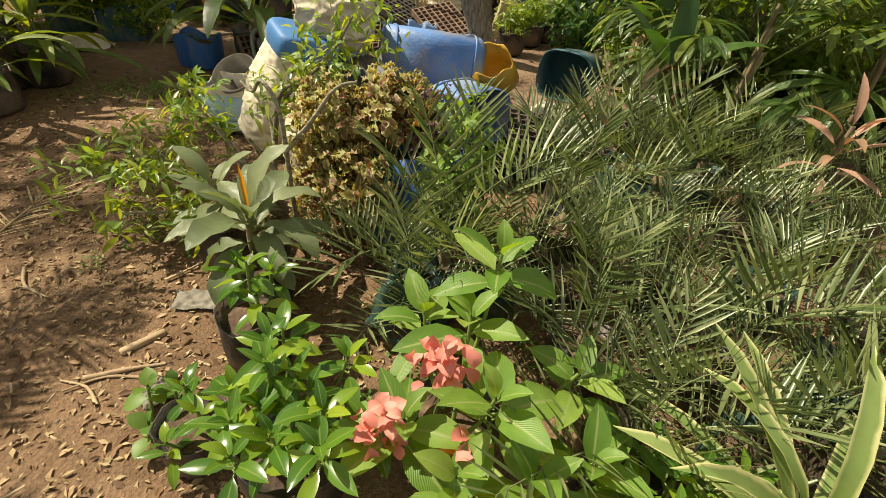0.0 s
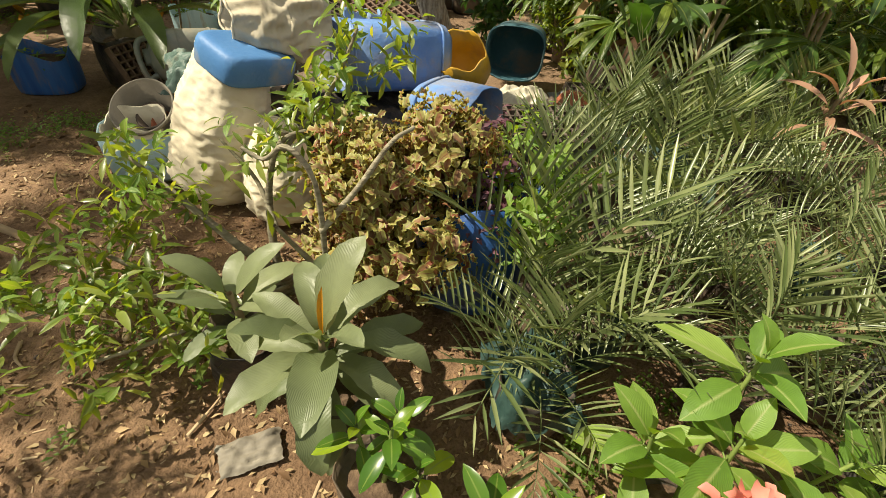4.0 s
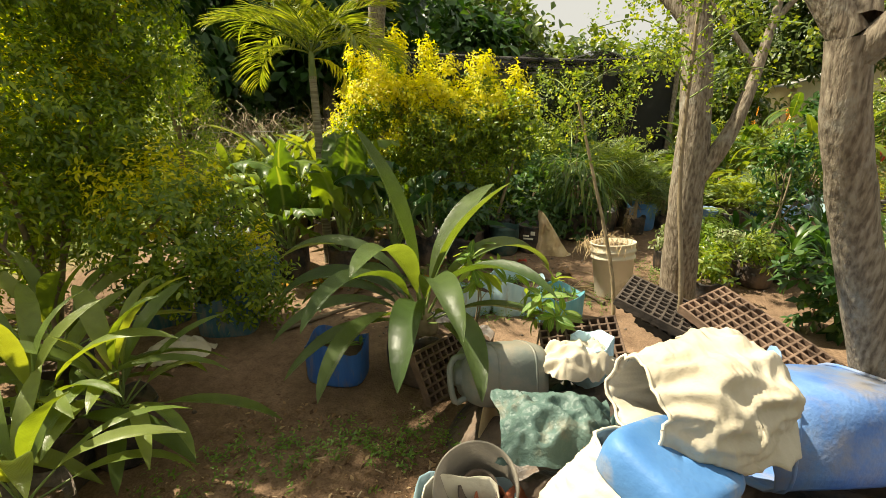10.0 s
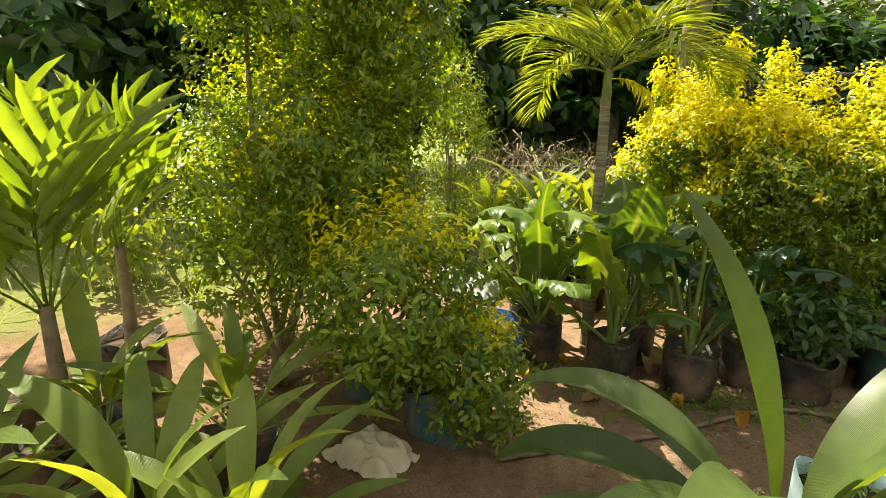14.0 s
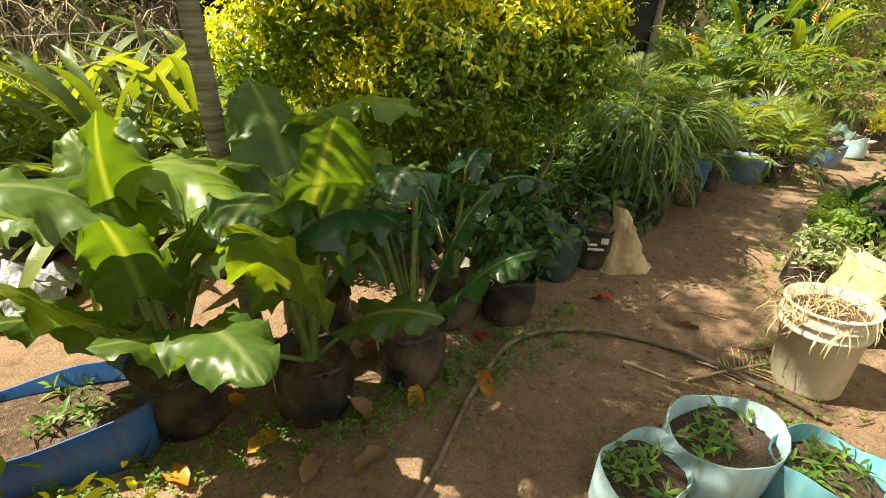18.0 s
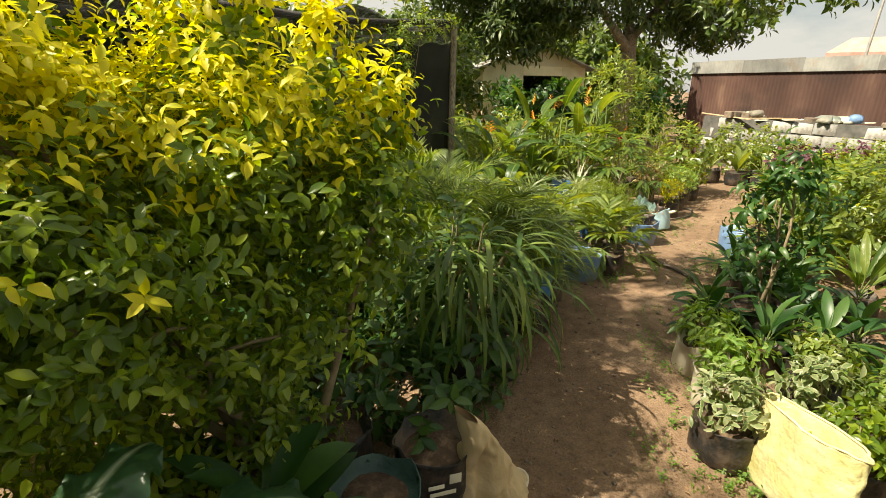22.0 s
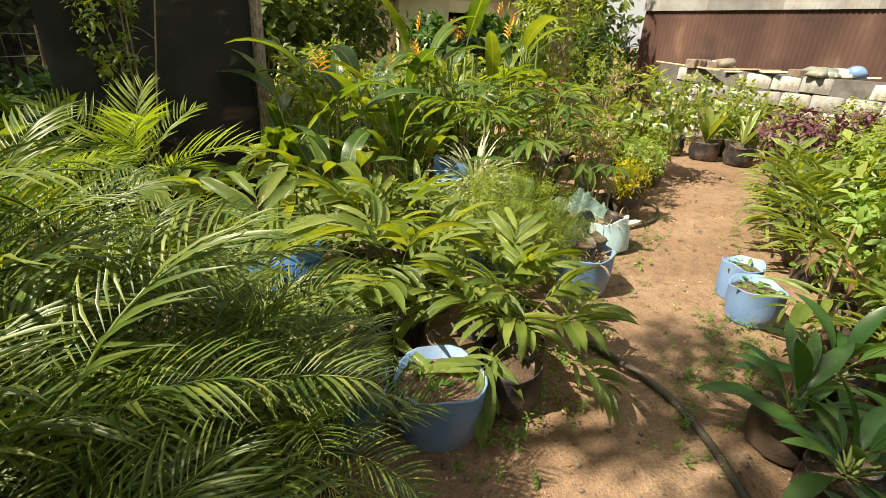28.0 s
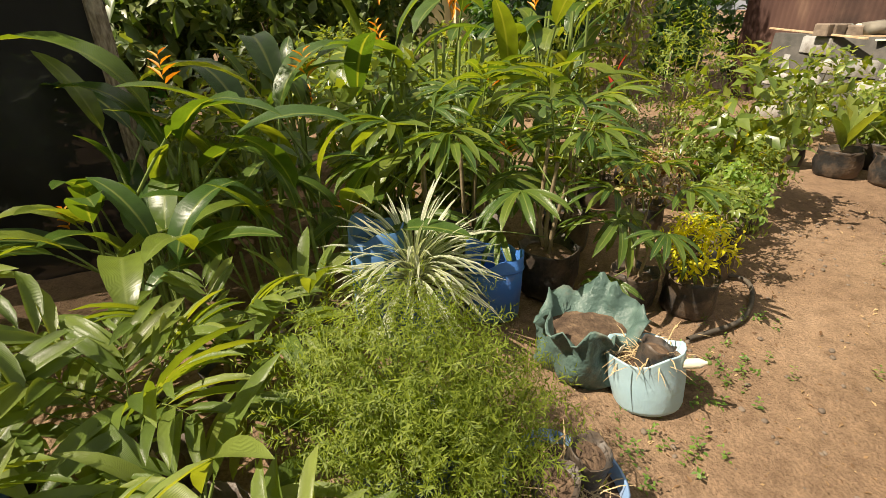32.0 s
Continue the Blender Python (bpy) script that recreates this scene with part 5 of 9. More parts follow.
rubbish_mound()
cut_drum("blue_tub", "blue", (0.20, 1.31, 0.0), (0.20, 1.31, 0.47), 0.195, "deep blue cut plastic drum used as a planter", "tub", 1.0, 2.4, 3, 0.025, ribs=(0.16,))
cut_drum("blue_drum", "worn_blue", (-0.09, 2.62, 0.42), (-0.58, 2.30, 0.47), 0.205, "sun-faded blue plastic drum lying on the heap", squash=0.8, power=4.5, seed=1, roll=12, ribs=(0.12, 0.90))
cut_drum("blue_drum", "worn_blue", (-0.10, 2.20, 0.30), (0.20, 2.03, 0.33), 0.165, "cut light blue drum tipped on its side, open end dark", squash=0.88, power=3.6, seed=2, ribs=(0.2,))
cut_drum("yellow_drum", "yellow", (0.10, 2.56, 0.34), (0.04, 2.44, 0.50), 0.125, "broken yellow plastic drum", power=2.4, seed=4, jag=0.035, squash=0.95)
cut_drum("teal_drum", "teal", (0.40, 3.50, 0.26), (0.35, 3.14, 0.31), 0.185, "open dark teal drum lying on its side, dusty inside", power=3.4, seed=5, squash=0.88, ribs=(0.95,))
cut_drum("light_blue_can", "light_blue", (-1.07, 2.72, 0.22), (-1.08, 2.70, 0.48), 0.085, "light blue plastic can with its top cut off", "can", power=4.0, seed=6)
cut_drum("blue_scrap", "faded_blue", (-0.42, 2.72, 0.30), (-0.50, 2.66, 0.56), 0.10, "cut piece of faded blue drum behind the crumpled sack", "drum", power=4.0, seed=7, jag=0.04)
cut_drum("brown_box", "tan_sack", (-1.30, 2.40, 0.16), (-1.335, 2.28, 0.19), 0.125, "shallow tan plastic box standing on edge", "box", squash=0.9, power=6.0, seed=8, jag=0.0)
POT = [(0.001, 0), (0.07, 0), (0.10, 0.14), (0.115, 0.14), (0.115, 0.18), (0.10, 0.18), (0.065, 0.02), (0.001, 0.015)]
for x, y, z, rx, rz, text in ((0.62, 2.5, 0.16, 80, 150, "small terracotta pot lying on its side"), (-0.38, 1.80, 0.20, 60, 30, "terracotta pot tipped over on the heap"), (-1.12, 1.92, 0.06, 14, 30, "terracotta pot standing beside the cut can")):
    junk("terracotta_pot", lathe_t(POT, 28), "terracotta", x, y, z, rx, 0, rz, text, "pot")
for k, (a, b, r) in enumerate((((-0.55, 1.62, 0.02), (-0.42, 1.66, 0.46), 0.006), ((-1.02, 2.05, 0.1), (-0.99, 2.0, 0.44), 0.005), ((-0.36, 1.7, 0.1), (-0.2, 1.78, 0.4), 0.005))):
    solid("stick", mesh_of("stick", branch_t([a, Vector(a).lerp(Vector(b), 0.5) + Vector((0.01, 0, 0)), b], r, r * 0.6, 6, 3, 0.1, k), M["wood"]), 0, 0, label="thin dry stick leaning on the heap", category="stick", group="sticks on the soil")


def crate_with_bucket():
    c = thing("cut_jerrycan", -1.315, 1.82, 0, 22, 1.12, "light blue plastic can cut open as a box", "container")
    part("shell", mesh_of("shell", barrel_t(0.150, 0.215, 0.006, 0.78, 2, 0.012, 6.0, 0.95, 0.03), M["light_blue"]), c)
    part("handle_ridge", mesh_of("handle_ridge", moved(box_t(0.10, 0.012, 0.012, 0.004), pose(0, -0.120, 0.085)), M["light_blue"]), c)
    for k in (-1, 1):
        part("handle_ridge", mesh_of("handle_ridge", moved(box_t(0.012, 0.012, 0.06, 0.004), pose(0.06 * k, -0.120, 0.085, 0, 18 * k, 0)), M["light_blue"]), c)
    part("label_panel", mesh_of("label_panel", moved(box_t(0.17, 0.008, 0.045, 0.003), pose(0, -0.119, 0.028)), M["light_blue"]), c)
    inner = thing("white_liner", -1.325, 1.80, 0.10, 22, 1.0, "off-white cut plastic liner standing in the can", "container", rx=10)
    part("shell", mesh_of("shell", barrel_t(0.125, 0.19, 0.005, 0.7, 5, 0.02, 5.0, 0.95, 0.02), M["white_plastic"]), inner)
    b = lay(thing("bucket", -1.285, 1.93, 0.16, label="dusty grey-brown plastic bucket leaning in the cut can", category="bucket"), (-1.285, 1.94, 0.15), (-1.275, 1.76, 0.40))
    part("shell", mesh_of("shell", lathe_t([(0.001, 0), (0.108, 0), (0.128, 0.22), (0.136, 0.22), (0.137, 0.234), (0.130, 0.236), (0.102, 0.012), (0.001, 0.01)], 40), M["bucket_grey"]), b)
    p = lay(thing("small_pot", -1.28, 1.86, 0.2, label="small black plastic pot inside the bucket", category="pot"), (-1.285, 1.92, 0.18), (-1.285, 1.80, 0.35), 20)
    part("shell", mesh_of("shell", lathe_t([(0.001, 0), (0.048, 0), (0.062, 0.11), (0.068, 0.112), (0.068, 0.118), (0.060, 0.118), (0.044, 0.01), (0.001, 0.01)], 28), M["tray"]), p)
    q = lay(thing("small_pot", -1.24, 1.87, 0.2, label="small terracotta-coloured pot inside the bucket", category="pot"), (-1.25, 1.92, 0.17), (-1.245, 1.80, 0.33), 0)
    part("shell", mesh_of("shell", lathe_t([(0.001, 0), (0.04, 0), (0.054, 0.09), (0.05, 0.09), (0.036, 0.01), (0.001, 0.01)], 24), M["terracotta"]), q)


crate_with_bucket()


def cloth_sack(a, b, r, seed, label, mat="sack", top=0.5, crease=0.02, crumple=0.02, squash=0.85, power=2.5, mouth=0.0, foot=0.14, rows=84, sides=120, belly=0.06, roll=0.0, name="sack"):
    """A filled sack from a to b: rounded foot, sagging belly, gathered top, creases that run round it. mouth: how deep it stands open."""
    h = (Vector(b) - Vector(a)).length
    v, uv, q = [], [], []
    line = [(i / rows, 1.0) for i in range(rows + 1)] + [(1 - mouth * k / 10, 0.95 - 0.03 * k) for k in range(1, 11) if mouth]
    for t, f0 in line:
        low = math.sqrt(max(0.0, 1 - (1 - min(1, t / foot)) ** 2)) * 0.96 + 0.04
        u = max(0.0, (t - 0.62) / 0.38)
        prof = low * (1 + belly * math.sin(math.pi * min(1, t / 0.7))) * (1 + (top - 1) * u * u * (3 - 2 * u)) * f0
        for k in range(sides):
            an = 2 * math.pi * k / sides
            c, d = math.cos(an), math.sin(an)
            sq = (abs(c) ** power + abs(d) ** power) ** (-1 / power)
            n1 = noise.noise((c * 1.6 + seed, d * 1.6, t * h * 7))
            n2 = 0.35 - abs(noise.noise((c * 2.6, d * 2.6 + seed, t * h * 26)))
            n3 = 0.35 - abs(noise.noise((c * 5.0 + 4, d * 5.0 + seed, t * h * 60)))
            n4 = 0.35 - abs(noise.noise((c * 3.2, d * 3.2, t * h * 9 + seed)))
            n5 = 0.35 - abs(noise.noise((c * 1.7 + 9, d * 1.7, t * h * 5 + seed)))
            w = 1 + crumple * (0.5 * n1 + 1.3 * n4 + 2.4 * n5) + crease * (n2 + 0.5 * n3)
            z = t * h + crumple * h * 0.5 * noise.noise((c * 2 + seed, d * 2, 3)) * (t > 0.5)
            v.append((r * prof * sq * c * w, r * prof * sq * d * w * squash, z)), uv.append((k / sides, t))
    m = len(line)
    q = [(i * sides + k, i * sides + (k + 1) % sides, (i + 1) * sides + (k + 1) % sides, (i + 1) * sides + k) for i in range(m - 1) for k in range(sides)]
    v += [(0, 0, 0), (0, 0, line[-1][0] * h)]
    for k in range(sides):
        q.append((k, len(v) - 2, len(v) - 2, (k + 1) % sides))
        q.append(((m - 1) * sides + k, (m - 1) * sides + (k + 1) % sides, len(v) - 1, len(v) - 1))
    q = [f for f in q if len(set(f)) == 4]
    root = lay(thing(name, *a, label=label, category="sack"), a, b, roll)
    part("cloth", mesh_of("cloth", (np.array(v), np.array(q), np.array(uv + [(0, 0), (0, 1)])), M[mat]), root)
    ring = [tuple(v[(rows if rows < m else m - 1) * sides + (k % sides)]) for k in range(0, sides + 1, 2)]
    part("hem", mesh_of("hem", tube_t(ring, [0.005] * len(ring), 6, 0.3, seed), M[mat]), root)
    return root


def sack(x, y, z, r, h, seed, mat="sack", rx=0, ry=0, rz=0, label="", mouth=0.5, squash=0.8, folds=0.05, name="sack"):
    up = Euler([radians(k) for k in (rx, ry, rz)]).to_matrix() @ Vector((0, 0, h))
    return cloth_sack((x, y, z), (x + up.x, y + up.y, z + up.z), r, seed, label, mat, mouth, folds * 0.5, folds, squash, 2.4, 0.4, name=name, roll=rz, rows=40, sides=64)


cloth_sack((-0.99, 1.70, 0.0), (-0.81, 1.80, 0.60), 0.178, 3, "full woven cream sack leaning on the heap", top=0.74, crease=0.08, crumple=0.035, squash=0.9, roll=30)
cloth_sack((-0.64, 1.60, 0.0), (-0.60, 1.64, 0.40), 0.135, 5, "half-full woven cream sack with its mouth folded", top=0.62, crease=0.09, crumple=0.07, mouth=0.1, roll=10)
cloth_sack((-0.52, 2.13, 0.69), (-0.86, 1.90, 0.71), 0.165, 8, "crumpled cream sack with an open mouth on top of the heap", top=0.72, crease=0.08, crumple=0.17, mouth=0.5, squash=0.82, foot=0.3, belly=0.1, power=2.2)
junk("drum_base", lathe_t([(0.150, 0.0), (0.158, 0.002), (0.162, 0.010), (0.165, 0.06), (0.163, 0.085), (0.157, 0.100), (0.147, 0.109), (0.134, 0.113), (0.12, 0.114), (0.08, 0.113), (0.04, 0.112), (0.001, 0.112), (0.001, 0.104), (0.13, 0.10), (0.150, 0.09), (0.152, 0.0)], 56, 0.80, 0.0, 1, None, 5.0), "mid_blue", -0.775, 1.80, 0.545, 14, 12, 62, "blue plastic drum base turned over on the sack", "lid")


def peaked_sack():
    """An empty flat sack standing on its open end, folded to a peak at one side."""
    v, uv, q, n, m = [], [], [], 30, 56
    for i in range(n + 1):
        t = i / n
        lo, hi = -0.13 + 0.03 * math.sin(2.5 * t), 0.25 * (1 - t) ** 0.85 - 0.075 * t ** 0.5
        c, w = (lo + hi) / 2, max((hi - lo) / 2, 0.035 * (1 - t) ** 0.3 + 0.004)
        for k in range(m):
            a = 2 * math.pi * k / m
            x, y = c + w * math.cos(a), (0.085 - 0.045 * t) * math.sin(a)
            f = noise.noise((x * 9, y * 9 + 3, t * 4)) * 0.05 + 0.035 * (0.5 - abs(noise.noise((x * 22, 5, t * 7)))) - 0.03 * math.exp(-((x + 0.055) / 0.018) ** 2) * (y < 0) * math.sin(math.pi * min(1, t * 1.2))
            v.append((x, y + f * (1 if y > 0 else -1), 0.46 * t + 0.012 * math.sin(3 * a) * (1 - t)))
            uv.append((k / m, t))
    for i in range(n):
        for k in range(m):
            q.append((i * m + k, i * m + (k + 1) % m, (i + 1) * m + (k + 1) % m, (i + 1) * m + k))
    root = thing("sack", -1.93, 5.42, 0, 28, 1.0, "empty tan sack standing in a peak beside the path", "sack")
    part("cloth", mesh_of("cloth", (np.array(v), np.array(q), np.array(uv)), M["tan_sack"]), root)
    part("hem", mesh_of("hem", tube_t([(0.06 + 0.19 * math.cos(a / 24 * 6.2832), 0.087 * math.sin(a / 24 * 6.2832), 0.008) for a in range(25)], [0.006] * 25, 6), M["sack"]), root)


peaked_sack()


def grey_can():
    """A squat jerrycan lying on its side, its shoulder and slotted handle towards the path."""
    c = lay(thing("grey_can", -1.36, 2.58, 0.30, label="dusty grey-green jerrycan lying on the heap", category="can"), (-1.30, 2.62, 0.30), (-1.62, 2.36, 0.33), 20)
    part("shell", mesh_of("shell", lathe_t([(0.001, 0), (0.12, 0.0), (0.145, 0.012), (0.155, 0.04), (0.155, 0.26), (0.150, 0.30), (0.135, 0.335), (0.11, 0.36), (0.07, 0.375), (0.05, 0.38), (0.048, 0.40), (0.001, 0.40)], 44, 0.86, 0.0, 1, None, 3.6), M["grey_can"]), c)
    for z in (0.07, 0.24):
        part("rib", mesh_of("rib", rim_t(0.154, z, 0.86, 3.6, 0.006), M["grey_can"]), c)
    part("handle", mesh_of("handle", branch_t([(0.05, -0.09, 0.36), (0.05, -0.10, 0.41), (0.05, 0.02, 0.43), (0.05, 0.08, 0.41), (0.05, 0.09, 0.36)], 0.014, 0.014, 8), M["grey_can"]), c)


grey_can()


def tray(x, y, z, rx, ry, rz, mat="tray", nx=11, ny=6, cell=0.05, label="black plastic seed tray caked with dry soil"):
    """A seed tray: a grid of walls with a pocket under each opening."""
    root = thing("seed_tray", x, y, z, rz, 1.0, label, "seed tray", "seed trays", rx, ry)

    def make():
        t = []
        for i in range(nx + 1):
            t.append(moved(box_t(0.011, ny * cell, 0.04, 0.002), pose((i - nx / 2) * cell, 0, 0)))
        for j in range(ny + 1):
            t.append(moved(box_t(nx * cell + 0.011, 0.011, 0.041, 0.002), pose(0, (j - ny / 2) * cell, 0.0)))
        for i in range(nx):
            for j in range(ny):
                t.append(moved(lathe_t([(0.021, 0.03), (0.012, -0.02), (0.001, -0.022)], 6), pose((i - nx / 2 + 0.5) * cell, (j - ny / 2 + 0.5) * cell, 0.0)))
        return mesh_of("tray", joined(*t), M[mat], False)
    part("grid", cached(("tray", mat, nx, ny), make), root)


tray(-0.74, 3.04, 0.50, 6, 17, -8, nx=13, ny=7, cell=0.042)
tray(-0.44, 2.94, 0.505, 10, 17, -36, "tray_rust", 13, 7, 0.042, "seed tray stained with red-brown mud")
tray(-0.62, 3.06, 0.40, 8, 16, -20, nx=13, ny=7, cell=0.042)
tray(-0.36, 3.02, 0.39, 10, 18, -44, nx=13, ny=7, cell=0.042)
tray(-1.15, 2.88, 0.34, 30, -10, 20, "tray_rust", 9, 6, 0.042, "seed tray stained with red-brown mud")
tray(-1.78, 2.62, 0.20, 62, 0, 75, "tray_rust", 9, 6, 0.04, "mud-stained seed tray standing on edge")
tray(0.55, 2.25, 0.24, 10, 4, 20)
tray(1.0, 3.0, 0.12, 10, 4, 20)
cut_drum("tray_stand", "bucket_grey", (-0.55, 3.05, 0.0), (-0.55, 3.05, 0.36), 0.17, "dusty grey drum under the stacked trays", "drum", power=3.0)

def crumpled_sheet(x, y, z, w, d, seed, mat, label, rz=0, rx=0, name="plastic_sheet", sag=0.10):
    """A discarded sheet lying in sharp folds, its edges hanging."""
    n, m, v, uv = 44, 34, [], []
    for j in range(m + 1):
        for i in range(n + 1):
            a, b = 2 * i / n - 1, 2 * j / m - 1
            out = 1 + 0.22 * noise.noise((a * 1.6 + seed, b * 1.6, 1.0))
            px, py = a * w / 2 * out, b * d / 2 * out
            r1 = 0.4 - abs(noise.noise((a * 1.8, b * 1.8, seed)))
            r2 = 0.4 - abs(noise.noise((a * 4.0 + 3, b * 4.0, seed)))
            v.append((px, py, 0.16 * w * (1.2 * r1 + 0.5 * r2) - sag * max(abs(a), abs(b)) ** 2.5)), uv.append((a, b))
    q = np.array([(j * (n + 1) + i, j * (n + 1) + i + 1, (j + 1) * (n + 1) + i + 1, (j + 1) * (n + 1) + i) for j in range(m) for i in range(n)])
    solid(name, mesh_of(name, (np.array(v), q, np.array(uv)), M[mat]), x, y, z, rx, 0, rz, label=label, category="plastic sheet", group="crumpled sheets")


crumpled_sheet(-1.10, 2.10, 0.46, 0.40, 0.30, 3, "sage_bag", "crumpled dark sage-green grow bag on the heap", 20, 12)
crumpled_sheet(-0.62, 1.95, 0.40, 0.36, 0.30, 5, "black_bag", "crumpled black plastic under the sack", -15)
crumpled_sheet(-1.12, 2.62, 0.46, 0.34, 0.22, 7, "sack", "torn cream sack cloth lying on the heap", 35, 8)
crumpled_sheet(-0.98, 1.98, 0.30, 0.30, 0.24, 9, "black_bag", "crumpled black plastic beside the crate", 50, 20)
crumpled_sheet(0.42, 2.75, 0.22, 0.34, 0.26, 11, "white_plastic", "torn white plastic bag by the tree", 10, 5)

# trees by the heap
tree("tree", 0.07, 2.83, [(0, 0, 0), (-0.12, -0.1, 0.4), (-0.3, -0.2, 0.9), (-0.47, -0.33, 1.4), (-0.52, -0.36, 1.66)], 0.078, 0.058,
     [[(-0.52, -0.36, 1.66), (-0.75, -0.35, 2.0), (-1.1, -0.2, 2.6)], [(-0.5, -0.36, 1.6), (-0.25, -0.5, 1.9), (0.3, -0.6, 2.4)], [(-0.5, -0.36, 1.7), (-0.55, -0.1, 2.3), (-0.4, 0.3, 2.9)]],
     [((-1.3, 0.1, 3.3), (1.1, 1.1, 0.6), 2), ((0.5, -0.2, 3.1), (1.0, 1.0, 0.6), 2), ((-0.4, 0.8, 3.7), (1.2, 1.1, 0.7), 2)], "tree", 300, 6, 0.09, 0.03, MED_LEAF, 3, "nursery shade tree with a grey-brown leaning trunk")
tree("tree", -0.70, 4.36, [(0, 0, 0), (-0.03, -0.08, 0.5), (-0.05, -0.12, 0.9), (-0.07, -0.1, 1.5), (-0.15, 0.0, 2.1)], 0.125, 0.085,
     [[(-0.05, -0.12, 0.95), (0.17, -0.1, 1.4), (0.32, 0.1, 2.2)], [(-0.15, 0, 2.0), (-0.6, 0.2, 2.5), (-1.0, 0.4, 3.0)], [(-0.2, 0, 2.1), (0.1, 0.4, 2.7), (0.2, 0.8, 3.2)]],
     [((-0.9, 0.5, 3.4), (1.0, 1.0, 0.6), 2), ((0.4, 0.7, 3.2), (1.0, 1.0, 0.6), 2)], "tree", 300, 6, 0.09, 0.03, MED_LEAF, 5, "nursery shade tree with rough dark bark")
tree("tree", 2.2, 5.6, [(0, 0, 0), (0.03, 0.02, 0.8), (0.12, 0.0, 1.6), (0.1, 0.1, 2.4)], 0.11, 0.08,
     [[(0.1, 0.1, 2.3), (-0.5, 0.4, 2.8), (-1.2, 0.9, 3.1)], [(-0.5, 0.4, 2.75), (-1.1, 1.1, 2.55), (-1.75, 1.85, 2.2)], [(0.1, 0.1, 2.4), (0.5, 0.5, 3.0), (0.7, 1.2, 3.4)]],
     [((-0.8, 0.9, 3.1), (1.1, 1.0, 0.6), 3), ((0.7, 0.9, 3.5), (1.1, 1.1, 0.6), 2), ((-1.66, 1.8, 2.2), (0.3, 0.35, 0.16), 0.5), ((-1.3, 1.5, 2.32), (0.35, 0.3, 0.14), 0.5), ((-1.0, 1.3, 2.45), (0.3, 0.3, 0.2), 0.4)], "tree", 520, 6, 0.09, 0.03, MED_LEAF, 7, "nursery shade tree overhanging the path")


def woody_shrub():
    """The sparse shrub with bent grey stems in front of the heap."""
    rs = np.random.RandomState(11)
    root = thing("woody_shrub", -0.42, 1.16, 0, label="sparse shrub with bent grey stems and light green leaves", category="shrub")
    stems = [[(0, 0, 0), (-0.03, -0.02, 0.15), (-0.05, 0.05, 0.38), (0.02, 0.05, 0.58), (0.14, 0.1, 0.62)], [(0, 0, 0.05), (-0.1, -0.08, 0.25), (-0.3, -0.05, 0.42), (-0.45, 0.0, 0.50)], [(0, 0, 0), (-0.15, -0.15, 0.15), (-0.32, -0.22, 0.24), (-0.5, -0.2, 0.28)], [(0.02, 0.05, 0.55), (0.14, 0.2, 0.7), (0.2, 0.3, 0.85)], [(-0.02, 0, 0.3), (-0.1, 0.08, 0.42), (-0.2, 0.1, 0.54)], [(0, 0, 0.05), (-0.2, -0.2, 0.16), (-0.42, -0.36, 0.24), (-0.58, -0.44, 0.22)], [(0, 0, 0.04), (-0.08, -0.2, 0.12), (-0.22, -0.42, 0.18), (-0.32, -0.52, 0.2)]]
    pts = []
    for i, s in enumerate(stems):
        part("stem", mesh_of("stem", branch_t(s, 0.019 if i < 3 else 0.009, 0.005, 8, 6, 0.1, i), M["palm_trunk"]), root)
        line = smooth_line(s, 6)
        pts += [tuple(p) for p in line[len(line) // 2:]]
    tips = [(-0.45, -0.35, 0.28), (-0.3, -0.5, 0.22), (-0.58, -0.42, 0.24), (-0.15, -0.42, 0.2), (-0.42, 0, 0.46), (-0.48, -0.2, 0.28), (0.2, 0.3, 0.80), (0.1, 0.1, 0.60), (0.16, 0.22, 0.72), (-0.33, -0.1, 0.40)]
    p = np.concatenate([np.array(pts)[rs.randint(len(pts), size=48)] + rs.normal(scale=0.05, size=(48, 3))] + [np.array(t) + rs.normal(scale=(0.095, 0.095, 0.05), size=(12, 3)) for t in tips])
    d = rnd_dirs(rs, len(p)) + (0, 0, 0.3)
    part("foliage", mesh_of("foliage", leaf_cloud(rs, NARROW_LEAF, p, d, 5, 0.016, 0.085), M["shrub"]), root)
    part("upper_foliage", mesh_of("upper_foliage", leaf_cloud(rs, MED_LEAF, p[::2] + 0.02, d[::2], 5, 0.014, 0.06), M["mussaenda"]), root)


woody_shrub()

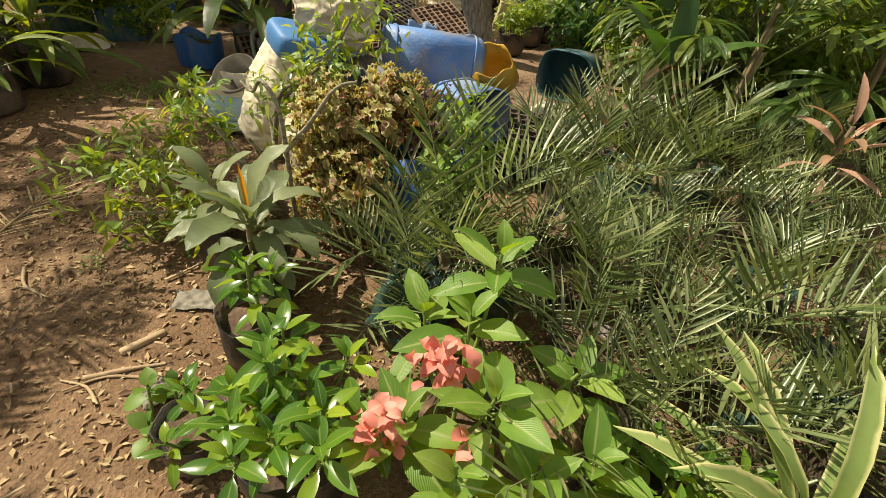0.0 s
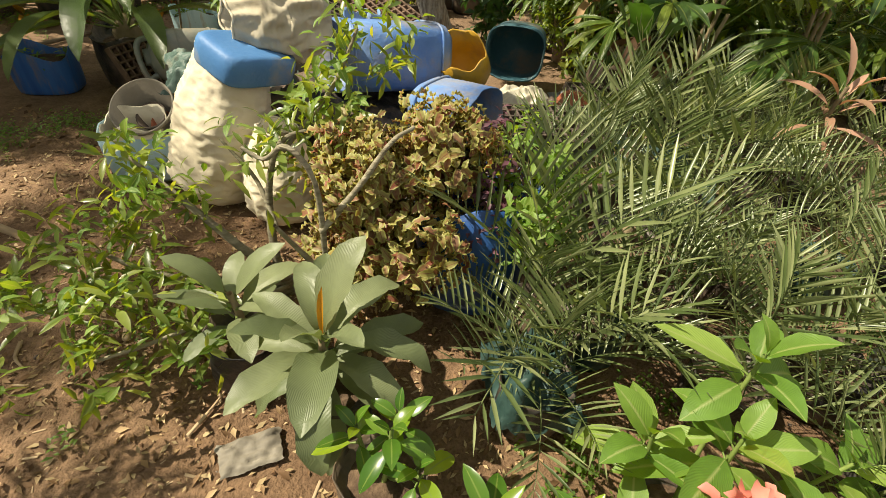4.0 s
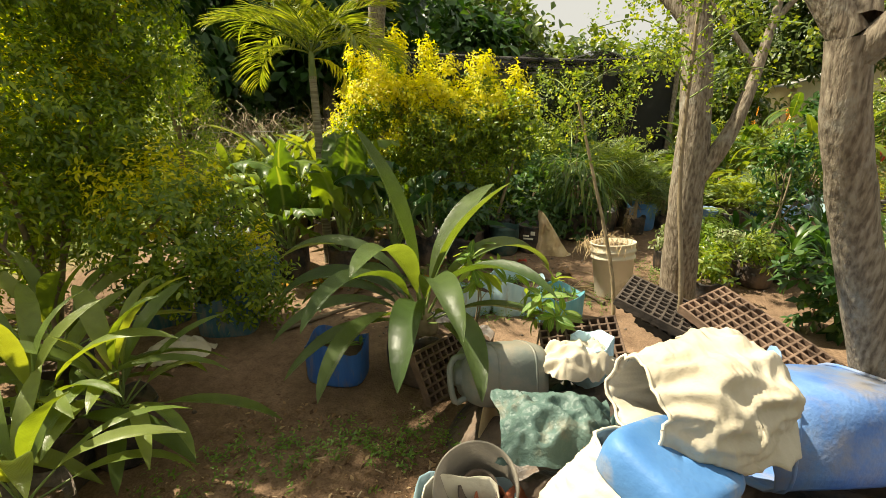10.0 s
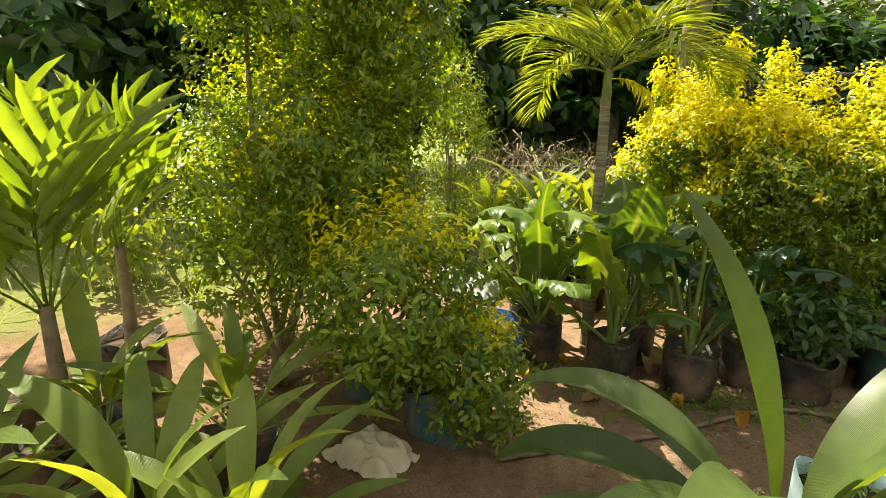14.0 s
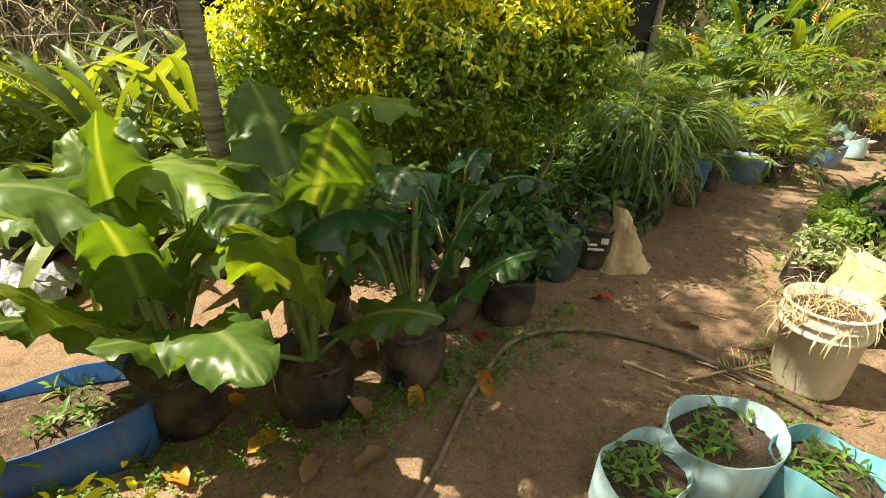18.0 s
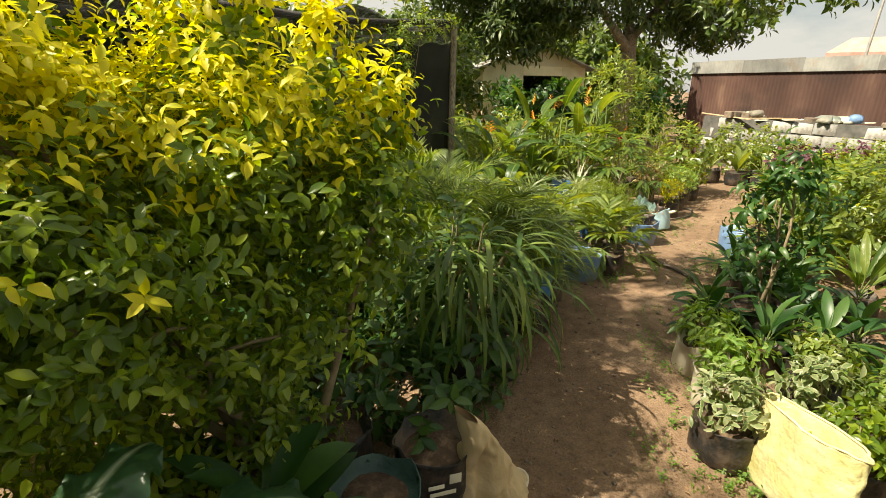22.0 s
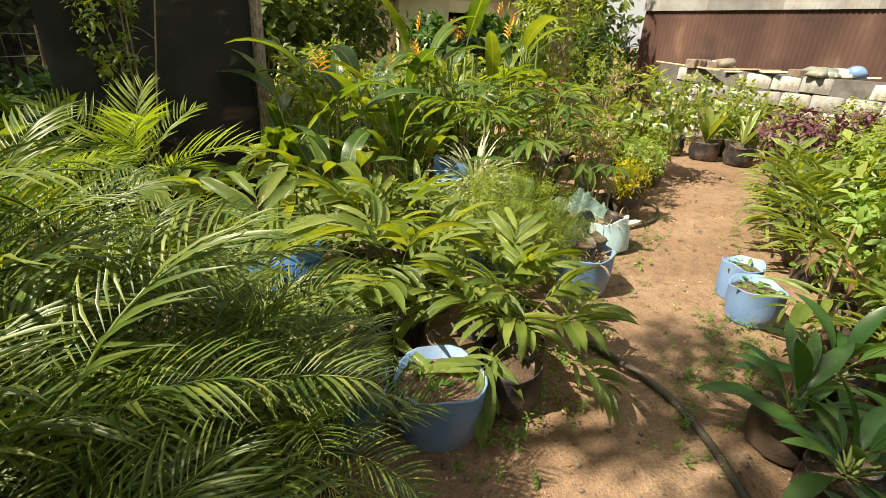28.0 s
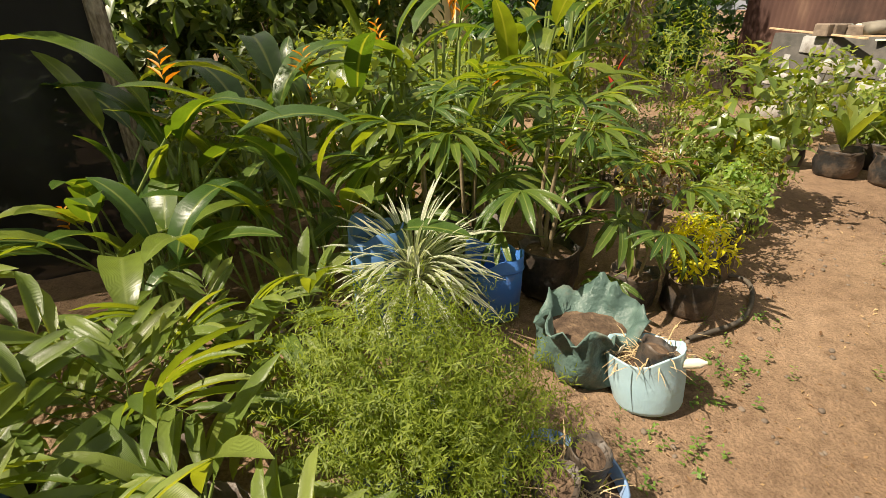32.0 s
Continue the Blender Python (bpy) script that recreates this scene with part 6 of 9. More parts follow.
# ---- the crossing: coconut seedling, palms at the left, tall duranta ----
def coconut_seedling():
    root = thing("coconut_seedling", -2.0, 2.82, label="large coconut seedling with arching pleated leaves in a black bag", category="palm", group="coconut palms")
    top = pot(root, "black_bag", 0.2, 0.30, 5)
    part("husk", mesh_of("husk", lathe_t([(0.02, 0), (0.07, 0.03), (0.085, 0.09), (0.05, 0.16), (0.02, 0.2)], 14, 0.9, 0.06, 3), M["stem"]), root, pose(0, 0, top - 0.05))
    ways = ((131, 50, 1.9, 1.0), (118, 64, 1.8, 1.05), (140, 34, 1.4, 0.9), (152, 18, 1.0, 0.85), (162, 58, 1.8, 1.05), (103, 80, 0.45, 1.15), (74, 38, 1.6, 0.9), (-20, 72, 1.0, 1.0), (-49, 60, 2.1, 1.1), (-66, 76, 0.7, 0.95), (-100, 60, 1.6, 1.0), (200, 45, 1.7, 1.0), (182, 68, 1.5, 1.1), (232, 35, 1.5, 0.95), (-125, 20, 1.2, 0.9), (95, 28, 1.3, 0.9), (215, 62, 1.9, 1.0), (170, 30, 1.4, 0.95), (-75, 25, 1.2, 0.9))
    for i, (az, up, bend, s) in enumerate(ways):
        tpl = leaf_t(0.80, 0.15, 14, 0.52, 0.7, 0.42, bend, 0.03, 2)
        me = mesh_of("leaf", stalked(tpl, 0.2, 0.009, 0.05), [M["coconut"], M["green_stem"]])
        part("leaf", me, root, Matrix.Translation((0, 0, top + 0.05)) @ aim(az, up, (i * 37 % 30) - 15) @ Matrix.Scale(s, 4))


coconut_seedling()
for i, (x, y, s) in enumerate(((-2.84, 1.66, 0.97), (-2.95, 1.42, 1.15), (-2.6, 1.2, 0.95), (-3.5, 1.75, 1.1), (-3.15, 1.0, 1.15), (-3.75, 1.3, 1.1))):
    strap_palm(x, y, 0.50, 0.092, 15, "seedling", 11 + i, "black_bag", 0.14, 0.26, (0, 86), 1.2, "clump palm with glossy arching leaves in a black bag", "clump palms", scale=s)
for i, (x, y, s) in enumerate(((-3.85, 1.18, 1.05), (-4.25, 0.85, 1.15), (-3.95, 0.45, 1.0), (-4.7, 1.4, 1.1))):
    feather_palm(x, y, 0.62, 8, "bright_palm", 31 + i, "black_bag", 0.16, 0.3, "tall palm with broad bright backlit leaflets in a black bag", (58, 88), 0.46, 0.075, 6, 0.4, group="tall palms", stem_h=0.5, vee=0.8, droop=0.5, seg=5, full=0.6, start=0.35, scale=s)


# Yellow young leaves up top, plus the sunlit left flank put into the colour.
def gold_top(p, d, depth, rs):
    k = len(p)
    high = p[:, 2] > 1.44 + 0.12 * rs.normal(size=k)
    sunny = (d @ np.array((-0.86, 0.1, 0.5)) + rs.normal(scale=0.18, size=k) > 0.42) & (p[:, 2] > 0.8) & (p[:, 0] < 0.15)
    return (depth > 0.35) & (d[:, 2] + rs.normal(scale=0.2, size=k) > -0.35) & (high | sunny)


# Yellow new growth towards the sun, so the lit side is coloured in too.
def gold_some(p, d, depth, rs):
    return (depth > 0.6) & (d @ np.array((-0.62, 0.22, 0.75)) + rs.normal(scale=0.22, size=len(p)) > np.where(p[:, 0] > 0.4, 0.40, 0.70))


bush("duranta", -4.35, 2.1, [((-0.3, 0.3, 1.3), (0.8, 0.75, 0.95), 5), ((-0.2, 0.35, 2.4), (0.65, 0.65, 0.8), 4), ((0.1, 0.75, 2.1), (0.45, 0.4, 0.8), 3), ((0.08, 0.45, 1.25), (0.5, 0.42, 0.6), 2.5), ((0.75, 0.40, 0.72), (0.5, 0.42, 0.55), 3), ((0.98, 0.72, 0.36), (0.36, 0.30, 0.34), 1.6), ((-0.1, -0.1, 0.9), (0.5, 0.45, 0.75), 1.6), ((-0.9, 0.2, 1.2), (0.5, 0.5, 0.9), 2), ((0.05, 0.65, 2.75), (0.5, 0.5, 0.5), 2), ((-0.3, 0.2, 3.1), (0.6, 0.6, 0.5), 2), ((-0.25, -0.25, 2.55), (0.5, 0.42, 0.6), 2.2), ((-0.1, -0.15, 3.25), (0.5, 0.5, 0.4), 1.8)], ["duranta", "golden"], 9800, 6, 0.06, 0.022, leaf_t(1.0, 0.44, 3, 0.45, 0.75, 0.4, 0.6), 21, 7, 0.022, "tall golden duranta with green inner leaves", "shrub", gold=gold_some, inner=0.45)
for i, (x, y, k) in enumerate(((-1.75, -0.05, 1.0), (-2.15, -0.75, 1.1), (-1.5, -0.85, 1.0))):
    feather_palm(x, y, 0.72, 12, "phoenix", 41 + i, "black_bag", 0.16, 0.3, "tall feather palm in a black bag beside the path", (12, 84), 0.26, 0.02, 26, 0.9, group="tall palms", stem_h=0.75, scale=k)
SPIKES = [((-0.6, -0.25, 1.9), (0.07, 0.07, 0.2), 0.2), ((-0.35, 0.1, 2.02), (0.07, 0.07, 0.22), 0.22), ((-0.15, -0.2, 2.0), (0.07, 0.07, 0.22), 0.22), ((0.0, 0.2, 1.95), (0.08, 0.08, 0.2), 0.2), ((0.5, 0.4, 1.82), (0.07, 0.07, 0.22), 0.2), ((0.72, 0.15, 1.8), (0.07, 0.07, 0.2), 0.2), ((0.95, 0.4, 1.7), (0.07, 0.07, 0.2), 0.2), ((0.3, 0.1, 1.8), (0.07, 0.07, 0.18), 0.15), ((1.12, 0.2, 1.5), (0.1, 0.08, 0.14), 0.15)]
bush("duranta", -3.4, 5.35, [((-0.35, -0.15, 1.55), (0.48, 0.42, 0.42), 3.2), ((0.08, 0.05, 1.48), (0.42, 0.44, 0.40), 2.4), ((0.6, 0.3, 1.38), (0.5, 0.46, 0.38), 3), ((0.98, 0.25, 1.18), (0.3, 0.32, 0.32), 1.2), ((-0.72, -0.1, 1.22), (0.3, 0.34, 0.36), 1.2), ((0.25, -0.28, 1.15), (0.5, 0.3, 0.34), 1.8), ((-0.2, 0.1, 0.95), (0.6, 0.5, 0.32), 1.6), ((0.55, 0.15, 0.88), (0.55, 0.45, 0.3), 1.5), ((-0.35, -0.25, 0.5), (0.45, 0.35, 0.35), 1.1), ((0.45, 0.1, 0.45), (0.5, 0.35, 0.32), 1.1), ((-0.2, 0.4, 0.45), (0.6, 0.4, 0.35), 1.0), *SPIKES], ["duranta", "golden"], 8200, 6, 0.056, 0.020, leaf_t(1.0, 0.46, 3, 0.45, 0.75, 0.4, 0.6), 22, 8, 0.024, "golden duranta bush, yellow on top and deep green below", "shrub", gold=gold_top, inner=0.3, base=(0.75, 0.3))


def manila_palm():
    root = thing("palm", -3.80, 4.22, label="slender young palm with a ringed grey trunk", category="palm")
    line = smooth_line([(0, 0, 0), (0.02, -0.04, 0.6), (0.045, -0.09, 1.15), (0.05, -0.12, 1.72)], 12)
    m = len(line) - 1
    part("trunk", mesh_of("trunk", tube_t(line, [0.046 - 0.014 * i / m + (0.002 if i % 3 == 0 else 0.0) for i in range(m + 1)], 14), M["palm_trunk"]), root)
    part("crownshaft", mesh_of("crownshaft", branch_t([(0.05, -0.12, 1.70), (0.05, -0.12, 1.84), (0.05, -0.12, 1.98)], 0.034, 0.018, 10), M["green_stem"]), root)
    kinds = [mesh_of("frond", frond_t(0.80, 40, 0.36, 0.024, 1.1 + 0.35 * i, 0.55, 0.8, 0.14, 0.75, i + 2), M["fresh_palm"]) for i in range(3)]
    dry = mesh_of("dry_frond", frond_t(0.45, 20, 0.22, 0.02, 1.9, 0.1, 0.7, 0.12, 1.3, 7), M["golden"])
    rnd = random.Random(8)
    for i, (az, up) in enumerate(((20, 62), (75, 50), (110, 72), (150, 40), (200, 62), (250, 55), (300, 66), (-20, 45), (60, 80), (-60, 30), (95, 25))):
        part("frond", kinds[i % 3], root, Matrix.Translation((0.05, -0.12, 1.90)) @ aim(az, up + rnd.uniform(-5, 5), rnd.uniform(-20, 20)))
    part("dry_frond", dry, root, Matrix.Translation((0.05, -0.12, 1.86)) @ aim(-60, 12), "yellowed drooping frond")


manila_palm()


def alocasia(x, y, n, L, seed, mat="alocasia", h=0.30, label="elephant ear with large wavy glossy leaves in a black bag", stalk=0.5, bag="black_bag", r=0.15, pitch=(48, 86)):
    root = thing("elephant_ear", x, y, 0, seed * 47 % 360, 1.0, label, "elephant ear", "elephant ears")
    top = pot(root, bag, r, h, seed)
    kinds = []
    for i in range(3):
        kinds.append(cached(("ear", mat, L, stalk, i), lambda i=i: mesh_of("leaf", stalked(heart_t(L * 1.12, L * (0.98 + 0.08 * i), 24, 0.12, 0.6 + 0.35 * i, 0.85, 3.2), stalk * (0.8 + 0.2 * i), 0.016, 0.06, 1, (0.15, 0.55, 1.1)[i]), [M[mat], M["green_stem"]])))
    leaves(root, kinds, n, pitch, (0.6, 1.12), (top, top + 0.14), seed, r0=0.03)
    for k in range(3):
        part("dead_leaf", cached(("alodead", k), lambda k=k: mesh_of("dead_leaf", stalked(leaf_t(0.2, 0.09, 6, 0.35, 0.6, 0.7, 1.6, 0.3, 4), 0.22, 0.007, -0.3), [M["cordy_orange" if k == 1 else "brown_leaf"], M["straw"]])), root, Matrix.Translation((0, 0, top)) @ aim(k * 125 + seed * 40, -28 - 10 * k), "withered hanging leaf")
    part("stem", cached(("alostem",), lambda: mesh_of("stem", branch_t([(0, 0, -0.03), (0.01, 0, 0.08), (0, 0, 0.18)], 0.04, 0.025, 9), M["green_stem"])), root, pose(0, 0, top))
    return root


alocasia(-3.82, 3.74, 10, 0.40, 2, stalk=0.50, pitch=(35, 88))
alocasia(-3.36, 3.92, 9, 0.45, 3, stalk=0.54, pitch=(38, 88))
alocasia(-4.15, 3.95, 8, 0.36, 4, stalk=0.45, pitch=(40, 88))
yl = mesh_of("leaf", stalked(leaf_t(0.34, 0.15, 10, 0.45, 0.6, 0.5, 0.9, 0.2, 3), 0.5, 0.014, 0.05), [M["cordy_orange"], M["green_stem"]])
part("yellowed_leaf", yl, bpy.data.objects["elephant_ear.001"], Matrix.Translation((0, 0, 0.28)) @ aim(-100, 74), "old leaf turned yellow and orange")
alocasia(-3.02, 4.2, 7, 0.32, 5, "alocasia_dark", label="elephant ear with dark deeply veined leaves in a black bag")
alocasia(-3.5, 4.3, 8, 0.36, 7, stalk=0.6)
alocasia(-2.92, 4.66, 6, 0.30, 8, "alocasia_dark", label="elephant ear with dark deeply veined leaves in a black bag")
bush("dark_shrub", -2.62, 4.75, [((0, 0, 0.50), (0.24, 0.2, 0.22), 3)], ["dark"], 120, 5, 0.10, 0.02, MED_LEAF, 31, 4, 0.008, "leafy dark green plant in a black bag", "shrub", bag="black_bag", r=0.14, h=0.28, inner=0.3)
rosette("broad_plant", -2.66, 5.12, 0.34, 0.12, 13, "dark", 5, "black_bag", 0.13, 0.26, (15, 75), 0.9, "plant with broad glossy dark leaves in a black bag", "plant", stem_h=0.2)
for i, (x, y) in enumerate(((-2.36, 5.28), (-2.12, 5.48), (-2.5, 5.62), (-2.95, 5.2), (-2.75, 5.55), (-3.1, 5.5), (-3.3, 5.15), (-1.62, 6.3), (-1.55, 6.6))):
    root = thing("planting_bag", x, y, 0, i * 40, 1.0, "black planting bag filled with soil beneath the duranta", "planting bag", "black planting bags")
    pot(root, "black_bag" if i != 0 else "green_bag", 0.15, 0.30, i)

# cut drums with seedlings beside the path
def trough(x, y, rz, lx, ly, h, mat, label, seed, weeds=14, tilt=0.0):
    root = thing("cut_drum_planter", x, y, 0, rz, 1.0, label, "planter", "cut drum planters", tilt)
    part("shell", mesh_of("shell", lathe_t([(0.001, 0), (0.93, 0), (0.97, 0.03), (1.0, h, 1), (0.965, h, 1), (0.93, h * 0.7), (0.5, h * 0.68)], 28, ly / lx, 0.0, seed, lambda a: 0.03 * math.sin(3 * a + seed), 3.4), M[mat]), root, Matrix.Diagonal((lx, lx, 1, 1)))
    part("soil", mesh_of("soil", lathe_t([(0.95, h * 0.72), (0.5, h * 0.78), (0.001, h * 0.76)], 20, ly / lx, 0.05, seed, None, 3.4), M["potsoil"]), root, Matrix.Diagonal((lx, lx, 1, 1)))
    rs = np.random.RandomState(seed)
    a, rr = rs.random(weeds) * 6.28, 0.8 * np.sqrt(rs.random(weeds))
    p = np.stack([rr * np.cos(a) * lx, rr * np.sin(a) * ly, np.full(weeds, h * 0.77)], 1)
    part("weed_growth", mesh_of("weed_growth", leaf_cloud(rs, NARROW_LEAF, p, np.tile((0, 0, 1.0), (weeds, 1)), 6, 0.01, 0.07), M["weed"]), root)
    return root


trough(-2.10, 3.74, 50, 0.16, 0.13, 0.20, "light_blue", "light blue drum cut as a planter with weedy seedlings", 1)
trough(-1.80, 3.92, 35, 0.20, 0.16, 0.25, "light_blue", "light blue square drum cut as a planter with weedy seedlings", 2)
trough(-1.47, 3.88, 20, 0.17, 0.14, 0.22, "aqua", "aqua drum cut as a planter with weedy seedlings", 3)
trough(-4.15, 3.5, 30, 0.34, 0.18, 0.22, "blue", "bright blue drum cut lengthwise and planted with aloes", 4)
trough(-3.44, 2.72, 30, 0.19, 0.15, 0.28, "teal", "dark teal cut drum in deep shade", 5, 4)
trough(-3.98, 2.6, 60, 0.19, 0.15, 0.28, "teal", "dark teal cut drum in deep shade", 6, 4)
trough(-2.42, 2.58, 15, 0.17, 0.13, 0.22, "blue", "blue cut drum beside the coconut seedling", 7, 4)
crumpled_sheet(-3.42, 2.32, 0.09, 0.36, 0.28, 13, "sack", "crumpled cream sack cloth lying in the shade", 20, 0, "sack_cloth", 0.09)


def white_bucket():
    b = thing("bucket", -1.17, 4.57, 0, 10, 1.16, "tall off-white plastic bucket with ribbed rim, straw inside", "bucket", rx=-4, ry=-5)
    part("shell", mesh_of("shell", lathe_t([(0.001, 0), (0.118, 0), (0.122, 0.01), (0.140, 0.27), (0.150, 0.272), (0.150, 0.285), (0.143, 0.29), (0.144, 0.315), (0.153, 0.317), (0.153, 0.33), (0.147, 0.335), (0.15, 0.37), (0.155, 0.372), (0.155, 0.38), (0.142, 0.38), (0.13, 0.2), (0.001, 0.19)], 40), M["white_plastic"]), b)
    rs = np.random.RandomState(2)
    part("filling", mesh_of("filling", lathe_t([(0.136, 0.33), (0.09, 0.36), (0.001, 0.37)], 28, 1.0, 0.08, 3), M["potsoil"]), b)
    k = 400
    a, rr = rs.random(k) * 6.28, 0.15 * np.sqrt(rs.random(k))
    p = np.stack([rr * np.cos(a), rr * np.sin(a), 0.36 + 0.07 * rs.random(k)], 1)
    p[:170] += (-0.09, -0.06, 0.0)
    f = rnd_dirs(rs, k) * (1, 1, 0.5)
    part("straw", mesh_of("straw", spread_t(leaf_t(1, 0.035, 3, 0.5, 0.5, 0.1, 1.6), p, f, 0.05 + 0.09 * rs.random(k)), M["straw"]), b)


white_bucket()
sack(-0.74, 5.16, 0.0, 0.23, 0.38, 15, "yellow_bag", -10, 0, -50, "yellowed translucent plastic bag of soil behind the bucket", 0.98, 0.34, 0.07, "plastic_bag")


# hose along the path
def hose(name, pts, r, label, mat="hose"):
    solid(name, mesh_of(name, branch_t([(x, y, r * 0.6 + 0.012 + ground_height(x, y)) for x, y in pts], r, r, 8, 6), M[mat]), 0, 0, label=label, category="hose")


hose("hose", [(-3.1, 2.8), (-2.98, 3.21), (-2.82, 3.67), (-2.72, 4.12), (-2.55, 4.5), (-2.2, 4.67), (-1.74, 4.64), (-1.4, 4.45), (-1.2, 4.3)], 0.014, "dusty brown garden hose curving across the path", "tan_hose")
hose("hose", [(0.30, 6.7), (0.5, 7.25), (0.52, 7.6), (0.42, 7.95), (0.55, 8.3), (0.75, 8.42)], 0.016, "black garden hose lying along the path")
hose("hose", [(1.6, 9.2), (1.95, 9.3), (2.2, 9.6), (2.0, 9.75)], 0.012, "looped garden hose at the edge of the pots")

# ---- the long bed left of the path ----
def weeping_plant(x, y, seed=41):
    rs = np.random.RandomState(seed)
    root = thing("strap_plant", x, y, 0, label="dense plant with long drooping strap leaves", category="plant")
    top = pot(root, "black_bag", 0.17, 0.32, 1)
    for i in range(7):
        a = i * 0.9
        part("cane", mesh_of("cane", branch_t([(0.04 * math.cos(a), 0.04 * math.sin(a), top - 0.03), (0.1 * math.cos(a), 0.1 * math.sin(a), 0.6), (0.2 * math.cos(a), 0.2 * math.sin(a), 0.78)], 0.012, 0.008, 6), M["stem"]), root)
    k = 360
    a, u = rs.random(k) * 6.2832, rs.random(k)
    rr = 0.08 + 0.22 * np.sqrt(rs.random(k))
    p = np.stack([rr * np.cos(a), rr * np.sin(a), 0.40 + 0.50 * u ** 0.7], 1)
    b = a + rs.normal(scale=0.7, size=k)
    f = np.stack([np.cos(b), np.sin(b), 0.75 * u - 0.1 + 0.3 * rs.normal(size=k)], 1)
    third = k // 3
    for n, bend in enumerate((1.5, 1.9, 2.3)):
        sel = slice(n * third, (n + 1) * third)
        part("foliage", mesh_of("foliage", spread_t(leaf_t(1.0, 0.058, 8, 0.5, 0.5, 0.3, bend, 0.1, 2), p[sel], f[sel], 0.24 + 0.22 * rs.random(third)), M["strap"]), root)


weeping_plant(-1.80, 6.22)
# Dark foliage added to stand in for shaded bare soil beneath the duranta.
bush("undergrowth", -2.25, 5.85, [((0, 0, 0.26), (0.45, 0.35, 0.24), 3), ((0.4, 0.2, 0.3), (0.3, 0.3, 0.25), 2), ((-0.6, -0.1, 0.25), (0.4, 0.3, 0.22), 2)], ["dark"], 210, 5, 0.11, 0.02, MED_LEAF, 44, 5, 0.006, "dark foliage added where shade lies beneath the duranta", "shrub", inner=0.25)
for i, (x, y, s) in enumerate(((-1.30, 7.08, 0.95), (-1.58, 6.95, 1.0), (-1.35, 7.5, 0.9), (-1.0, 7.62, 0.68), (-1.72, 7.35, 1.1), (-1.5, 7.95, 0.9), (-1.1, 7.3, 0.8), (-1.62, 7.65, 1.0), (-0.90, 7.22, 0.66), (-1.2, 6.78, 0.72))):
    feather_palm(x, y, 0.66, 15, "areca", 51 + i, "blue" if i in (3, 6) else "black_bag", 0.17, 0.3, "feather palm with bright green fronds, growing in a tub", (12, 88), 0.22, 0.0125, 30, 1.5, group="feather palms by the path", scale=s, stem_h=0.3, droop=0.75)
spots = [(-0.15, 7.95), (0.03, 8.05), (-0.45, 8.15), (-0.2, 8.45), (-0.7, 8.5), (-0.5, 8.85), (-1.0, 8.3), (-0.95, 8.8), (-0.3, 9.1), (-1.35, 8.6), (-1.3, 9.05), (-0.05, 9.35), (-0.02, 7.78), (-1.1, 8.05), (-0.4, 8.65), (-1.6, 8.2)]
for i, (x, y) in enumerate(spots):
    if i % 4 == 3:
        strap_palm(x, y, 0.36, 0.07, 11, "seedling", 61 + i, "black_bag", 0.11, 0.22, (5, 80), 1.0, "palm seedling with undivided bright green leaves in a black bag", scale=0.85 + 0.07 * (i % 4))
        continue
    feather_palm(x, y, 0.40, 9, "seedling", 61 + i, "black_bag", 0.11, 0.22, "palm seedling with broad bright green leaflets in a bag", (8, 82), 0.28, 0.058, 5, 0.8, group="palm seedlings", scale=0.9 + 0.07 * (i % 4), vee=0.3, droop=0.8, seg=5, full=0.55, start=0.58)


for i, (x, y, k) in enumerate(((-1.68, 9.3, 1.0), (-2.0, 8.9, 0.85))):
    feather_palm(x, y, 0.62, 10, "bright_palm", 671 + i, "black_bag", 0.16, 0.3, "feather palm with yellow-green arching fronds by the net house", (25, 86), 0.24, 0.018, 24, 1.1, group="feather palms by the path", scale=k, stem_h=0.2, droop=0.4, vee=0.6)


def asparagus(x, y, seed):
    rs = np.random.RandomState(seed)
    root = thing("asparagus_fern", x, y, 0, label="feathery bright green asparagus fern spilling from a tub", category="fern")
    pot(root, "blue", 0.18, 0.2, 2)
    p, d, _ = clumps(rs, [((0, 0, 0.44), (0.40, 0.37, 0.24), 3), ((0.08, -0.16, 0.3), (0.36, 0.28, 0.22), 2), ((0.28, -0.05, 0.3), (0.2, 0.2, 0.2), 0.8)], 2500, 0.3)
    part("foliage", mesh_of("foliage", leaf_cloud(rs, leaf_t(1, 0.17, 2, 0.5, 0.5, 0.1, 0.2), p, d, 14, 0.006, 0.030, splay=1.2), M["fern"]), root)
    k = 40
    sp = [branch_t([(0, 0, 0.25), tuple(d[i] * (0.12, 0.12, 0.1) + (0, 0, 0.45)), tuple(p[i])], 0.003, 0.001, 4, 3) for i in range(k)]
    part("inner_growth", mesh_of("inner_growth", joined(*sp), M["green_stem"]), root)


asparagus(0.30, 8.70, 5)
rosette("spider_plant", 0.40, 9.45, 0.42, 0.016, 230, "spider", 6, "blue", 0.16, 0.3, (2, 87), 1.25, "spider plant with thin white-edged leaves in a blue tub", "spider plant", stem_h=0.04, full=0.35)


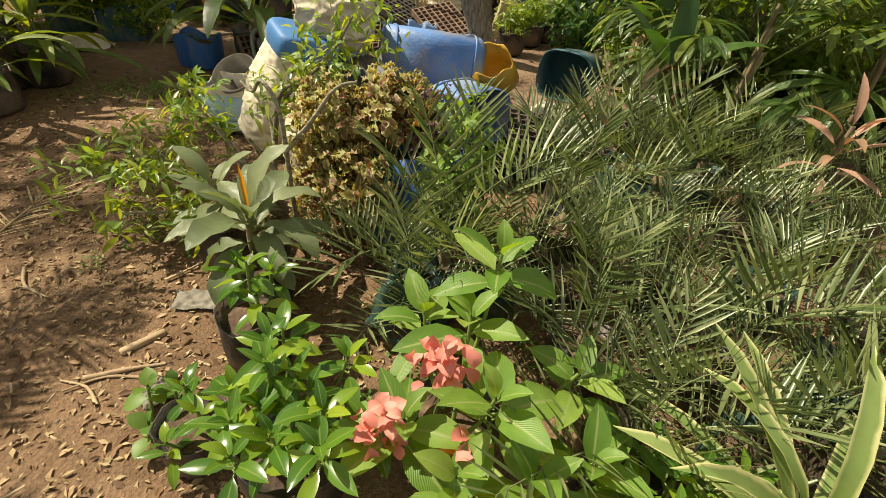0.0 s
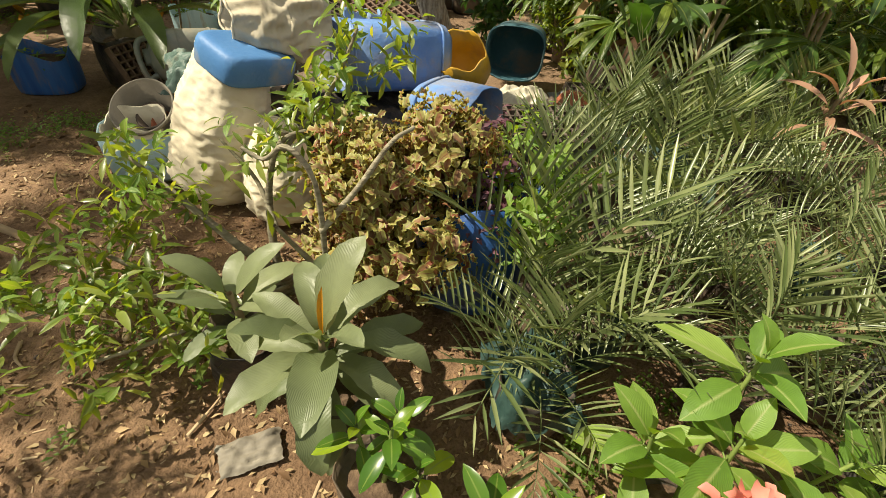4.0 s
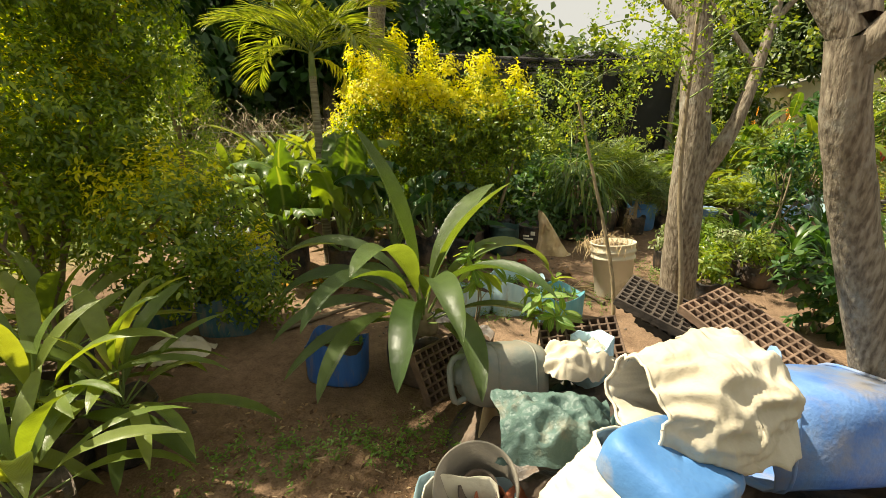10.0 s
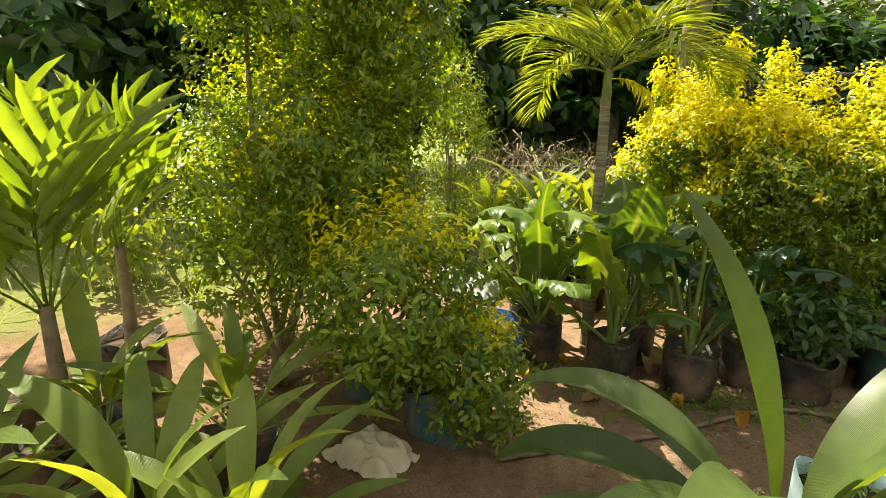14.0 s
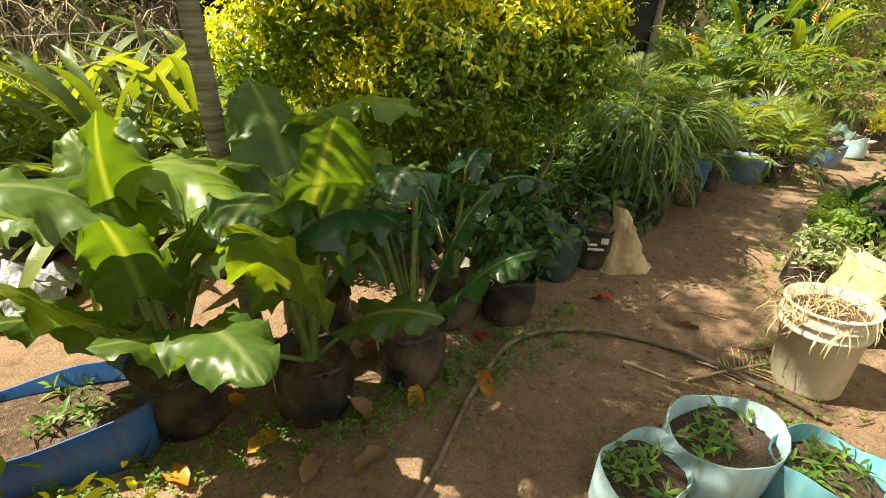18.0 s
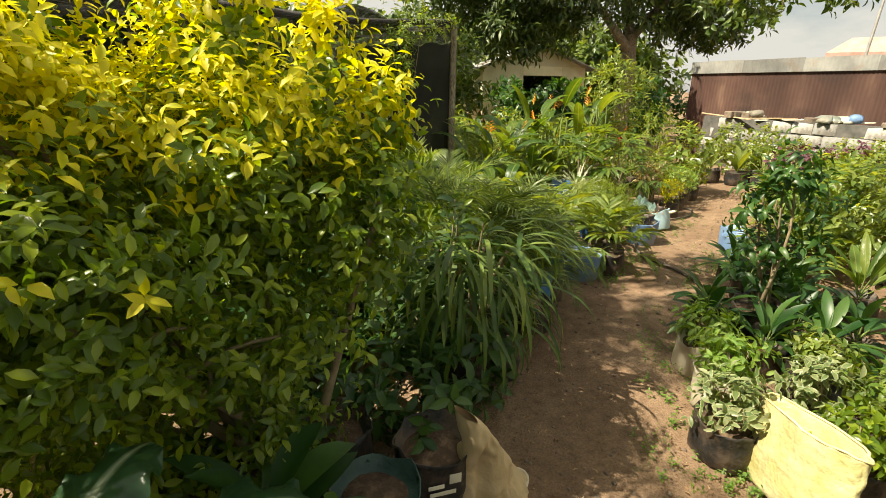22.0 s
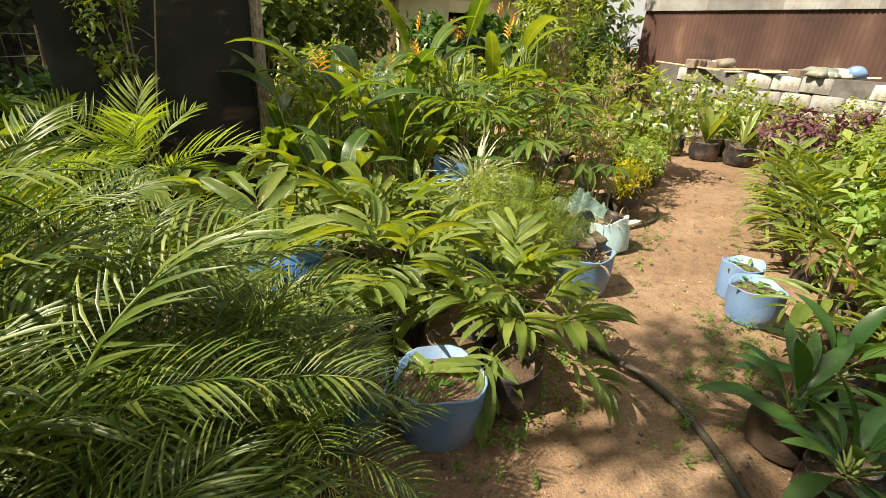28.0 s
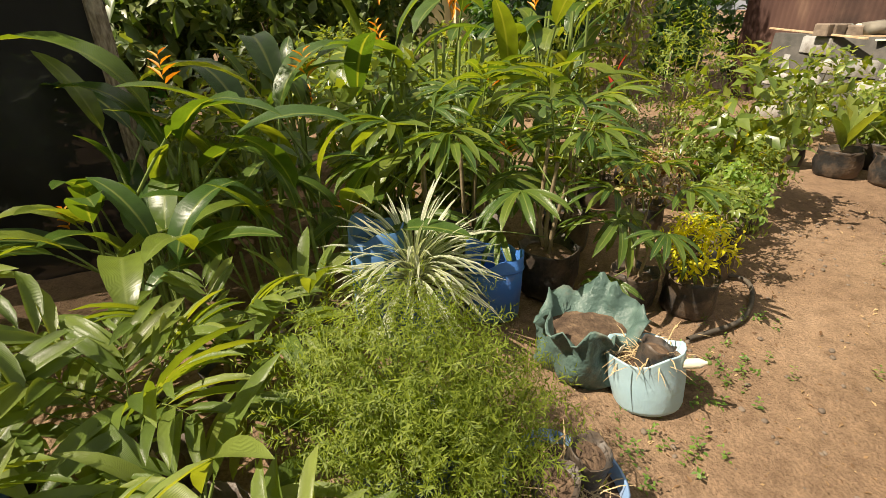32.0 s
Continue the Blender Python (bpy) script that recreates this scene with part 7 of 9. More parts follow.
def tub(x, y, r, h, mat, seed, label, dry=True, rx=0, rz=0):
    root = thing("plastic_tub", x, y, 0, rz, 1.0, label, "tub", "plastic tubs by the path", rx)
    top = pot(root, mat, r, h, seed)
    rs = np.random.RandomState(seed)
    k = 110 if dry else 40
    p = np.stack([r * 0.6 * rs.normal(size=k) * 0.6, r * 0.6 * rs.normal(size=k) * 0.6, np.full(k, top)], 1)
    part("dry_stalk" if dry else "weed_growth", mesh_of("stalks", spread_t(leaf_t(1, 0.03 if dry else 0.3, 3, 0.5, 0.6, 0.2, 1.3), p, rnd_dirs(rs, k) * (1, 1, 0.3) + (0, 0, 0.6), (0.13 if dry else 0.055) * (0.5 + rs.random(k))), M["straw" if dry else "weed"]), root)


tub(0.70, 8.44, 0.16, 0.25, "faded_blue", 3, "faded blue tub with black seedling bags and dry stalks")
tub(1.24, 8.90, 0.14, 0.22, "light_blue", 4, "light blue cut can tipped over with dry roots", True, 16, 200)
tub(-0.42, 7.62, 0.165, 0.23, "faded_blue", 5, "faded blue tub with weeds", False)
tub(-0.74, 7.66, 0.14, 0.25, "teal", 7, "dark teal tub under the palm fronds", False)
for i, (x, y) in enumerate(((-0.12, 7.66), (-0.28, 7.86), (-0.62, 7.92), (-0.95, 7.5))):
    root = thing("planting_bag", x, y, 0, i * 50, 1.0, "black planting bag of dry soil among the seedlings", "planting bag", "black planting bags")
    pot(root, "black_bag", 0.11, 0.2, i)
tub(1.43, 7.93, 0.135, 0.20, "faded_blue", 6, "faded blue tub with wet soil and weeds", False)
tub(1.56, 8.15, 0.11, 0.22, "faded_blue", 8, "faded blue tub with seedlings", False)
for x, y, h, r, mat, text in ((0.25, 9.56, 0.50, 0.12, "mid_blue", "blue cut drum behind the spider plant"), (0.78, 9.55, 0.34, 0.13, "blue", "blue tub half hidden by fan palms"), (-0.92, 8.55, 0.40, 0.17, "blue", "blue tub among the palm seedlings"), (-1.15, 7.05, 0.34, 0.17, "mid_blue", "blue tub under the feather palms"), (3.25, 11.35, 0.26, 0.11, "faded_blue", "small faded blue can among the pots")):
    cut_drum("blue_tub", mat, (x, y, 0.0), (x, y, h), r, text, "tub", 0.95, 3.0, 3, 0.02, ribs=(0.85,))
root = thing("green_grow_bag", 1.08, 9.15, 0, 30, 1.0, "slumped dark green grow bag of soil", "grow bag")
gb = lathe_t([(0.001, 0), (0.17, 0), (0.20, 0.05), (0.205, 0.12), (0.19, 0.17), (0.205, 0.22, 1), (0.23, 0.25, 1), (0.225, 0.255, 1), (0.19, 0.215), (0.17, 0.15), (0.08, 0.14), (0.001, 0.14)], 72, 0.85, 0.20, 3, lambda a: 0.04 * math.sin(2 * a + 1) + 0.03 * math.sin(5 * a) + 0.018 * math.sin(11 * a + 2) + 0.012 * math.sin(17 * a), 2.3)
part("bag", mesh_of("bag", gb, M["sage_bag"]), root)
part("soil", mesh_of("soil", lathe_t([(0.18, 0.15), (0.1, 0.165), (0.001, 0.17)], 20, 0.85, 0.06, 4), M["potsoil"]), root)
part("tag", mesh_of("tag", box_t(0.03, 0.003, 0.035, 0.001), M["white_plastic"]), root, pose(-0.05, -0.185, 0.19, 10, 0, 0), "small white label")


def rhapis(x, y, seed, s=1.0, n=9, h=0.55):
    root = thing("fan_palm", x, y, 0, seed * 41 % 360, s, "clump of fan palm with split finger leaves in a bag", "palm", "fan palms")
    top = pot(root, "black_bag", 0.14, 0.24, seed)
    kinds = [cached(("rhapis", i), lambda i=i: mesh_of("leaf", stalked(fan_t(0.24 + 0.03 * i, 8 + i, 0.04, 2.9, 0, i), 0.28, 0.004, 0.05, 1, 0.7), [M["heliconia"], M["green_stem"]])) for i in range(3)]
    for j in range(3):
        part("cane", mesh_of("cane", branch_t([(0.03 * j - 0.03, 0, top - 0.03), (0.05 * j - 0.05, 0.02 * j, h * 0.6), (0.08 * j - 0.08, 0.03 * j - 0.03, h + 0.08 * j)], 0.012, 0.009, 6), M["stem"]), root)
    leaves(root, kinds, n, (5, 70), (0.8, 1.15), (h * 0.5, h + 0.12), seed, r0=0.02)


for i, (x, y, s) in enumerate(((1.12, 9.75, 1.1), (1.5, 9.55, 0.8), (0.8, 10.1, 1.1), (1.4, 10.2, 1.0), (0.5, 10.0, 1.0))):
    rhapis(x, y, i + 2, s)


def heliconia(x, y, seed, n=12, L=0.62, W=0.16, flowers=2, h=0.75, s=1.0, label="heliconia clump with broad paddle leaves and orange bracts"):
    root = thing("heliconia", x, y, 0, seed * 37 % 360, s, label, "heliconia", "heliconias")
    kinds = [cached(("hel", L, W, i), lambda i=i: mesh_of("leaf", stalked(leaf_t(L, W * (0.9 + 0.12 * i), 9, 0.45, 0.6, 0.25, 0.9 + 0.4 * i, 0.05, 3), 0.45, 0.009, 0.05), [M["heliconia"], M["green_stem"]])) for i in range(3)]
    rnd = random.Random(seed)
    for i in range(n):
        a = rnd.uniform(0, 360)
        o = Matrix.Translation((rnd.uniform(-0.2, 0.2), rnd.uniform(-0.2, 0.2), rnd.uniform(0.05, h * 0.75)))
        part("leaf", kinds[i % 3], root, o @ aim(a, rnd.uniform(30, 84), rnd.uniform(-15, 15)) @ Matrix.Scale(rnd.uniform(0.75, 1.1), 4))
    for i in range(n // 2):
        q = (rnd.uniform(-0.2, 0.2), rnd.uniform(-0.2, 0.2))
        part("cane", mesh_of("cane", branch_t([(q[0], q[1], 0), (q[0] * 1.1, q[1] * 1.1, h * 0.5), (q[0] * 1.2, q[1], h)], 0.016, 0.01, 6), M["green_stem"]), root)
    fl = cached(("helflower",), lambda: mesh_of("flower", spread_t(leaf_t(1, 0.3, 3, 0.35, 0.8, 0.9, 0.3), np.array([(0, 0, 0.02 * i) for i in range(7)]), np.array([((-1) ** i * 0.8, 0.1, 0.7) for i in range(7)]), np.linspace(0.11, 0.06, 7)), M["orange"]))
    for i in range(flowers):
        part("flower", fl, root, pose(rnd.uniform(-0.25, 0.25), rnd.uniform(-0.25, 0.25), h + rnd.uniform(0.05, 0.35), rnd.uniform(-15, 15), 0, rnd.uniform(0, 360)), "orange heliconia bracts")


for i, (x, y, h, f, s) in enumerate(((-0.75, 10.0, 0.75, 1, 1.0), (-0.2, 10.3, 0.8, 1, 1.0), (0.3, 10.9, 0.9, 2, 1.1), (-0.6, 9.5, 0.55, 0, 0.8), (0.9, 11.3, 1.0, 3, 1.15), (0.1, 9.9, 0.55, 1, 0.8), (1.6, 11.6, 0.9, 2, 1.1), (2.1, 12.6, 1.1, 2, 1.2))):
    heliconia(x, y, i + 5, 13, 0.62, 0.16, f, h, s)

# mixed pots along the path to its bend
mix_spots = [(1.75, 9.45, "golden", 0.16), (2.05, 9.75, "shrub", 0.2), (2.35, 10.05, "mussaenda", 0.2), (2.7, 10.3, "shrub", 0.22), (2.0, 10.35, "coleus", 0.2), (3.0, 10.7, "golden", 0.18), (2.5, 10.75, "shrub", 0.22), (3.3, 11.1, "shrub", 0.2), (2.9, 11.2, "cordy_pink", 0.18), (3.6, 11.5, "mussaenda", 0.2), (3.2, 11.7, "shrub", 0.25), (2.4, 11.3, "silver", 0.24), (1.9, 10.9, "shrub", 0.25)]
for i, (x, y, m, s) in enumerate(mix_spots):
    bush("potted_plant", x, y, [((0, 0, 0.2 + s), (s, s, s * 0.8), 3)], [m], 70, 6, 0.06, 0.014, NARROW_LEAF if i % 3 == 0 else MED_LEAF, 70 + i, 3, 0.006, "low leafy plant in a black bag beside the path", "plant", "pots along the path", "black_bag", 0.12, 0.2, inner=0.25)
for i, (x, y) in enumerate(((4.35, 11.25), (4.62, 10.95), (4.85, 10.6), (4.1, 11.6), (4.9, 11.4))):
    rosette("snake_plant" if i % 2 else "dracaena", x, y, 0.42, 0.06 if i % 2 else 0.12, 9, "variegated" if i % 2 else "seedling", 81 + i, "black_bag", 0.17, 0.24, (50, 88), 0.4, "upright striped plant in a wide black pot" if i % 2 else "broad bright-leaved plant in a wide black pot", "plant", "black pots at the bend", full=0.45)
bush("feathery_shrub", 3.4, 12.3, [((0, 0, 0.8), (0.6, 0.5, 0.5), 3)], ["moringa"], 240, 9, 0.07, 0.02, NARROW_LEAF, 91, 5, 0.012, "feathery green shrub behind the pots", "shrub")
bush("tall_shrub", 3.0, 13.2, [((0, 0, 1.5), (0.7, 0.6, 0.8), 3)], ["shrub"], 200, 6, 0.16, 0.03, NARROW_LEAF, 92, 5, 0.02, "tall shrub with whorled light green leaves", "shrub")
rosette("red_shoot", 2.55, 12.1, 0.22, 0.05, 7, "red", 3, None, pitch=(60, 88), label="upright dark red leaves of a cordyline", category="ti plant", stem_h=0.75)

# ---- right of the path ----
right_spots = [(-0.78, 5.48, "silver", 0.16, 0.2), (-0.55, 5.78, "mussaenda", 0.16, 0.22), (-0.42, 6.1, "mussaenda", 0.16, 0.22), (-0.3, 5.5, "silver", 0.15, 0.2), (0.0, 5.75, "shrub", 0.15, 0.2), (-0.1, 5.35, "moringa", 0.18, 0.2), (-0.5, 4.7, "moringa", 0.18, 0.2), (-0.45, 5.2, "duranta", 0.14, 0.2)]
for i, (x, y, m, s, h) in enumerate(right_spots):
    bush("potted_plant", x, y, [((0, 0, h + s * 0.6), (s, s, s * 0.7), 3)], [m], 55, 6, 0.07, 0.014, MED_LEAF, 100 + i, 3, 0.006, "low leafy plant in a bag beside the path", "plant", "pots right of the path", "sack" if i in (1, 2) else "black_bag", 0.14, h, inner=0.25)
for i, (x, y) in enumerate(((-0.18, 6.36), (0.02, 6.62), (0.32, 6.2), (0.5, 6.3), (-0.05, 6.05), (0.25, 5.95), (0.55, 6.0), (0.15, 5.55), (0.45, 5.65), (0.42, 6.62), (0.66, 6.95), (0.75, 7.2), (0.6, 6.5), (0.95, 6.85), (1.1, 7.3))):
    strap_palm(x, y, 0.26, 0.07, 13, "dark", 111 + i, "black_bag", 0.11, 0.17, (0, 80), 0.9, "palm seedling with broad dark green leaves in a black bag", "dark palm seedlings")
bush("split_leaf_plant", 0.16, 6.34, [((0, 0, 0.95), (0.30, 0.28, 0.30), 3), ((0.08, 0.05, 0.6), (0.28, 0.25, 0.25), 1.4), ((0.02, -0.02, 1.2), (0.14, 0.14, 0.16), 0.7)], ["dark"], 95, 5, 0.11, 0.02, leaf_t(1.0, 0.36, 5, 0.4, 0.8, 0.4, 1.1, 0.35, 3), 121, 5, 0.012, "tall plant with dark split leaves shading the path", "plant", bag="black_bag", r=0.15, h=0.28, inner=0.2)
for i, (x, y) in enumerate(((2.0, 7.8), (2.8, 7.9), (3.4, 8.5), (3.9, 9.0), (3.5, 7.9))):
    bush("leafy_shrub", x, y, [((0, 0, 0.5), (0.3, 0.28, 0.32), 3)], ["shrub" if i % 3 else "mussaenda"], 110, 6, 0.085, 0.02, MED_LEAF, 131 + i, 4, 0.009, "bushy light green shrub in a black bag", "shrub", "shrubs right of the path", "black_bag", 0.15, 0.26, inner=0.25)
for i, (x, y) in enumerate(((2.15, 8.15), (2.4, 8.4), (2.62, 8.66), (2.86, 8.9), (3.12, 9.1), (3.4, 9.35), (2.45, 8.05), (2.75, 8.35), (3.0, 8.65), (3.3, 8.9), (3.65, 9.3), (1.62, 7.55), (1.45, 7.25))):
    feather_palm(x, y, 0.36, 9, "seedling", 641 + i, "black_bag", 0.11, 0.24, "palm seedling with light green strap leaflets in a black bag", (10, 84), 0.27, 0.05, 5, 0.8, group="palm seedlings right of the path", scale=0.85 + 0.08 * (i % 3), vee=0.4, droop=0.7, seg=5, full=0.6, start=0.34)
for i, (x, y) in enumerate(((4.0, 9.8), (4.4, 9.2), (4.9, 9.7), (5.2, 8.9), (4.2, 8.4), (5.3, 10.2))):
    bush("leafy_shrub", x, y, [((0, 0, 0.55), (0.4, 0.35, 0.35), 3)], ["shrub" if i % 2 else "purple"], 120, 6, 0.09, 0.02, MED_LEAF, 151 + i, 4, 0.009, "bushy shrub near the white block wall", "shrub", "shrubs right of the path", "black_bag", 0.15, 0.26, inner=0.25)
# nursery stock in the middle ground
for i in range(26):
    rnd = random.Random(200 + i)
    x, y = rnd.uniform(0.7, 4.6), rnd.uniform(3.3, 7.0)
    if x < 1.0 and y > 5.6:
        continue
    k = i % 4
    if k == 0:
        rhapis(x, y, 200 + i, 1.2, 9, 0.7)
    elif k == 1:
        feather_palm(x, y, 0.85, 11, "phoenix", 200 + i, "black_bag", 0.14, 0.26, "feather palm with grey-green fronds in a black bag", (15, 82), 0.24, 0.014, 34, 1.2, group="stock palms", stem_h=0.2)
    elif k == 2:
        bush("stock_shrub", x, y, [((0, 0, 0.6), (0.4, 0.35, 0.4), 3)], ["shrub"], 140, 6, 0.09, 0.02, MED_LEAF, 200 + i, 4, 0.009, "leafy nursery shrub in a black bag", "shrub", "nursery stock", "black_bag", 0.15, 0.26, inner=0.25)
    else:
        strap_palm(x, y, 0.45, 0.09, 10, "heliconia", 200 + i, "black_bag", 0.13, 0.24, (20, 84), 0.9, "broad-leaved nursery palm in a black bag", "nursery stock")
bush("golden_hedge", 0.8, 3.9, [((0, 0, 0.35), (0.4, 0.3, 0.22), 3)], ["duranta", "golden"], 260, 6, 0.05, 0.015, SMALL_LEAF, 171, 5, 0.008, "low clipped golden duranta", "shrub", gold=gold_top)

# ---- distance ----
tree("mango_tree", 5.1, 16.6, [(0, 0, 0), (0.05, 0, 1.2), (0.15, 0.1, 2.2), (0.1, 0.1, 3.0)], 0.26, 0.16,
     [[(0.1, 0.1, 2.6), (-1.0, -0.4, 3.4), (-2.2, -0.8, 4.2)], [(0.1, 0.1, 2.9), (0.8, -0.3, 3.8), (1.8, -0.5, 4.4)], [(0.1, 0.1, 3.0), (0, 0.5, 4.2), (-0.3, 0.8, 5.4)]],
     [((-2.6, -0.6, 4.1), (2.2, 1.6, 1.7), 5), ((1.0, -0.3, 4.2), (2.0, 1.6, 1.5), 4), ((-0.6, 0.3, 5.9), (3.0, 2.0, 1.6), 4), ((-4.6, 0.2, 4.4), (1.9, 1.5, 1.6), 3), ((2.6, 0.2, 3.6), (1.5, 1.3, 1.0), 2), ((-3.4, -0.6, 3.0), (1.2, 0.9, 0.7), 1.5)], "mango", 4600, 6, 0.27, 0.05, leaf_t(1.0, 0.32, 2, 0.45, 0.9, 0.3, 0.5), 12, "large dense mango tree overhanging the shed")
# two tall trees beside the nursery, their thin crowns high above the crossing and the path
tree("shade_tree", -7.4, -0.9, [(0, 0, 0), (0.1, 0.1, 1.6), (0.3, 0.3, 3.2), (0.6, 0.6, 4.4)], 0.24, 0.14,
     [[(0.6, 0.6, 4.3), (1.0, 1.2, 5.0), (1.7, 1.8, 5.5)], [(0.6, 0.6, 4.4), (0.9, 2.4, 5.2), (1.2, 4.6, 5.7)], [(0.3, 0.3, 3.4), (-0.6, 0.8, 4.4), (-1.2, 1.2, 5.2)]],
     [((2.08, 1.75, 5.5), (0.60, 0.95, 0.45), 4), ((1.1, 0.7, 5.6), (0.6, 0.6, 0.5), 1.2), ((1.3, 4.9, 5.6), (0.7, 0.8, 0.4), 2.6), ((1.9, 5.6, 5.4), (0.6, 0.6, 0.4), 1.6), ((0.6, 3.6, 5.8), (0.4, 0.5, 0.4), 0.8), ((-1.2, 1.2, 5.4), (1.0, 0.9, 0.6), 2)], "tree", 620, 6, 0.13, 0.035, MED_LEAF, 21, "tall shade tree with a thin high crown")
tree("shade_tree", -5.75, 8.2, [(0, 0, 0), (0.1, -0.1, 1.4), (0.2, -0.3, 3.0), (0.5, -0.6, 4.4)], 0.18, 0.11,
     [[(0.5, -0.6, 4.3), (0.9, -1.4, 5.0), (1.2, -2.2, 5.5)], [(0.5, -0.6, 4.4), (1.3, -1.0, 5.1), (2.4, -1.2, 5.5)], [(0.2, -0.3, 3.2), (-0.5, 0.4, 4.2), (-0.9, 1.0, 5.0)], [(0.2, -0.3, 2.6), (0.35, -0.2, 3.4), (0.5, 0.4, 4.6)]],
     [((1.2, -2.1, 5.5), (0.8, 0.7, 0.4), 3), ((2.3, -1.5, 5.5), (0.7, 0.6, 0.4), 3), ((1.7, -2.0, 5.4), (0.5, 0.5, 0.35), 1.4), ((2.6, -0.9, 5.5), (0.3, 0.3, 0.3), 0.8), ((-0.8, 1.0, 5.2), (1.0, 0.9, 0.6), 2)], "tree", 480, 6, 0.13, 0.035, MED_LEAF, 22, "tall shade tree with pale forked trunk by the net house")
far_blobs = lambda s, r: [((0, 0, s * 0.62), (r, r * 0.8, s * 0.42), 4), ((-r * 0.7, 0.3, s * 0.5), (r * 0.7, r * 0.6, s * 0.36), 2), ((r * 0.7, -0.2, s * 0.48), (r * 0.7, r * 0.6, s * 0.34), 2)]
for i, (x, y, s, r, m) in enumerate(((-10.3, 12.4, 7.8, 2.7, "dark"), (-20, 9.3, 11, 4.8, "dark"), (-18.6, 14, 11, 4.6, "dark"), (-15.6, 18.6, 10, 4.2, "dark"), (-19.5, 4.6, 10.5, 4.6, "dark"), (-9.5, 20, 7, 3.2, "tree"), (-12, 20.5, 6.5, 3.2, "dark"), (-7.5, 21, 4.2, 3.0, "tree"), (-3, 21, 3.6, 3.0, "tree"), (-17.5, 2, 8.5, 3.6, "dark"), (-17, -3.5, 8, 3.4, "dark"), (0.3, 26, 5.0, 3.5, "tree"), (9.5, 26, 4.2, 2.8, "tree"), (-11.5, 16, 4.2, 2.2, "tree"), (7, 30, 6, 3, "tree"), (-13.8, 8.0, 7.5, 3.4, "dark"), (-14.5, 11.5, 7.5, 3.4, "dark"), (-12.6, 15.2, 6.5, 3.2, "dark"), (-15.0, 4.8, 7.5, 3.2, "dark"), (-9.6, 17.6, 6.0, 2.8, "dark"), (-14.5, 1.0, 7.5, 3.4, "dark"))):
    tree("far_tree", x, y, [(0, 0, 0), (0.1, 0, s * 0.25), (0, 0.1, s * 0.5)], 0.22, 0.12, [[(0, 0.1, s * 0.45), (-r * 0.4, 0.2, s * 0.6), (-r * 0.7, 0.3, s * 0.75)], [(0, 0.1, s * 0.48), (r * 0.4, -0.2, s * 0.62), (r * 0.7, -0.2, s * 0.7)]], far_blobs(s, r), m, 820, 5, 0.55, 0.14, leaf_t(1.0, 0.55, 2, 0.5, 0.8, 0.3, 0.4), 300 + i, "dense dark tree beyond the lawn", group="trees beyond the lawn", inner=0.25)


def lawn():
    rs = np.random.RandomState(9)
    k = 9000
    p = np.stack([rs.uniform(-12, -5.4, k), rs.uniform(0, 13, k), np.zeros(k)], 1)
    p = p[p[:, 0] < -6.2 + 0.1 * rs.normal(size=k)]
    k = len(p)
    f = rs.normal(scale=0.35, size=(k, 3)) + (0, 0, 1)
    ob = new("lawn_grass", mesh_of("lawn_grass", spread_t(leaf_t(1, 0.09, 2, 0.3, 0.5, 0.1, 0.8), p, f, 0.10 + 0.22 * rs.random(k) ** 2), M["grass"]))
    tagged(ob, "sunlit rough grass beyond the wire fence", "grass", kind="stuff")


lawn()


# ---- whorled plants of the entrance bed ----
def whorl_plant(name, x, y, tips, L, W, n, mat, seed, label, category="shrub", bag="black_bag", r=0.12, h=0.18, full=0.8, bend=0.7, veil=0.07, pitch=(-15, 68), wave=0.0, stem="green_stem", group="", scale=(0.75, 1.1), peak=0.45):
    """Stems that each end in a whorl of single leaves."""
    rnd = random.Random(seed)
    root = thing(name, x, y, 0, 0, 1.0, label, category, group)
    top = pot(root, bag, r, h, seed) if bag else 0.0
    kinds = [cached((name, mat, L, W, i), lambda i=i: mesh_of("leaf", stalked(leaf_t(L, W * (0.9 + 0.1 * i), 6, peak, full, 0.3, bend * (0.5 + 0.4 * i), wave, 3), 0.015, 0.003), [M[mat], M["green_stem"]])) for i in range(3)]
    for k, (tx, ty, tz) in enumerate(tips):
        b = Vector((rnd.uniform(-0.03, 0.03), rnd.uniform(-0.03, 0.03), max(0, top - 0.03)))
        e = Vector((tx, ty, tz))
        part("stem", mesh_of("stem", branch_t([b, b.lerp(e, 0.5) + Vector((0.2 * tx, 0.2 * ty, -0.02)), e], 0.007, 0.004, 6, 3), M[stem]), root)
        for i in range(n):
            u = i / (n - 1)
            o = Matrix.Translation(e - Vector((0, 0, veil * (1 - u))))
            part("leaf", kinds[i % 3], root, o @ aim(i * 137.5 + k * 40 + rnd.uniform(-15, 15), pitch[0] + (pitch[1] - pitch[0]) * u + rnd.uniform(-10, 10), rnd.uniform(-15, 15)) @ Matrix.Scale(rnd.uniform(*scale) * (1.0 - 0.45 * u ** 2), 4))
    return root


whorl_plant("mussaenda", 0.72, 0.46, [(0.02, 0.12, 0.62), (0.12, -0.14, 0.47), (0.0, 0.02, 0.5), (0.26, 0.05, 0.42), (-0.13, 0.05, 0.42), (0.24, -0.2, 0.36), (0.1, -0.26, 0.36), (0.34, -0.1, 0.34), (-0.05, -0.2, 0.36)], 0.175, 0.088, 9, "mussaenda", 3, "mussaenda with soft ribbed leaves and salmon-pink bracts", full=0.85, veil=0.1, wave=0.05)
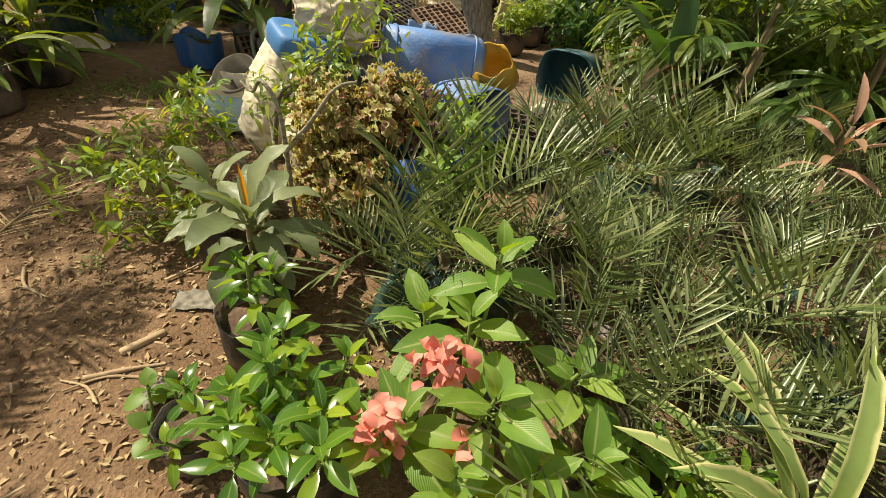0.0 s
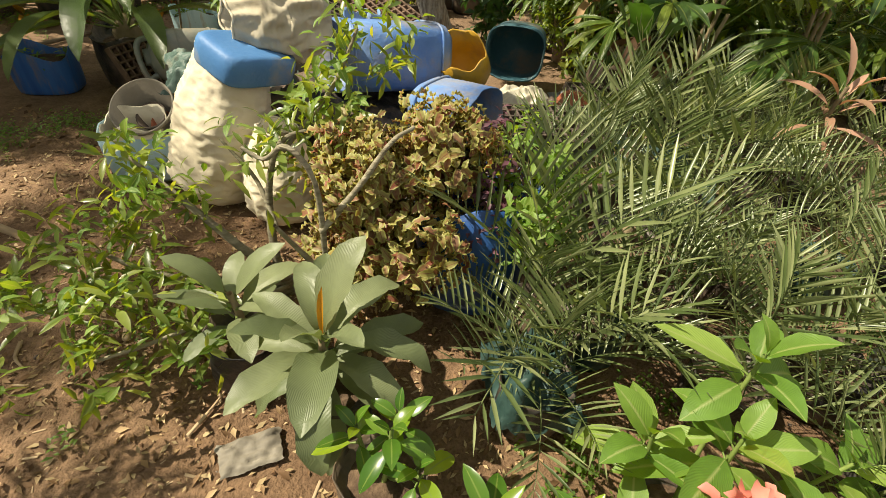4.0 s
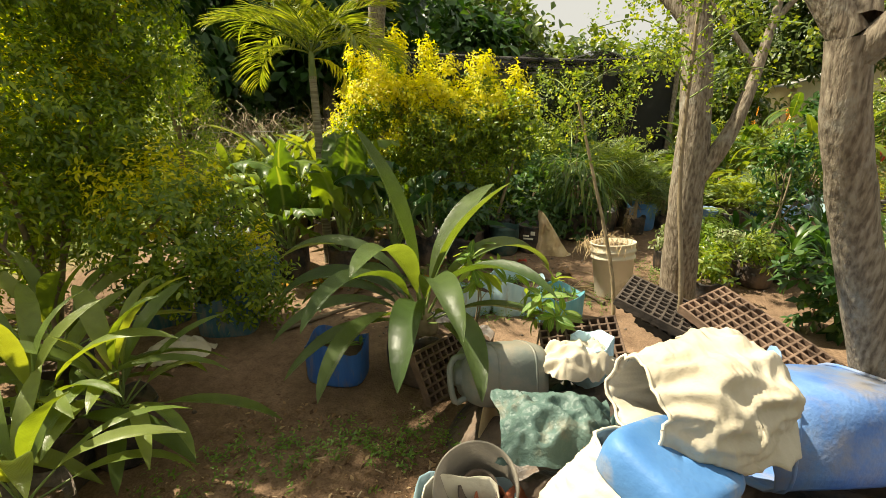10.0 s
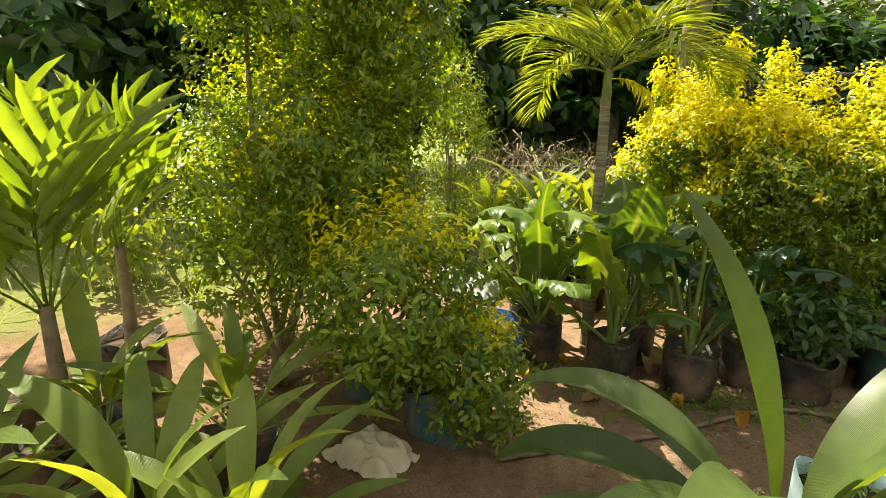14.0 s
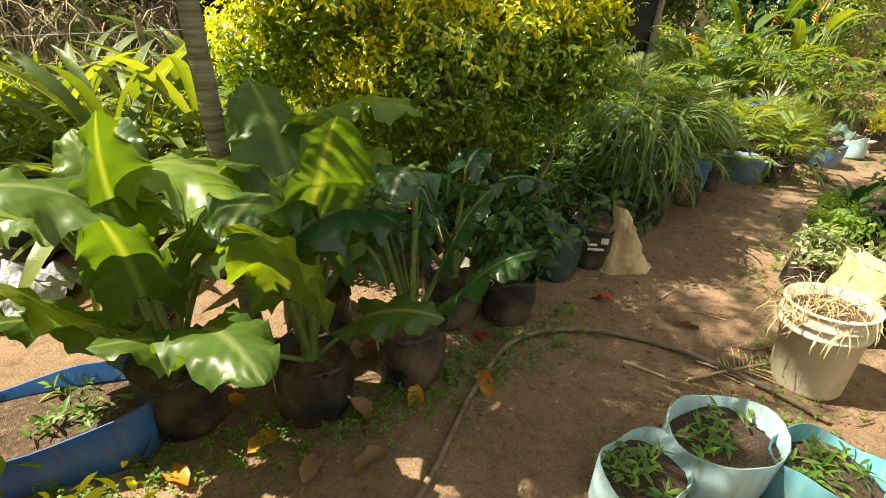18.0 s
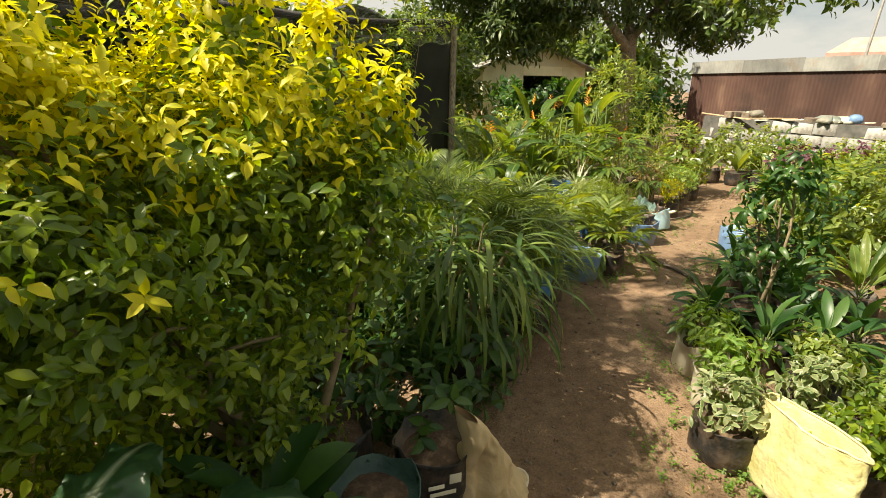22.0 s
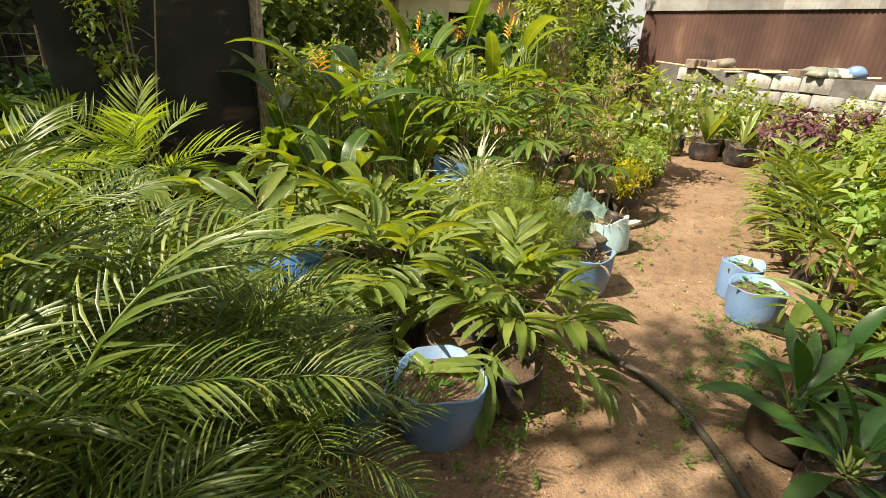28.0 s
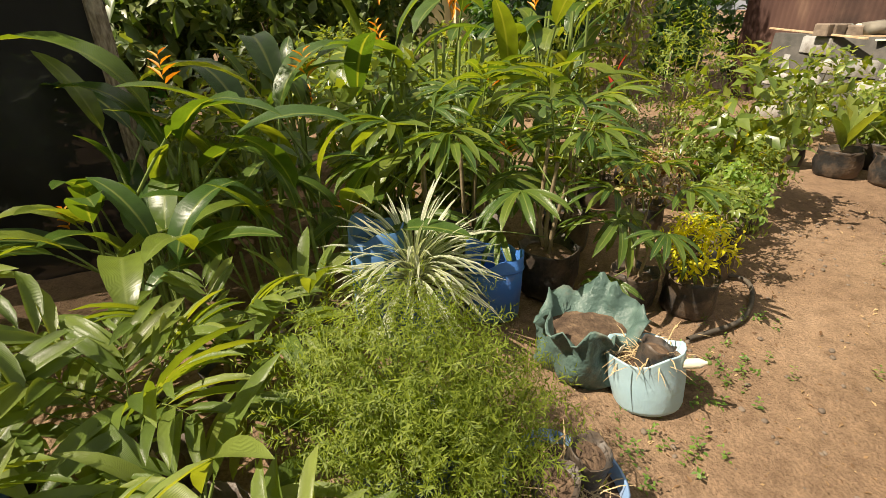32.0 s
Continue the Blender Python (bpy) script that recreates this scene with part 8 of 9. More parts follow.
whorl_plant("glossy_shrub", 0.40, 0.2, [(0.20 * math.cos(a * 2.4) * (0.3 + 0.7 * (a % 3) / 2), 0.17 * math.sin(a * 2.4) * (0.3 + 0.7 * (a % 3) / 2), 0.30 + 0.035 * (a * 7 % 4)) for a in range(15)], 0.105, 0.043, 9, "glossy", 8, "bushy young tree with glossy bright green leaves in a black bag", r=0.13, h=0.15, veil=0.06)
whorl_plant("glossy_shrub", 0.06, 0.45, [(0.02, 0, 0.42), (0.08, -0.04, 0.36), (-0.06, 0.03, 0.36), (0.02, 0.08, 0.34)], 0.10, 0.042, 8, "glossy", 9, "small plant with glossy green leaves in a black bag", r=0.1, h=0.24)
whorl_plant("glossy_shrub", 1.30, 0.42, [(0.24 * math.cos(a * 2.4) * (0.3 + 0.7 * (a % 3) / 2), 0.2 * math.sin(a * 2.4) * (0.3 + 0.7 * (a % 3) / 2), 0.26 + 0.03 * (a * 5 % 4)) for a in range(11)], 0.11, 0.045, 8, "glossy", 19, "low spreading plant with glossy green leaves in a black bag", r=0.12, h=0.14)
whorl_plant("glossy_shrub", 0.12, 0.14, [(0.05, 0, 0.2), (-0.06, 0.05, 0.18), (0.02, -0.08, 0.16)], 0.085, 0.036, 8, "glossy", 29, "small plant with glossy green leaves in a black bag", r=0.09, h=0.12)
whorl_plant("heart_leaf_plant", -0.02, 0.12, [(-0.05, 0.05, 0.12), (0.03, -0.02, 0.10), (0.0, 0.09, 0.11)], 0.07, 0.06, 6, "weed", 39, "small blue-green heart-leaved seedling in the soil", "seedling", None)

# ---- fill of the beds: copies of a few plants ----
def fill(first, spots, seed):
    rnd = random.Random(seed)
    for x, y, s in spots:
        copy_thing(first, pose(x, y, 0, 0, 0, rnd.uniform(0, 360)) @ Matrix.Scale(s, 4))


def scatter(k, x0, x1, y0, y1, seed, lo=0.8, hi=1.2, gap=0.35, keep=lambda x, y: True):
    rnd = random.Random(seed)
    got = []
    for _ in range(k * 30):
        if len(got) >= k:
            break
        x, y = rnd.uniform(x0, x1), rnd.uniform(y0, y1)
        if keep(x, y) and all((x - a) ** 2 + (y - b) ** 2 > gap * gap for a, b, _ in got):
            got.append((x, y, rnd.uniform(lo, hi)))
    return got


light_shrub = bush("bed_shrub", -0.9, 11.0, [((0, 0, 0.5), (0.34, 0.32, 0.34), 3), ((0.1, 0.1, 0.25), (0.3, 0.3, 0.2), 2)], ["shrub"], 85, 6, 0.115, 0.02, SMALL_LEAF, 401, 2, 0.009, "leafy light green shrub growing in the bed", "shrub", "bed shrubs", inner=0.2)
fill(light_shrub, scatter(26, -0.8, 3.0, 10.6, 16.0, 1, 0.8, 1.5, 0.5), 1)
fill(light_shrub, scatter(16, 1.6, 5.4, 7.3, 9.9, 2, 0.7, 1.2, 0.4, lambda x, y: y < 7.3 + (x - 1.4) * 0.85), 2)
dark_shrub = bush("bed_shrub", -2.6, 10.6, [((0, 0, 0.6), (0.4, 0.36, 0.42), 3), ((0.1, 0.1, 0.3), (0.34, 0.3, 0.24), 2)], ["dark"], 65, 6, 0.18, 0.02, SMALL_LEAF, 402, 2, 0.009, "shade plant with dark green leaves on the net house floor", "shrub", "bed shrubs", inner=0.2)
fill(dark_shrub, scatter(14, -5.2, -1.5, 9.2, 12.5, 3, 0.8, 1.3, 0.5, lambda x, y: y > 10.6 + 0.44 * (x + 1.0)), 3)
fill(dark_shrub, scatter(12, 3.0, 8.5, 17.0, 22.0, 4, 1.2, 2.2, 1.0), 4)
paddle = cached(("paddle",), lambda: None)
heliconia(-2.35, 9.75, 71, 14, 0.5, 0.15, 1, 0.5, 0.9, "low heliconia with broad dark paddle leaves")
first_hel = bpy.data.objects["heliconia.008"] if "heliconia.008" in bpy.data.objects else None
if first_hel:
    fill(first_hel, [(0.5, 11.8, 1.2), (-0.4, 11.6, 1.2), (1.3, 12.6, 1.3), (-0.9, 9.9, 0.9), (-0.2, 9.75, 0.8), (0.3, 10.3, 1.0), (1.0, 10.7, 1.0), (-3.0, 7.7, 1.0)], 6)
fill(dark_shrub, scatter(22, -3.7, -1.95, 6.2, 8.6, 31, 0.75, 1.05, 0.33), 31)
fill(light_shrub, scatter(7, -3.4, -2.0, 6.5, 8.4, 32, 0.7, 1.0, 0.5), 32)
fan = bpy.data.objects["fan_palm"]
fill(fan, scatter(9, 0.75, 3.2, 2.95, 4.3, 33, 1.0, 1.35, 0.5), 33)
fill(dark_shrub, scatter(9, -0.2, 3.2, 3.6, 5.2, 34, 0.6, 0.95, 0.5, lambda x, y: x > 0.35 or y > 4.2), 34)
fill(light_shrub, scatter(6, 0.9, 3.4, 2.7, 4.0, 35, 0.6, 0.9, 0.5), 35)
fill(light_shrub, scatter(7, 4.7, 6.0, 9.0, 12.5, 36, 0.8, 1.2, 0.5, lambda x, y: x < 5.55), 36)
# broad dark leaves and shoots behind the strap plant
whorl_plant("vine_plant", -1.95, 6.3, [(0.15, -0.3, 1.0), (0.05, -0.15, 1.08), (-0.25, -0.3, 0.95), (0.1, 0.0, 0.95), (0.3, 0.1, 0.85), (-0.1, -0.1, 0.8), (0.2, -0.25, 0.7), (-0.2, 0.15, 0.9), (0.4, -0.1, 0.62), (0.0, 0.25, 0.75), (-0.3, -0.1, 0.6)], 0.13, 0.09, 10, "vine", 51, "climber with broad grey-green heart leaves on long stems", "climber", None, full=0.6, pitch=(-25, 40), stem="stem", veil=0.25)
for i, (x, y) in enumerate(((-2.45, 7.5), (-2.8, 7.0), (-3.3, 7.4))):
    feather_palm(x, y, 0.8, 6, "areca", 501 + i, "black_bag", 0.15, 0.28, "young palm with bright upright unopened fronds", (68, 88), 0.26, 0.03, 22, 0.25, group="upright palms", stem_h=0.25, vee=0.9)
clump = strap_palm(-4.7, 5.3, 0.5, 0.07, 15, "seedling", 511, "black_bag", 0.15, 0.28, (10, 86), 1.1, "clump palm with bright arching leaves behind the duranta", "clump palms")
fill(clump, [(-5.0, 4.7, 1.0), (-4.4, 5.9, 1.1), (-5.3, 5.5, 1.1), (-4.9, 6.4, 1.2), (-4.3, 4.8, 0.9), (-5.6, 6.2, 1.2), (-4.2, 6.9, 1.2), (-3.4, 6.6, 1.0), (-2.8, 6.5, 1.0)], 7)
bpy.data.objects.get("potted_palm.020")


def ground_cloth(name, x, y, sx, sy, h, mat, seed, label, rz=0):
    """A crumpled sheet lying on the soil."""
    n = 22
    v, uv = [], []
    for j in range(n + 1):
        for i in range(n + 1):
            a, b = i / n - 0.5, j / n - 0.5
            edge = max(0, 1 - 1.9 * max(abs(a), abs(b)))
            z = 0.012 + h * (0.5 + 0.5 * noise.noise((a * 5 + seed, b * 5, 1))) * min(1, edge * 3 + 0.15) + 0.3 * h * abs(noise.noise((a * 13, b * 13, seed)))
            v.append((a * sx * (1 + 0.15 * noise.noise((b * 4, seed, 0))), b * sy * (1 + 0.2 * noise.noise((a * 4, seed, 2))), z)), uv.append((a, b))
    q = [(j * (n + 1) + i, j * (n + 1) + i + 1, (j + 1) * (n + 1) + i + 1, (j + 1) * (n + 1) + i) for j in range(n) for i in range(n)]
    solid(name, mesh_of(name, (np.array(v), np.array(q), np.array(uv)), M[mat]), x, y, 0, 0, 0, rz, label=label, category="sheet")


ground_cloth("plastic_sheet", -5.2, 4.15, 0.7, 0.5, 0.22, "grey_sheet", 3, "crumpled grey-white plastic sheets lying by the wire fence", 25)
ground_cloth("plastic_sheet", -5.75, 4.6, 0.9, 0.7, 0.16, "black_bag", 5, "crumpled black plastic sheet by the wire fence", 10)
ground_cloth("plastic_sheet", -1.15, 2.45, 0.45, 0.5, 0.34, "green_bag", 7, "crumpled dark green plastic on the heap", 40)
ground_cloth("plastic_sheet", -0.15, 2.35, 0.9, 0.7, 0.22, "black_bag", 8, "black plastic sheeting under the heap", 15)
for i, (x, y, sx, sy, h, m) in enumerate(((-0.95, 2.15, 0.4, 0.35, 0.36, "black_bag"), (-0.30, 1.72, 0.35, 0.3, 0.26, "black_bag"), (0.25, 2.25, 0.4, 0.4, 0.24, "black_bag"), (-0.98, 2.62, 0.5, 0.4, 0.30, "green_bag"), (-0.1, 1.75, 0.3, 0.3, 0.2, "grey_sheet"), (-1.25, 2.75, 0.4, 0.4, 0.22, "black_bag"), (0.5, 2.75, 0.5, 0.4, 0.2, "black_bag"), (-0.55, 2.85, 0.6, 0.4, 0.28, "black_bag"))):
    ground_cloth("plastic_sheet", x, y, sx, sy, h, m, 30 + i, "crumpled plastic sheeting among the heap", i * 47)
ground_cloth("plastic_sheet", 0.55, 2.35, 0.5, 0.4, 0.16, "grey_sheet", 9, "torn pale plastic sheet at the edge of the heap", 50)
ground_cloth("plastic_sheet", -1.15, 3.2, 0.5, 0.35, 0.20, "sack", 10, "torn cream sack cloth beside the planters", 30)
ground_cloth("plastic_sheet", 0.85, 3.1, 0.35, 0.4, 0.14, "grey_sheet", 12, "pale plastic sheet beside the teal drum", 20)
ground_cloth("plastic_sheet", 0.42, 0.82, 0.26, 0.3, 0.34, "green_bag", 13, "dark green torn bag among the palms", 10)
ground_cloth("plastic_scrap", -0.32, 0.55, 0.16, 0.10, 0.03, "bucket_grey", 14, "crumpled grey plastic scrap on the soil", 30)
ground_cloth("plastic_scrap", -0.12, 0.20, 0.09, 0.08, 0.03, "bucket_grey", 15, "crumpled grey plastic scrap on the soil", 80)


# ---- litter, chips and weeds on the soil ----
def on_ground(p, lift=0.006):
    return np.array([(x, y, ground_height(x, y) + lift) for x, y in p])


def litter():
    rs = np.random.RandomState(31)
    k = 9000
    p = np.stack([rs.uniform(-2.6, 0.6, k), rs.uniform(-0.9, 2.3, k)], 1)
    more = 7000
    line = np.array([(-3.2, 3.2), (-2.4, 4.0), (-1.9, 4.6), (-1.4, 5.2), (-0.6, 6.3), (0.1, 7.3), (0.9, 8.2), (1.9, 9.0), (3.2, 9.9), (4.2, 10.4)])
    t = rs.uniform(0, len(line) - 1.001, more)
    i = t.astype(int)
    c = line[i] + (line[i + 1] - line[i]) * (t - i)[:, None]
    side = (rs.random(more) < 0.5) * 2 - 1
    off = side * (0.55 * rs.random(more) ** 0.8 + 0.05)
    c = c + np.stack([off * 0.78, -off * 0.62], 1)
    p = np.concatenate([p, c])
    k = len(p)
    f = rs.normal(size=(k, 3)) * (1, 1, 0.15)
    up = rs.normal(scale=0.35, size=(k, 3)) + (0, 0, 1)
    ob = new("leaf_litter", mesh_of("leaf_litter", spread_t(leaf_t(1, 0.45, 2, 0.45, 0.8, 0.35, 0.6), on_ground(p), f, np.where(np.arange(k) < k - more, 0.018 + 0.03 * rs.random(k) ** 2, 0.007 + 0.026 * rs.random(k) ** 3), up), M["brown_leaf"]))
    tagged(ob, "dry brown leaves scattered over the soil", "leaf litter", kind="stuff")
    k = 700
    p = np.stack([rs.uniform(-2.6, 0.3, k), rs.uniform(-0.9, 2.2, k)], 1)
    f = rs.normal(size=(k, 3)) * (1, 1, 0.06)
    chip = moved(box_t(0.16, 1.0, 0.08, 0.03), Matrix())
    ob = new("wood_chips", mesh_of("wood_chips", spread_t(chip, on_ground(p, 0.0), f, 0.015 + 0.04 * rs.random(k) ** 3), M["wood"], False))
    tagged(ob, "pale wood chips and splinters on the soil", "wood chips", kind="stuff")
    k = 4200
    p = np.stack([rs.uniform(-1.9, 0.45, k), rs.uniform(-0.9, 1.9, k)], 1)
    f = rs.normal(size=(k, 3)) * (1, 1, 0.12)
    ob = new("bark_shavings", mesh_of("bark_shavings", spread_t(leaf_t(1, 0.4, 2, 0.5, 0.35, 0.15, 0.5), on_ground(p, 0.008), f, 0.010 + 0.028 * rs.random(k) ** 2, rs.normal(scale=0.3, size=(k, 3)) + (0, 0, 1)), M["straw"]))
    tagged(ob, "pale bark shavings and dry leaf bits on the soil", "leaf litter", kind="stuff")
    k = 2600
    p = np.concatenate([np.stack([rs.uniform(-4, 2, 900), rs.uniform(-0.9, 9, 900)], 1), c[:1700] + rs.normal(scale=0.12, size=(1700, 2))])
    stone = lathe_t([(0.001, 0), (0.8, 0.1), (1.0, 0.5), (0.7, 0.9), (0.001, 1.0)], 6, 0.8, 0.15, 3)
    ob = new("pebbles", mesh_of("pebbles", spread_t(stone, on_ground(p, -0.004), rs.normal(size=(k, 3)) * (1, 1, 0.1), 0.004 + 0.012 * rs.random(k) ** 3), M["stone"]))
    tagged(ob, "small stones and clods on the soil", "pebbles", kind="stuff")


litter()


def weeds():
    rs = np.random.RandomState(77)
    edges = [((-0.3, 7.4), (0.5, 8.1), 90), ((0.9, 7.4), (1.5, 8.1), 90), ((-4.0, 3.3), (-2.6, 4.3), 260), ((-3.0, 4.1), (-2.2, 4.9), 120), ((-3.4, 3.75), (-2.2, 4.65), 90), ((-2.3, 3.4), (-1.3, 4.3), 120), ((-1.3, 4.6), (-0.5, 5.6), 110), ((-0.9, 5.2), (-0.2, 6.4), 120), ((-2.4, 1.9), (-1.3, 2.5), 110), ((-0.9, 0.6), (-0.3, 1.3), 60), ((-1.2, 5.2), (-0.2, 6.9), 70), ((0.3, 7.2), (1.2, 7.9), 60), ((0.9, 8.45), (2.0, 9.3), 60), ((1.5, 8.0), (3.6, 9.8), 80), ((-2.6, 1.6), (-1.5, 2.4), 110), ((-4.4, 2.9), (-3.2, 3.4), 50), ((-1.8, 4.1), (-1.1, 4.5), 30), ((0.4, 0.5), (2.0, 1.6), 160), ((0.6, 1.6), (2.0, 2.4), 120)]
    p = []
    for a, b, k in edges:
        t = rs.random(k)[:, None]
        p.append(np.array(a) + (np.array(b) - np.array(a)) * t + rs.normal(scale=0.09, size=(k, 2)))
    p = on_ground(np.concatenate(p), 0.0)
    ob = new("weeds", mesh_of("weeds", leaf_cloud(rs, SMALL_LEAF, p, np.tile((0, 0, 1.0), (len(p), 1)), 8, 0.009, 0.026, splay=1.2), M["weed"]))
    tagged(ob, "low green weeds along the path and pots", "weeds", kind="stuff")


weeds()


def sticks():
    rnd = random.Random(9)
    for i in range(26):
        x, y = rnd.uniform(-2.0, -0.1), rnd.uniform(0.0, 2.0)
        if i > 16:
            x, y = rnd.uniform(-2.4, -1.2), rnd.uniform(4.3, 5.2)
        L = rnd.uniform(0.08, 0.32)
        a = rnd.uniform(0, 6.28)
        d = Vector((math.cos(a), math.sin(a), 0))
        n = Vector((-d.y, d.x, 0)) * rnd.uniform(-0.15, 0.15) * L
        z = ground_height(x, y) + 0.008
        r = rnd.uniform(0.003, 0.011)
        me = mesh_of("stick", branch_t([d * -L / 2, n, d * L / 2], r, r * 0.5, 6, 3, 0.15, i), M["wood"])
        solid("stick", me, x, y, z, label="dry broken stick lying on the soil", category="stick", group="sticks on the soil")
    for x, y, w, L, rz in ((-0.90, 0.95, 0.022, 0.24, 25), (-0.72, 0.98, 0.035, 0.16, 40), (-0.33, 0.33, 0.025, 0.14, -20), (-1.5, 1.25, 0.03, 0.4, 75)):
        solid("wood_splinter", mesh_of("wood_splinter", box_t(w, L, 0.018, 0.006), M["wood"]), x, y, ground_height(x, y), 0, 4, rz, label="split piece of pale wood on the soil", category="wood", group="sticks on the soil")


sticks()


def saplings():
    """Thin moringa saplings rising from the heap, feathery leaves near the top."""
    rs = np.random.RandomState(5)
    for i, (x, y, pts) in enumerate(((-1.05, 3.55, [(0, 0, 0), (-0.05, 0.0, 0.5), (-0.22, 0.02, 1.1), (-0.35, 0.0, 1.55)]), (-0.72, 3.05, [(0, 0, 0), (-0.02, 0, 0.6), (-0.10, 0, 1.2), (-0.12, 0.05, 1.9)]))):
        root = thing("moringa_sapling", x, y, label="thin moringa sapling with feathery light green leaves", category="sapling", group="moringa saplings")
        part("stem", mesh_of("stem", branch_t(pts, 0.014, 0.007, 7, 5), M["stem"]), root)
        top = Vector(pts[-1])
        twigs = []
        for j in range(9):
            a = j * 2.4
            o = top - Vector((0, 0, 0.05 * j))
            e = o + Vector((math.cos(a), math.sin(a), 0.25)) * 0.42
            line = smooth_line([o, o.lerp(e, 0.5) + Vector((0, 0, 0.08)), e], 4)
            part("twig", mesh_of("twig", tube_t(line, [0.004 - 0.0003 * k for k in range(len(line))], 5), M["green_stem"]), root)
            twigs += [tuple(q) for q in line[2:]]
        p = np.repeat(np.array(twigs), 5, 0) + rs.normal(scale=0.045, size=(len(twigs) * 5, 3))
        part("foliage", mesh_of("foliage", leaf_cloud(rs, ROUND_LEAF, p, rnd_dirs(rs, len(p)), 8, 0.011, 0.022, splay=1.1), M["moringa"]), root)


saplings()
bush("small_sapling", -1.75, 3.0, [((0, 0, 0.62), (0.12, 0.12, 0.12), 3)], ["mussaenda"], 10, 5, 0.15, 0.01, leaf_t(1.0, 0.32, 4, 0.5, 0.8, 0.3, 0.6), 61, 2, 0.006, "thin fruit-tree seedling with long light leaves", "sapling", bag="black_bag", r=0.1, h=0.22, inner=0.2)
bush("small_sapling", -1.35, 2.95, [((0, 0, 0.5), (0.12, 0.12, 0.12), 3)], ["mussaenda"], 9, 5, 0.14, 0.01, leaf_t(1.0, 0.32, 4, 0.5, 0.8, 0.3, 0.6), 62, 2, 0.006, "thin fruit-tree seedling with long light leaves", "sapling", bag="black_bag", r=0.1, h=0.2, inner=0.2)
bush("fence_sapling", -6.4, 4.75, [((0, 0, 1.35), (0.5, 0.45, 0.8), 3), ((0.2, 0.3, 0.5), (0.5, 0.45, 0.45), 2), ((-0.1, 0, 2.0), (0.35, 0.3, 0.4), 1)], ["moringa"], 900, 9, 0.075, 0.02, NARROW_LEAF, 63, 6, 0.016, "feathery green sapling growing by the wire fence", "sapling")
for i, (x, y, k) in enumerate(((-6.3, 4.35, 1.0), (-5.85, 4.85, 0.9), (-5.5, 5.25, 1.0), (-6.75, 3.95, 1.1), (-6.1, 5.2, 1.2))):
    bush("weed_clump", x, y, [((0, 0, 0.3), (0.3, 0.28, 0.3), 3), ((0.1, 0.05, 0.62), (0.2, 0.2, 0.2), 1)], ["moringa"], 170, 8, 0.085, 0.02, NARROW_LEAF, 640 + i, 3, 0.005, "rank light green weeds at the foot of the wire fence", "weed", "weeds by the fence", inner=0.3, scale=k)
fill(clump, scatter(13, -6.0, -4.3, 4.7, 7.8, 21, 1.3, 1.8, 0.45), 21)


def brush_pile(x, y, seed):
    rs = np.random.RandomState(seed)
    k = 900
    p = np.stack([rs.normal(scale=0.8, size=k), rs.normal(scale=0.5, size=k), 1.3 * rs.random(k) ** 0.7], 1)
    f = rnd_dirs(rs, k) * (1, 1, 0.8) + (0, 0, 0.3)
    ob = new("brush_pile", mesh_of("brush_pile", spread_t(leaf_t(1, 0.022, 3, 0.5, 0.3, 0.2, 1.6), p, f, 0.3 + 0.5 * rs.random(k)), M["stem"]))
    ob.matrix_basis = pose(x, y, 0, 0, 0, 25)
    tagged(ob, "tangle of dry grey-brown vines beyond the fence", "brush", kind="stuff")


brush_pile(-7.4, 6.6, 3)
brush_pile(-8.2, 8.2, 4)
for i, (x, y, s) in enumerate(((-7.6, 6.4, 1.2), (-7.0, 3.0, 1.3), (-6.8, 1.4, 1.2), (-8.2, 8.5, 1.5), (-6.0, 7.6, 1.2), (-6.9, 9.6, 1.4))):
    copy_thing(light_shrub, pose(x, y, 0, 0, 0, i * 70) @ Matrix.Scale(s, 4))


def low_wall_far():
    w = thing("house", -9.5, 17.5, rz=20, label="pale rendered house behind the trees", category="house")
    w["kind"] = "structure"
    part("wall", mesh_of("wall", box_t(6, 4, 2.8, 0.01), M["cream_wall"], False), w)
    part("roof", mesh_of("roof", box_t(6.8, 4.8, 0.25, 0.1), M["zinc"], False), w, pose(0, 0, 2.802))
    for x in (-1.8, 0.2, 1.8):
        part("window", mesh_of("window", box_t(0.9, 0.06, 1.1, 0.01), M["dark_glass"], False), w, pose(x, -2.01, 1.1))


low_wall_far()

hedge = bush("hedge_bush", -13.4, 4.2, [((0, 0, 0.9), (1.1, 0.9, 0.9), 3), ((0.3, 0.2, 1.5), (0.8, 0.7, 0.7), 2)], ["tree"], 190, 6, 0.30, 0.07, SMALL_LEAF, 601, 5, 0.03, "rank green bushes along the far side of the lawn", "shrub", "hedge bushes", inner=0.25)
fill(hedge, [(-13.2, 6.4, 1.1), (-13.2, 11.0, 1.2), (-12.4, 13.2, 1.1), (-10.4, 15.0, 1.2), (-7.8, 16.2, 1.2), (-5.0, 16.6, 1.2), (-3.2, 16.8, 1.2), (-1.2, 17.2, 1.2), (0.6, 18.0, 1.2), (1.6, 24.5, 1.0), (-14.8, 0.6, 1.8), (-9.6, 18.5, 1.9), (-4.5, 19, 1.8)], 9)


